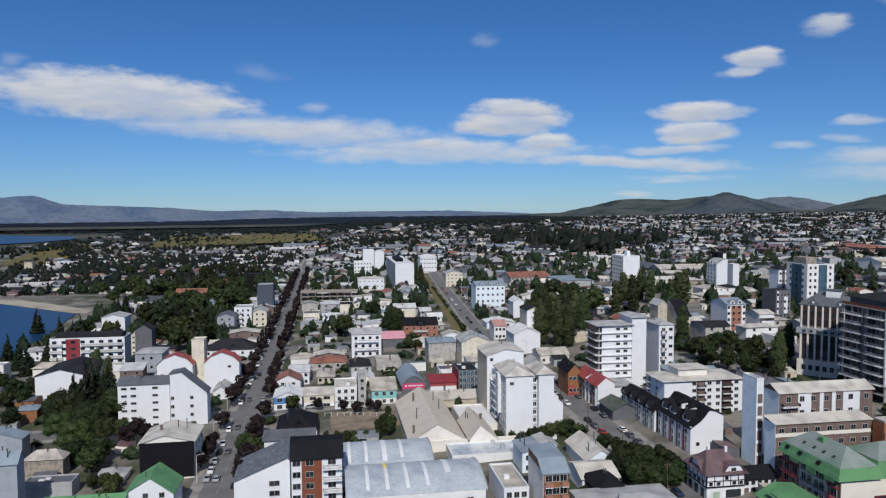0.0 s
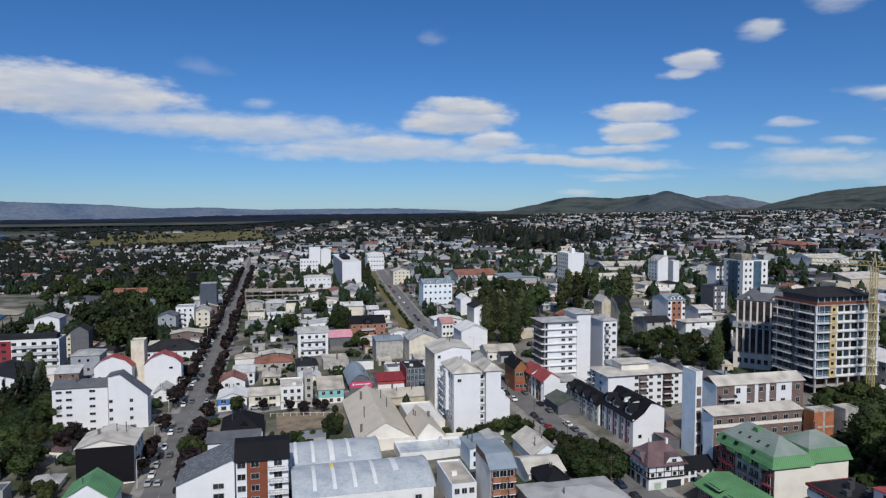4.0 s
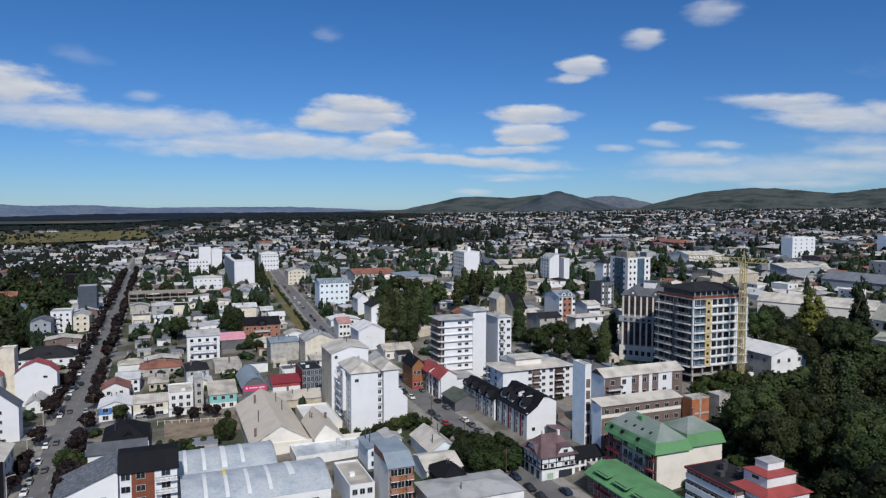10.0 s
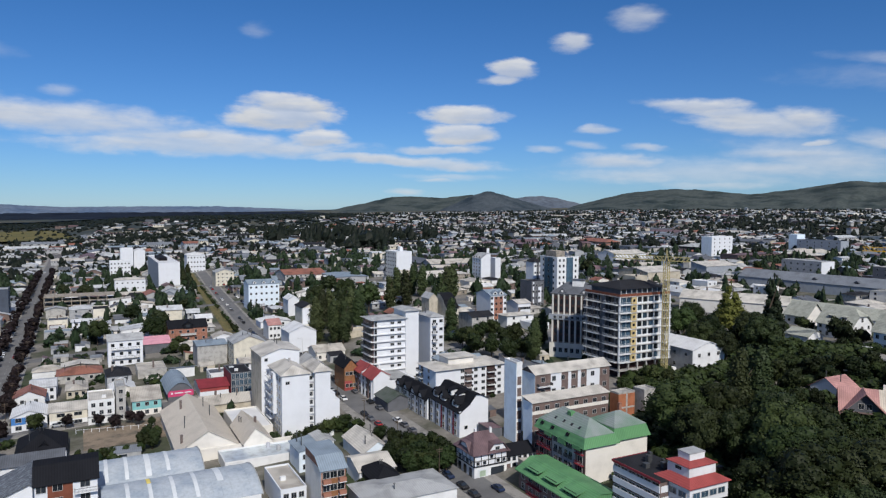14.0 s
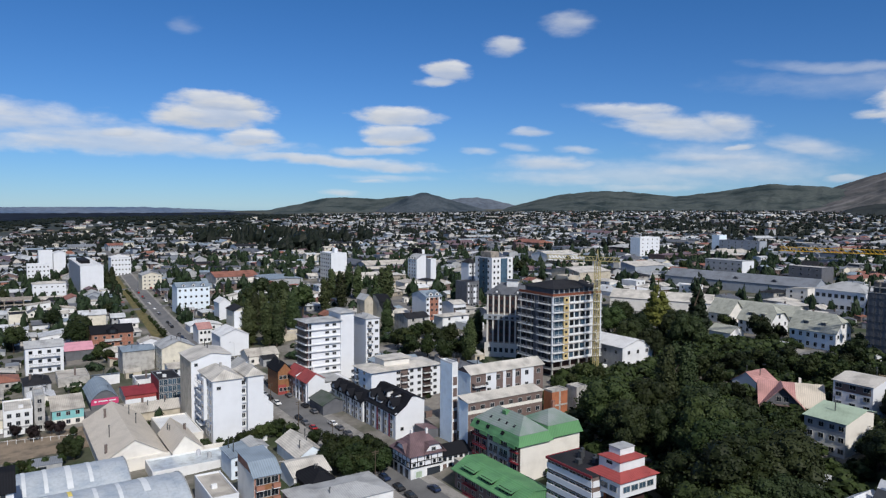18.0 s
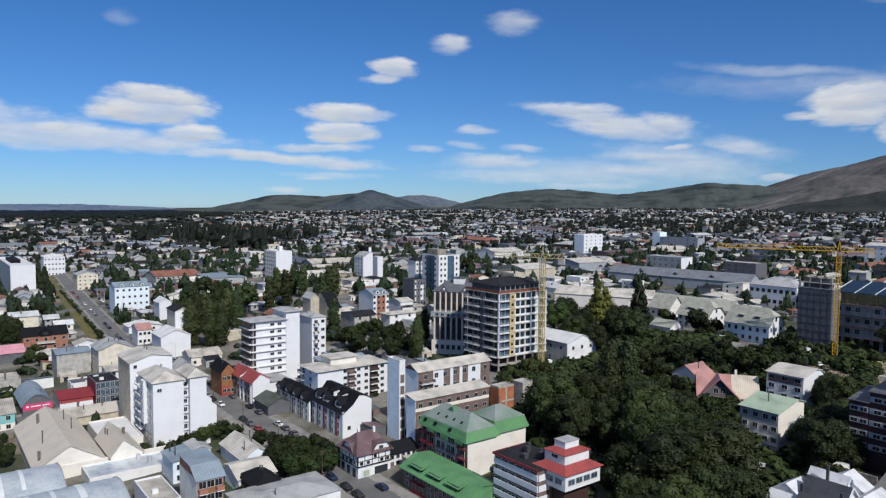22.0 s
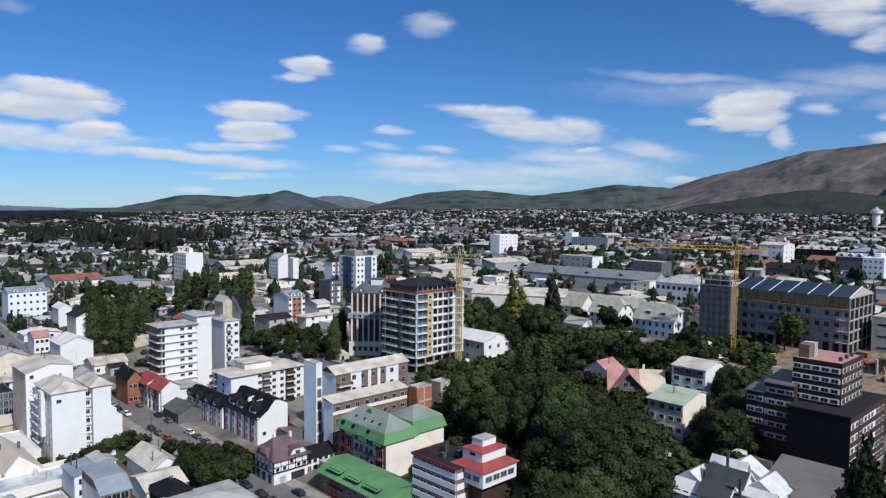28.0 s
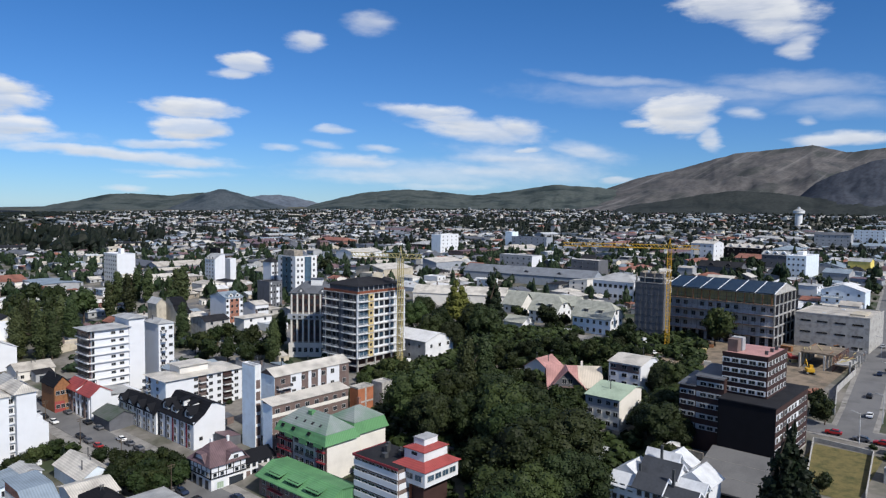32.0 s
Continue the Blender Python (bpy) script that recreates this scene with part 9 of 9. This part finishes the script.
# ---------------------------------------------------------------- the far town as one sheet of small houses, and far woods
FW = ("white2", "grey", "offwhite", "cream", "grey", "concrete", "beige", "brown", "brown", "greyblue", "grey", "darkgrey")
FR = ("r_grey", "r_slate", "r_tan", "r_slate", "r_grey", "r_slate", "r_silver", "r_blue", "r_dark", "r_grey", "r_beige", "r_blue", "r_brick", "r_tan", "r_plum", "r_steel", "r_steel", "r_dark")
far_mats = [M[k] for k in FW + FR] + [M["glass"]]
NW = len(FW)
fv, ff, fm = [], [], []


def far_house(x, y, big=1.0, hall=False):
    w, d = HR.choice((HR.uniform(8, 13), HR.uniform(11, 22))) * big, HR.uniform(8, 14) * big
    h = HR.choice((2.3, 2.4, 2.5, 2.6, 2.8, 3.0, 4.6, 5.4)) * (1.0 if HR.random() < .975 else 2.0)
    if hall:
        w, d, h = HR.uniform(28, 70), HR.uniform(16, 30), HR.uniform(4, 7)
    a = radians(GRID + HR.choice((0, 0, 90)) + HR.uniform(-4, 4))
    z = ground_z(x, y)
    rise = HR.choice((.15, .9, 1.3, 1.8, 2.4)) * (1 if d < 13 else 1.4)
    inset = HR.choice((0, 0, 0, .55)) * d
    c, s = math.cos(a), math.sin(a)
    k = len(fv)

    def put(px, py, pz):
        fv.append((x + (px * c - py * s) / 2, y + (px * s + py * c) / 2, z + pz))

    for p in ((-w, -d, -2), (w, -d, -2), (w, d, -2), (-w, d, -2), (-w, -d, h), (w, -d, h), (w, d, h), (-w, d, h), (-w + inset, 0, h + rise), (w - inset, 0, h + rise)):
        put(*p)
    o = 1.0
    for p in ((-w - o, -d - o, h - .1), (w + o, -d - o, h - .1), (w + o - inset, 0, h + rise + .2), (-w - o + inset, 0, h + rise + .2), (w + o, d + o, h - .1), (-w - o, d + o, h - .1)):
        put(*p)
    mw, mr = HR.randrange(NW), NW + HR.randrange(len(FR))
    for f in ((0, 1, 5, 4), (1, 2, 6, 9, 5), (2, 3, 7, 6), (3, 0, 4, 8, 7)):
        ff.append(tuple(k + i for i in f))
        fm.append(mw)
    for f in ((10, 11, 12, 13), (13, 12, 14, 15)) + (((11, 14, 12), (10, 13, 15)) if inset else ()):
        ff.append(tuple(k + i for i in f))
        fm.append(mr)
    # lean-to or garage beside it
    if HR.random() < .5 and not hall:
        j = len(fv)
        e, g = HR.choice((-1, 1)), w * HR.uniform(.4, .8)
        x0, x1 = (w * e, (w + g) * e)
        for p in ((x0, -d * .8, -1), (x1, -d * .8, -1), (x1, d * .5, -1), (x0, d * .5, -1), (x0, -d * .8, 2.5), (x1, -d * .8, 2.3), (x1, d * .5, 2.3), (x0, d * .5, 2.5)):
            put(*p)
        for f in ((0, 1, 5, 4), (1, 2, 6, 5), (2, 3, 7, 6)):
            ff.append(tuple(j + i for i in f))
            fm.append(mw)
        ff.append((j + 4, j + 5, j + 6, j + 7))
        fm.append(NW + HR.randrange(len(FR)))
    # windows and doors on the side towards the lake road
    a, b, t = Vector(fv[k]), Vector(fv[k + 1]), Vector(fv[k + 4]).z
    out = Vector(((b - a).y, -(b - a).x, 0)).normalized() * .06
    n = HR.choice((2, 3, 3, 4)) * (3 if hall else 1)
    for i in range(n):
        p = a.lerp(b, (i + .3) / n) + out
        q = a.lerp(b, (i + .62) / n) + out
        j = len(fv)
        z0 = t - 2.0
        fv.extend([(p.x, p.y, z0), (q.x, q.y, z0), (q.x, q.y, z0 + 1.3), (p.x, p.y, z0 + 1.3)])
        ff.append((j, j + 1, j + 2, j + 3))
        fm.append(len(far_mats) - 1)


def polar(a, r):
    return r * math.sin(radians(a)), r * math.cos(radians(a))


# ---------------------------------------------------------------- back yards: sheds, lean-tos and shrubs
def yard_shed(x, y):
    w, d, h = HR.uniform(3, 8), HR.uniform(3, 6), HR.uniform(2.1, 2.9)
    a = radians(GRID + HR.choice((0, 0, 90)) + HR.uniform(-3, 3))
    c, s, z, k = math.cos(a), math.sin(a), ground_z(x, y), len(yv)
    up = HR.uniform(.2, 1.1)
    o = .25
    for px, py, pz in ((-w, -d, -2), (w, -d, -2), (w, d, -2), (-w, d, -2), (-w, -d, h), (w, -d, h), (w, d, h + up), (-w, d, h + up), (-w - o, -d - o, h), (w + o, -d - o, h), (w + o, d + o, h + up + .1),
                       (-w - o, d + o, h + up + .1), (-w * .6, -d - .05, 0), (-w * .05, -d - .05, 0), (-w * .05, -d - .05, 2), (-w * .6, -d - .05, 2)):
        yv.append((x + (px * c - py * s) / 2, y + (px * s + py * c) / 2, z + pz))
    mw, mr = HR.randrange(NW), NW + HR.randrange(len(FR))
    for f, m in (((0, 1, 5, 4), mw), ((1, 2, 6, 5), mw), ((2, 3, 7, 6), mw), ((3, 0, 4, 7), mw), ((8, 9, 10, 11), mr), ((12, 13, 14, 15), len(far_mats) - 1)):
        yf.append(tuple(k + i for i in f))
        ym.append(m)


yv, yf, ym = [], [], []
bush_v, bush_f = [], []
LEAFY = []
DETAIL[0] = .99
for k in range(3):
    me = leaf_cloud("shrub_form", [(0, 0, .5, .55, .5, .5), (.35, .2, .35, .35, .35, .35), (-.3, -.2, .4, .38, .36, .4)], 54, .17, M["leaf"])
    LEAFY.append(([v.co.copy() for v in me.vertices], [tuple(q.vertices) for q in me.polygons]))
    bpy.data.meshes.remove(me)
DETAIL[0] = 1.0
plots = np.array(FOOT)


def open_ground(x, y, r):
    dx, dy = x - plots[:, 0], y - plots[:, 1]
    c, s = np.cos(plots[:, 2]), np.sin(plots[:, 2])
    return not np.any((np.abs(dx * c + dy * s) < plots[:, 3] + r) & (np.abs(dy * c - dx * s) < plots[:, 4] + r))


yards = []
for _ in range(6500):
    a, r = HR.uniform(-36, 74), math.sqrt(HR.uniform(165 ** 2, 720 ** 2))
    x, y = r * math.sin(radians(a)), r * math.cos(radians(a))
    u, v = -x * VY + y * VX, x * VX + y * VY
    if in_water(u, v) or any(p < u < q and m < v < n for p, q, m, n in BARE) or not open_ground(x, y, .7) or any(math.hypot(x - p, y - q) < k * .7 for p, q, k in CLEAR):
        continue
    if not grove(x, y) and HR.random() < .5 and open_ground(x, y, 3.4) and all((x - p) ** 2 + (y - q) ** 2 > 42 for p, q in yards) and len(yards) < 560:
        yards.append((x, y))
        yard_shed(x, y)
        continue
    if len(bush_f) > 110000:
        continue
    vs, fs = LEAFY[HR.randrange(3)]
    h = HR.uniform(1.2, 3.4) * (1.35 if grove(x, y) else 1)
    t, k, z = HR.uniform(0, 6.28), len(bush_v), ground_z(x, y) - .15
    c, s = math.cos(t) * h, math.sin(t) * h
    bush_v += [(x + p.x * c - p.y * s, y + p.x * s + p.y * c, z + p.z * h) for p in vs]
    bush_f += [tuple(k + i for i in f) for f in fs]
for _ in range(1500):
    a, r = HR.uniform(33, 60), math.sqrt(HR.uniform(150 ** 2, 345 ** 2))
    x, y = polar(a, r)
    if not open_ground(x, y, 1.2) or any(math.hypot(x - p, y - q) < k * .8 for p, q, k in CLEAR):
        continue
    vs, fs = LEAFY[HR.randrange(3)]
    h = HR.uniform(2.0, 4.6)
    t, k, z = HR.uniform(0, 6.28), len(bush_v), ground_z(x, y) - .2
    c, q = math.cos(t) * h * 1.2, math.sin(t) * h * 1.2
    bush_v += [(x + p.x * c - p.y * q, y + p.x * q + p.y * c, z + p.z * h) for p in vs]
    bush_f += [tuple(k + i for i in f) for f in fs]
me = bpy.data.meshes.new("back_yard_sheds")
me.from_pydata(yv, [], yf)
for m in far_mats:
    me.materials.append(m)
me.polygons.foreach_set("material_index", ym)
tagged(new("back_yard_sheds", me), "sheds and lean-tos with mixed sheet roofs crowded in back yards", "sheds", kind="stuff")
me = bpy.data.meshes.new("shrubs")
me.from_pydata(bush_v, [], bush_f)
me.materials.append(M["leaf_dark"])
tagged(new("shrubs", me), "rough green shrubs and hedges between houses", "shrubs", kind="stuff")

tv, tf = [], []


gv, gf = [], []


def far_tree(x, y, h, wide, pointed):
    z = ground_z(x, y)
    if x * x + y * y < 850 ** 2:          # leafy forms for the nearer gardens
        vs, fs = LEAFY[HR.randrange(3)]
        if x * x + y * y < 420 ** 2:
            h = min(h, 5.0) * .8
        t, k = HR.uniform(0, 6.28), len(gv)
        c, s = math.cos(t) * wide * 1.6, math.sin(t) * wide * 1.6
        gv.extend([(x + (p.x * c - p.y * s) * (1.25 - p.z * .55), y + (p.x * s + p.y * c) * (1.25 - p.z * .55), z + p.z * h) for p in vs])
        gf.extend([tuple(k + i for i in f) for f in fs])
        return
    k = len(tv)
    rows, cols = (5, 7) if x * x + y * y < 1.2e6 else (3, 6)
    turn = HR.uniform(0, 6)
    pointed = pointed and HR.random() < .45
    h *= HR.uniform(.7, 1.25) if pointed else HR.uniform(.6, 1.0)
    wide *= 1.35 if pointed else 1.1
    for i in range(rows + 1):
        f = i / rows
        rad = (1 - f) ** .8 if pointed else math.sin(math.pi * (f * .86 + .12))
        for j in range(cols):
            q = wide * rad * HR.uniform(.62, 1.25)
            t = turn + 6.283 * j / cols
            tv.append((x + math.cos(t) * q, y + math.sin(t) * q, z + h * (f * .95 + .03) + HR.uniform(-.06, .06) * h))
    for i in range(rows):
        for j in range(cols):
            tf.append((k + i * cols + j, k + i * cols + (j + 1) % cols, k + (i + 1) * cols + (j + 1) % cols, k + (i + 1) * cols + j))
    tf.append(tuple(k + rows * cols + j for j in range(cols)))


def clump(a0, a1, r0, r1, n, h0, h1, conifers):
    """A dark wood between two headings and two distances."""
    hearts = [(HR.uniform(a0, a1), HR.uniform(r0, r1)) for _ in range(7)]
    for _ in range(n):
        ca, cr = HR.choice(hearts)
        x, y = polar(HR.gauss(ca, (a1 - a0) * .09), HR.gauss(cr, (r1 - r0) * .14))
        h = HR.uniform(h0, h1) * HR.choice((.5, .8, 1))
        p = HR.random() < conifers
        if is_free(x, y, 2):
            far_tree(x, y, h, h * (HR.uniform(.16, .24) if p else HR.uniform(.28, .42)), p)


WOODS = [(4.6, 9.2, 1120, 1320, 110, 20, 32, .8), (8.6, 14.6, 960, 1230, 210, 20, 34, .7), (14.6, 17.6, 1040, 1160, 40, 15, 30, .7), (18, 26, 1150, 1500, 70, 9, 15, .5), (-31.8, -27, 1450, 1950, 150, 10, 18, .3),
         (-25.5, -17, 1900, 2350, 170, 9, 16, .3), (-28, -23, 950, 1350, 60, 8, 14, .5), (-21, -14, 1050, 1500, 70, 7, 13, .4), (24, 27, 900, 1010, 26, 9, 14, .3),
         (33, 38, 900, 1050, 34, 8, 14, .3), (55, 58, 800, 900, 24, 9, 14, .4), (62, 70, 700, 850, 30, 8, 13, .4), (40, 48, 1500, 1800, 70, 8, 14, .4), (2, 8, 1500, 1800, 70, 8, 13, .4)]
for w in WOODS:
    clump(*w)


def in_woods(x, y):
    a, r = math.degrees(math.atan2(x, y)), math.hypot(x, y)
    return any(w[0] < a < w[1] and w[2] < r < w[3] and w[4] > 80 for w in WOODS)


def dry_field(u, v):
    return (1730 < u < 2420 and -440 < v < 10) or (1230 < u < 2050 and abs(v + 520 + (u - 1250) * .19) < 50)


for x, y, u, v, green in far_spots:
    wooded = v < -60 and u > 330
    if dry_field(u, v) or (in_woods(x, y) and HR.random() < .6):
        continue
    if green:
        for _ in range(2 if wooded else 1):
            far_tree(x + HR.uniform(-5, 5), y + HR.uniform(-5, 5), HR.uniform(5, 13) * (1.15 if wooded else 1), HR.uniform(1.8, 4.2) * (1.2 if wooded else 1), HR.random() < .3)
    else:
        far_house(x, y, hall=HR.random() < .04)
        for _ in range(HR.choice((0, 0, 1, 1, 2))):
            far_tree(x + HR.uniform(-9, 9), y + HR.uniform(-9, 9), HR.uniform(4, 10), HR.uniform(1.6, 3.6), HR.random() < .15)
# beyond the street grid: rows of houses along the cross streets
for _ in range(21000):
    a = HR.uniform(-35, 74)
    r = math.sqrt(HR.uniform(1100 ** 2, 3300 ** 2))
    x, y = polar(a, r)
    u, v = -x * VY + y * VX, x * VX + y * VY
    row = round(u / 34)
    u = row * 34 + HR.choice((-7, 7)) + HR.uniform(-2, 2)
    x, y = uv(u, v)
    if in_water(u, v) or (in_woods(x, y) and HR.random() < .6):
        continue
    if dry_field(u, v):
        if HR.random() < .22:
            far_tree(x, y, HR.uniform(5, 10), HR.uniform(3, 6), False)
        continue
    dens = noise.noise(Vector((x * .0035, y * .0035, 4))) + .4 * noise.noise(Vector((x * .012, y * .012, 9)))
    plain = a < 11 and r > 1850          # fields and then dark woods
    if plain:
        if HR.random() < (.9 if r > 2700 else .16):
            far_tree(x, y, HR.uniform(6, 12), HR.uniform(5, 12), False)
        elif HR.random() < .05:
            far_house(x, y, 1.3)
    elif dens > -.08:
        if HR.random() < .46:
            far_house(x, y, 1.0, HR.random() < .022)
        elif HR.random() < .95:
            far_tree(x, y, HR.uniform(6, 12), HR.uniform(2.5, 5), HR.random() < .25)
    elif HR.random() < .7:
        far_tree(x, y, HR.uniform(6, 13), HR.uniform(3, 6), HR.random() < .3)
    elif HR.random() < .5:
        far_house(x, y, .9)
me = bpy.data.meshes.new("far_town")
me.from_pydata(fv, [], ff)
for m in far_mats:
    me.materials.append(m)
me.polygons.foreach_set("material_index", fm)
tagged(new("far_town", me), "spread of small pale houses with mixed roofs reaching to the hills", "houses", kind="stuff")
me = bpy.data.meshes.new("garden_trees")
me.from_pydata(gv, [], gf)
me.materials.append(M["leaf_conifer"])
tagged(new("garden_trees", me), "small dark garden trees between town houses", "trees", kind="stuff")
me = bpy.data.meshes.new("far_trees")
me.from_pydata(tv, [], tf)
me.materials.append(M["leaf_far"])
tagged(new("far_trees", me), "dark trees scattered between distant houses", "trees", kind="stuff")

# ---------------------------------------------------------------- cars
CARPAINT = [mat("car_" + n, c, rough=.25, spec=.5, var=.02, bump=0) for n, c in (("white", (.75, .75, .75)), ("silver", (.35, .36, .38)), ("black", (.02, .02, .022)),
                                                                        ("red", (.35, .02, .02)), ("blue", (.018, .032, .075)), ("grey", (.12, .12, .13)))]
CARWORD = ["white", "silver", "black", "red", "dark blue", "grey"]


def car_model(k, far=False):
    root = thing("car", pose(0, -60, ground_z(0, -60)), "%s parked car at the kerb" % CARWORD[k], "car", "parked cars")
    body = Shape().prism([(-2.1, .35), (2.1, .35), (2.15, .75), (1.3, .95), (-1.9, .98), (-2.15, .8)], -.85, .85, "y")
    part("body", body, CARPAINT[k], root)
    cab = Shape().add([(-1.7, -.8, .96), (1.0, -.8, .93), (1.0, .8, .93), (-1.7, .8, .96), (-1.25, -.62, 1.42), (.35, -.62, 1.42), (.35, .62, 1.42), (-1.25, .62, 1.42)],
                      [(0, 1, 5, 4), (1, 2, 6, 5), (2, 3, 7, 6), (3, 0, 4, 7)])
    part("glazing", cab, M["glass"], root)
    part("car_roof", Shape().add([(-1.28, -.64, 1.40), (.38, -.64, 1.40), (.38, .64, 1.40), (-1.28, .64, 1.40), (-1.1, -.5, 1.48), (.2, -.5, 1.48), (.2, .5, 1.48), (-1.1, .5, 1.48)],
                                 [(0, 1, 5, 4), (1, 2, 6, 5), (2, 3, 7, 6), (3, 0, 4, 7), (4, 5, 6, 7)]), CARPAINT[k], root)
    if far:
        s = Shape()
        for sx in (-1.35, 1.3):
            s.tube((sx, -.86, .33), (sx, .86, .33), .33, .33, 8)
        part("wheels", s, M["tyre"], root)
        return root
    for sx in (-1.35, 1.3):
        for sy in (-.78, .78):
            part("wheel", Shape().tube((sx, sy - .1, .33), (sx, sy + .1, .33), .33, .33, 10), M["tyre"], root)
    return root


def long_vehicle(x, y, turn, kind):
    """A caravan on its own wheels, or a small box lorry."""
    caravan = kind == "caravan"
    root = thing(kind, pose(x, y, ground_z(x, y) + .17, 0, 0, turn), "white caravan parked in front of the school" if caravan else "white box lorry parked on the drive", kind)
    pts = [(-2.9, .5), (2.7, .5), (3.1, 1.2), (2.6, 2.5), (-2.7, 2.6), (-3.1, 1.4)] if caravan else [(-3.2, .8), (1.3, .8), (1.3, 3.0), (-3.2, 3.0)]
    part("body", Shape().prism(pts, -1.1, 1.1, "y"), CARPAINT[0], root)
    if not caravan:
        cab = part("cab", Shape().prism([(1.4, .5), (3.2, .5), (3.2, 1.4), (2.7, 2.3), (1.4, 2.3)], -1.0, 1.0, "y"), CARPAINT[0], root)
        part("windscreen", Shape().slab((3.22, -.9, 1.45), (3.22, .9, 1.45), (2.76, .9, 2.25), (2.76, -.9, 2.25), .03), M["glass"], cab)
    for sy in (-1.13, 1.1):
        for p in ((-1.6, .9) if caravan else (1.9,)):
            part("pane", Shape().box(p, sy, 1.45, p + .9, sy + .03, 2.1), M["glass"], root)
        for p in ((0.0,) if caravan else (-2.0, 2.3)):
            part("wheel", Shape().tube((p, sy - .1, .38), (p, sy + .1, .38), .38, .38, 10), M["tyre"], root)


long_vehicle(256.4, 219.0, 100, "caravan")
long_vehicle(265.9, 182.8, 60, "lorry")
MODELS = [car_model(k, far) for far in (False, True) for k in range(6)]
used = set()
CR = random.Random(9)


def park(u, v, turn):
    k = CR.choice((0, 0, 0, 1, 1, 1, 2, 2, 2, 2, 5, 5, 5, 5, 4, 3))
    x, y = uv(u, v)
    m = pose(x, y, ground_z(x, y) + .17, 0, 0, GRID + turn)
    k += 6 * (math.hypot(x, y) > 240)
    if k not in used:
        used.add(k)
        MODELS[k].matrix_basis = m
        return
    copy_thing(MODELS[k], m)


for side in (-1, 1):
    u = 170.0
    while u < 520:
        if CR.random() < .62 and abs(u - 281) > 8 and abs(u - 405) > 8:
            park(u, -32 + side * 4.4, 90 if side > 0 else -90)
        u += CR.uniform(5.6, 9)
    u = 150.0
    while u < 330:
        if CR.random() < .6:
            park(u, 91 + side * 3.5, 90 * side)
        u += CR.uniform(5.6, 9)
for u in (212, 236, 300, 262, 345, 420):
    park(u, -32 + CR.choice((-1.6, 1.6)), 90)
for v in (-8, 18, 42, 60):
    park(277.5, v, 0)
for u in range(330, 640, 9):
    if CR.random() < .7:
        park(u, 84 + (u - 300) * .062 + 8.5, 86)
    if CR.random() < .4:
        park(u, 84 + (u - 300) * .062 - 3, 86)
for u, v, t in ((45, 218.5, 95), (38, 217.5, 92), (33, 217.5, 90), (26, 217.5, 90), (40, 240, 5), (44, 262, 5), (47, 297, 5), (30, 226, -90), (12, 219, 90), (55, 352, 5), (129, 279.6, 60), (125, 276, 50), (121, 272, 50), (108.3, 258, 5)):
    park(u, v, t)
for u, v in [(178.0, 289.9), (171.8, 289.7), (153.4, 290.0), (145.9, 283.8), (149.8, 314.8), (139.8, 298.0), (131.9, 288.1)]:      # by the school
    park(u, v, CR.choice((0, 8, 90)))
for i in range(7):
    park(336 + i * 5.2, -112 + i * .6, 8)
for k in range(12):
    if k not in used:
        x, y = uv(300 + 7 * k, -27.6)
        MODELS[k].matrix_basis = pose(x, y, ground_z(x, y) + .17, 0, 0, GRID + 90)

# ---------------------------------------------------------------- tower cranes


def crane(x, y, height, jib, turn, material, label, counter=12):
    root = thing("tower_crane", pose(x, y, ground_z(x, y), 0, 0, turn), label, "crane")
    s = Shape()
    b = .85
    for sx in (-b, b):
        for sy in (-b, b):
            s.box(sx - .11, sy - .11, 0, sx + .11, sy + .11, height)
    z = 0.0
    while z < height - 1.5:
        for (ax, ay), (bx, by) in (((-b, -b), (b, -b)), ((b, -b), (b, b)), ((b, b), (-b, b)), ((-b, b), (-b, -b))):
            s.tube((ax, ay, z), (bx, by, z + 1.5), .06, n=4)
            s.tube((ax, ay, z), (bx, by, z), .05, n=4)
        z += 1.5
    part("mast", s, M[material], root)

    def beam(a, c):
        j = Shape()
        n = int(abs(c - a) / 1.5)
        for yy, zz in ((-.7, 0), (.7, 0), (0, 1.5)):
            j.tube((a, yy, height + zz), (c, yy, height + zz), .17, n=4)
        for i in range(n):
            p, q = a + (c - a) * i / n, a + (c - a) * (i + 1) / n
            j.tube((p, -.7, height), (q, 0, height + 1.5), .09, n=4).tube((p, .7, height), (q, 0, height + 1.5), .09, n=4)
            j.tube((p, -.7, height), (q, .7, height), .09, n=4)
        return j

    part("jib", beam(1, jib), M[material], root)
    part("counter_jib", beam(-1, -counter), M[material], root)
    part("counterweight", Shape().box(-counter, -.8, height - 2.2, -counter + 2.2, .8, height), M["concrete"], root)
    part("cab", Shape().box(.9, -1.7, height - 2.2, 2.4, -.7, height - .2), M["white2"], root)
    part("apex", Shape().tube((-.6, 0, height), (0, 0, height + 4.5), .18, .1, 5).tube((.6, 0, height), (0, 0, height + 4.5), .18, .1, 5), M[material], root)
    part("tie", Shape().tube((0, 0, height + 4.4), (jib * .7, 0, height + 1.1), .05, n=4).tube((0, 0, height + 4.4), (-counter * .9, 0, height + .5), .05, n=4), M["metal"], root)
    part("hook_rope", Shape().tube((jib * .55, 0, height), (jib * .55, 0, height - 6), .05, n=4).box(jib * .55 - .3, -.2, height - 6.8, jib * .55 + .3, .2, height - 6), M["metal"], root)
    return root


crane(269.2, 172.5, 43.1, 46, 123, "craneyellow", "tall yellow lattice tower crane on a building site")
crane(161.5, 222.6, 43.8, 22, 120, "paleyellow", "pale yellow tower crane beside an unfinished tower", 9)
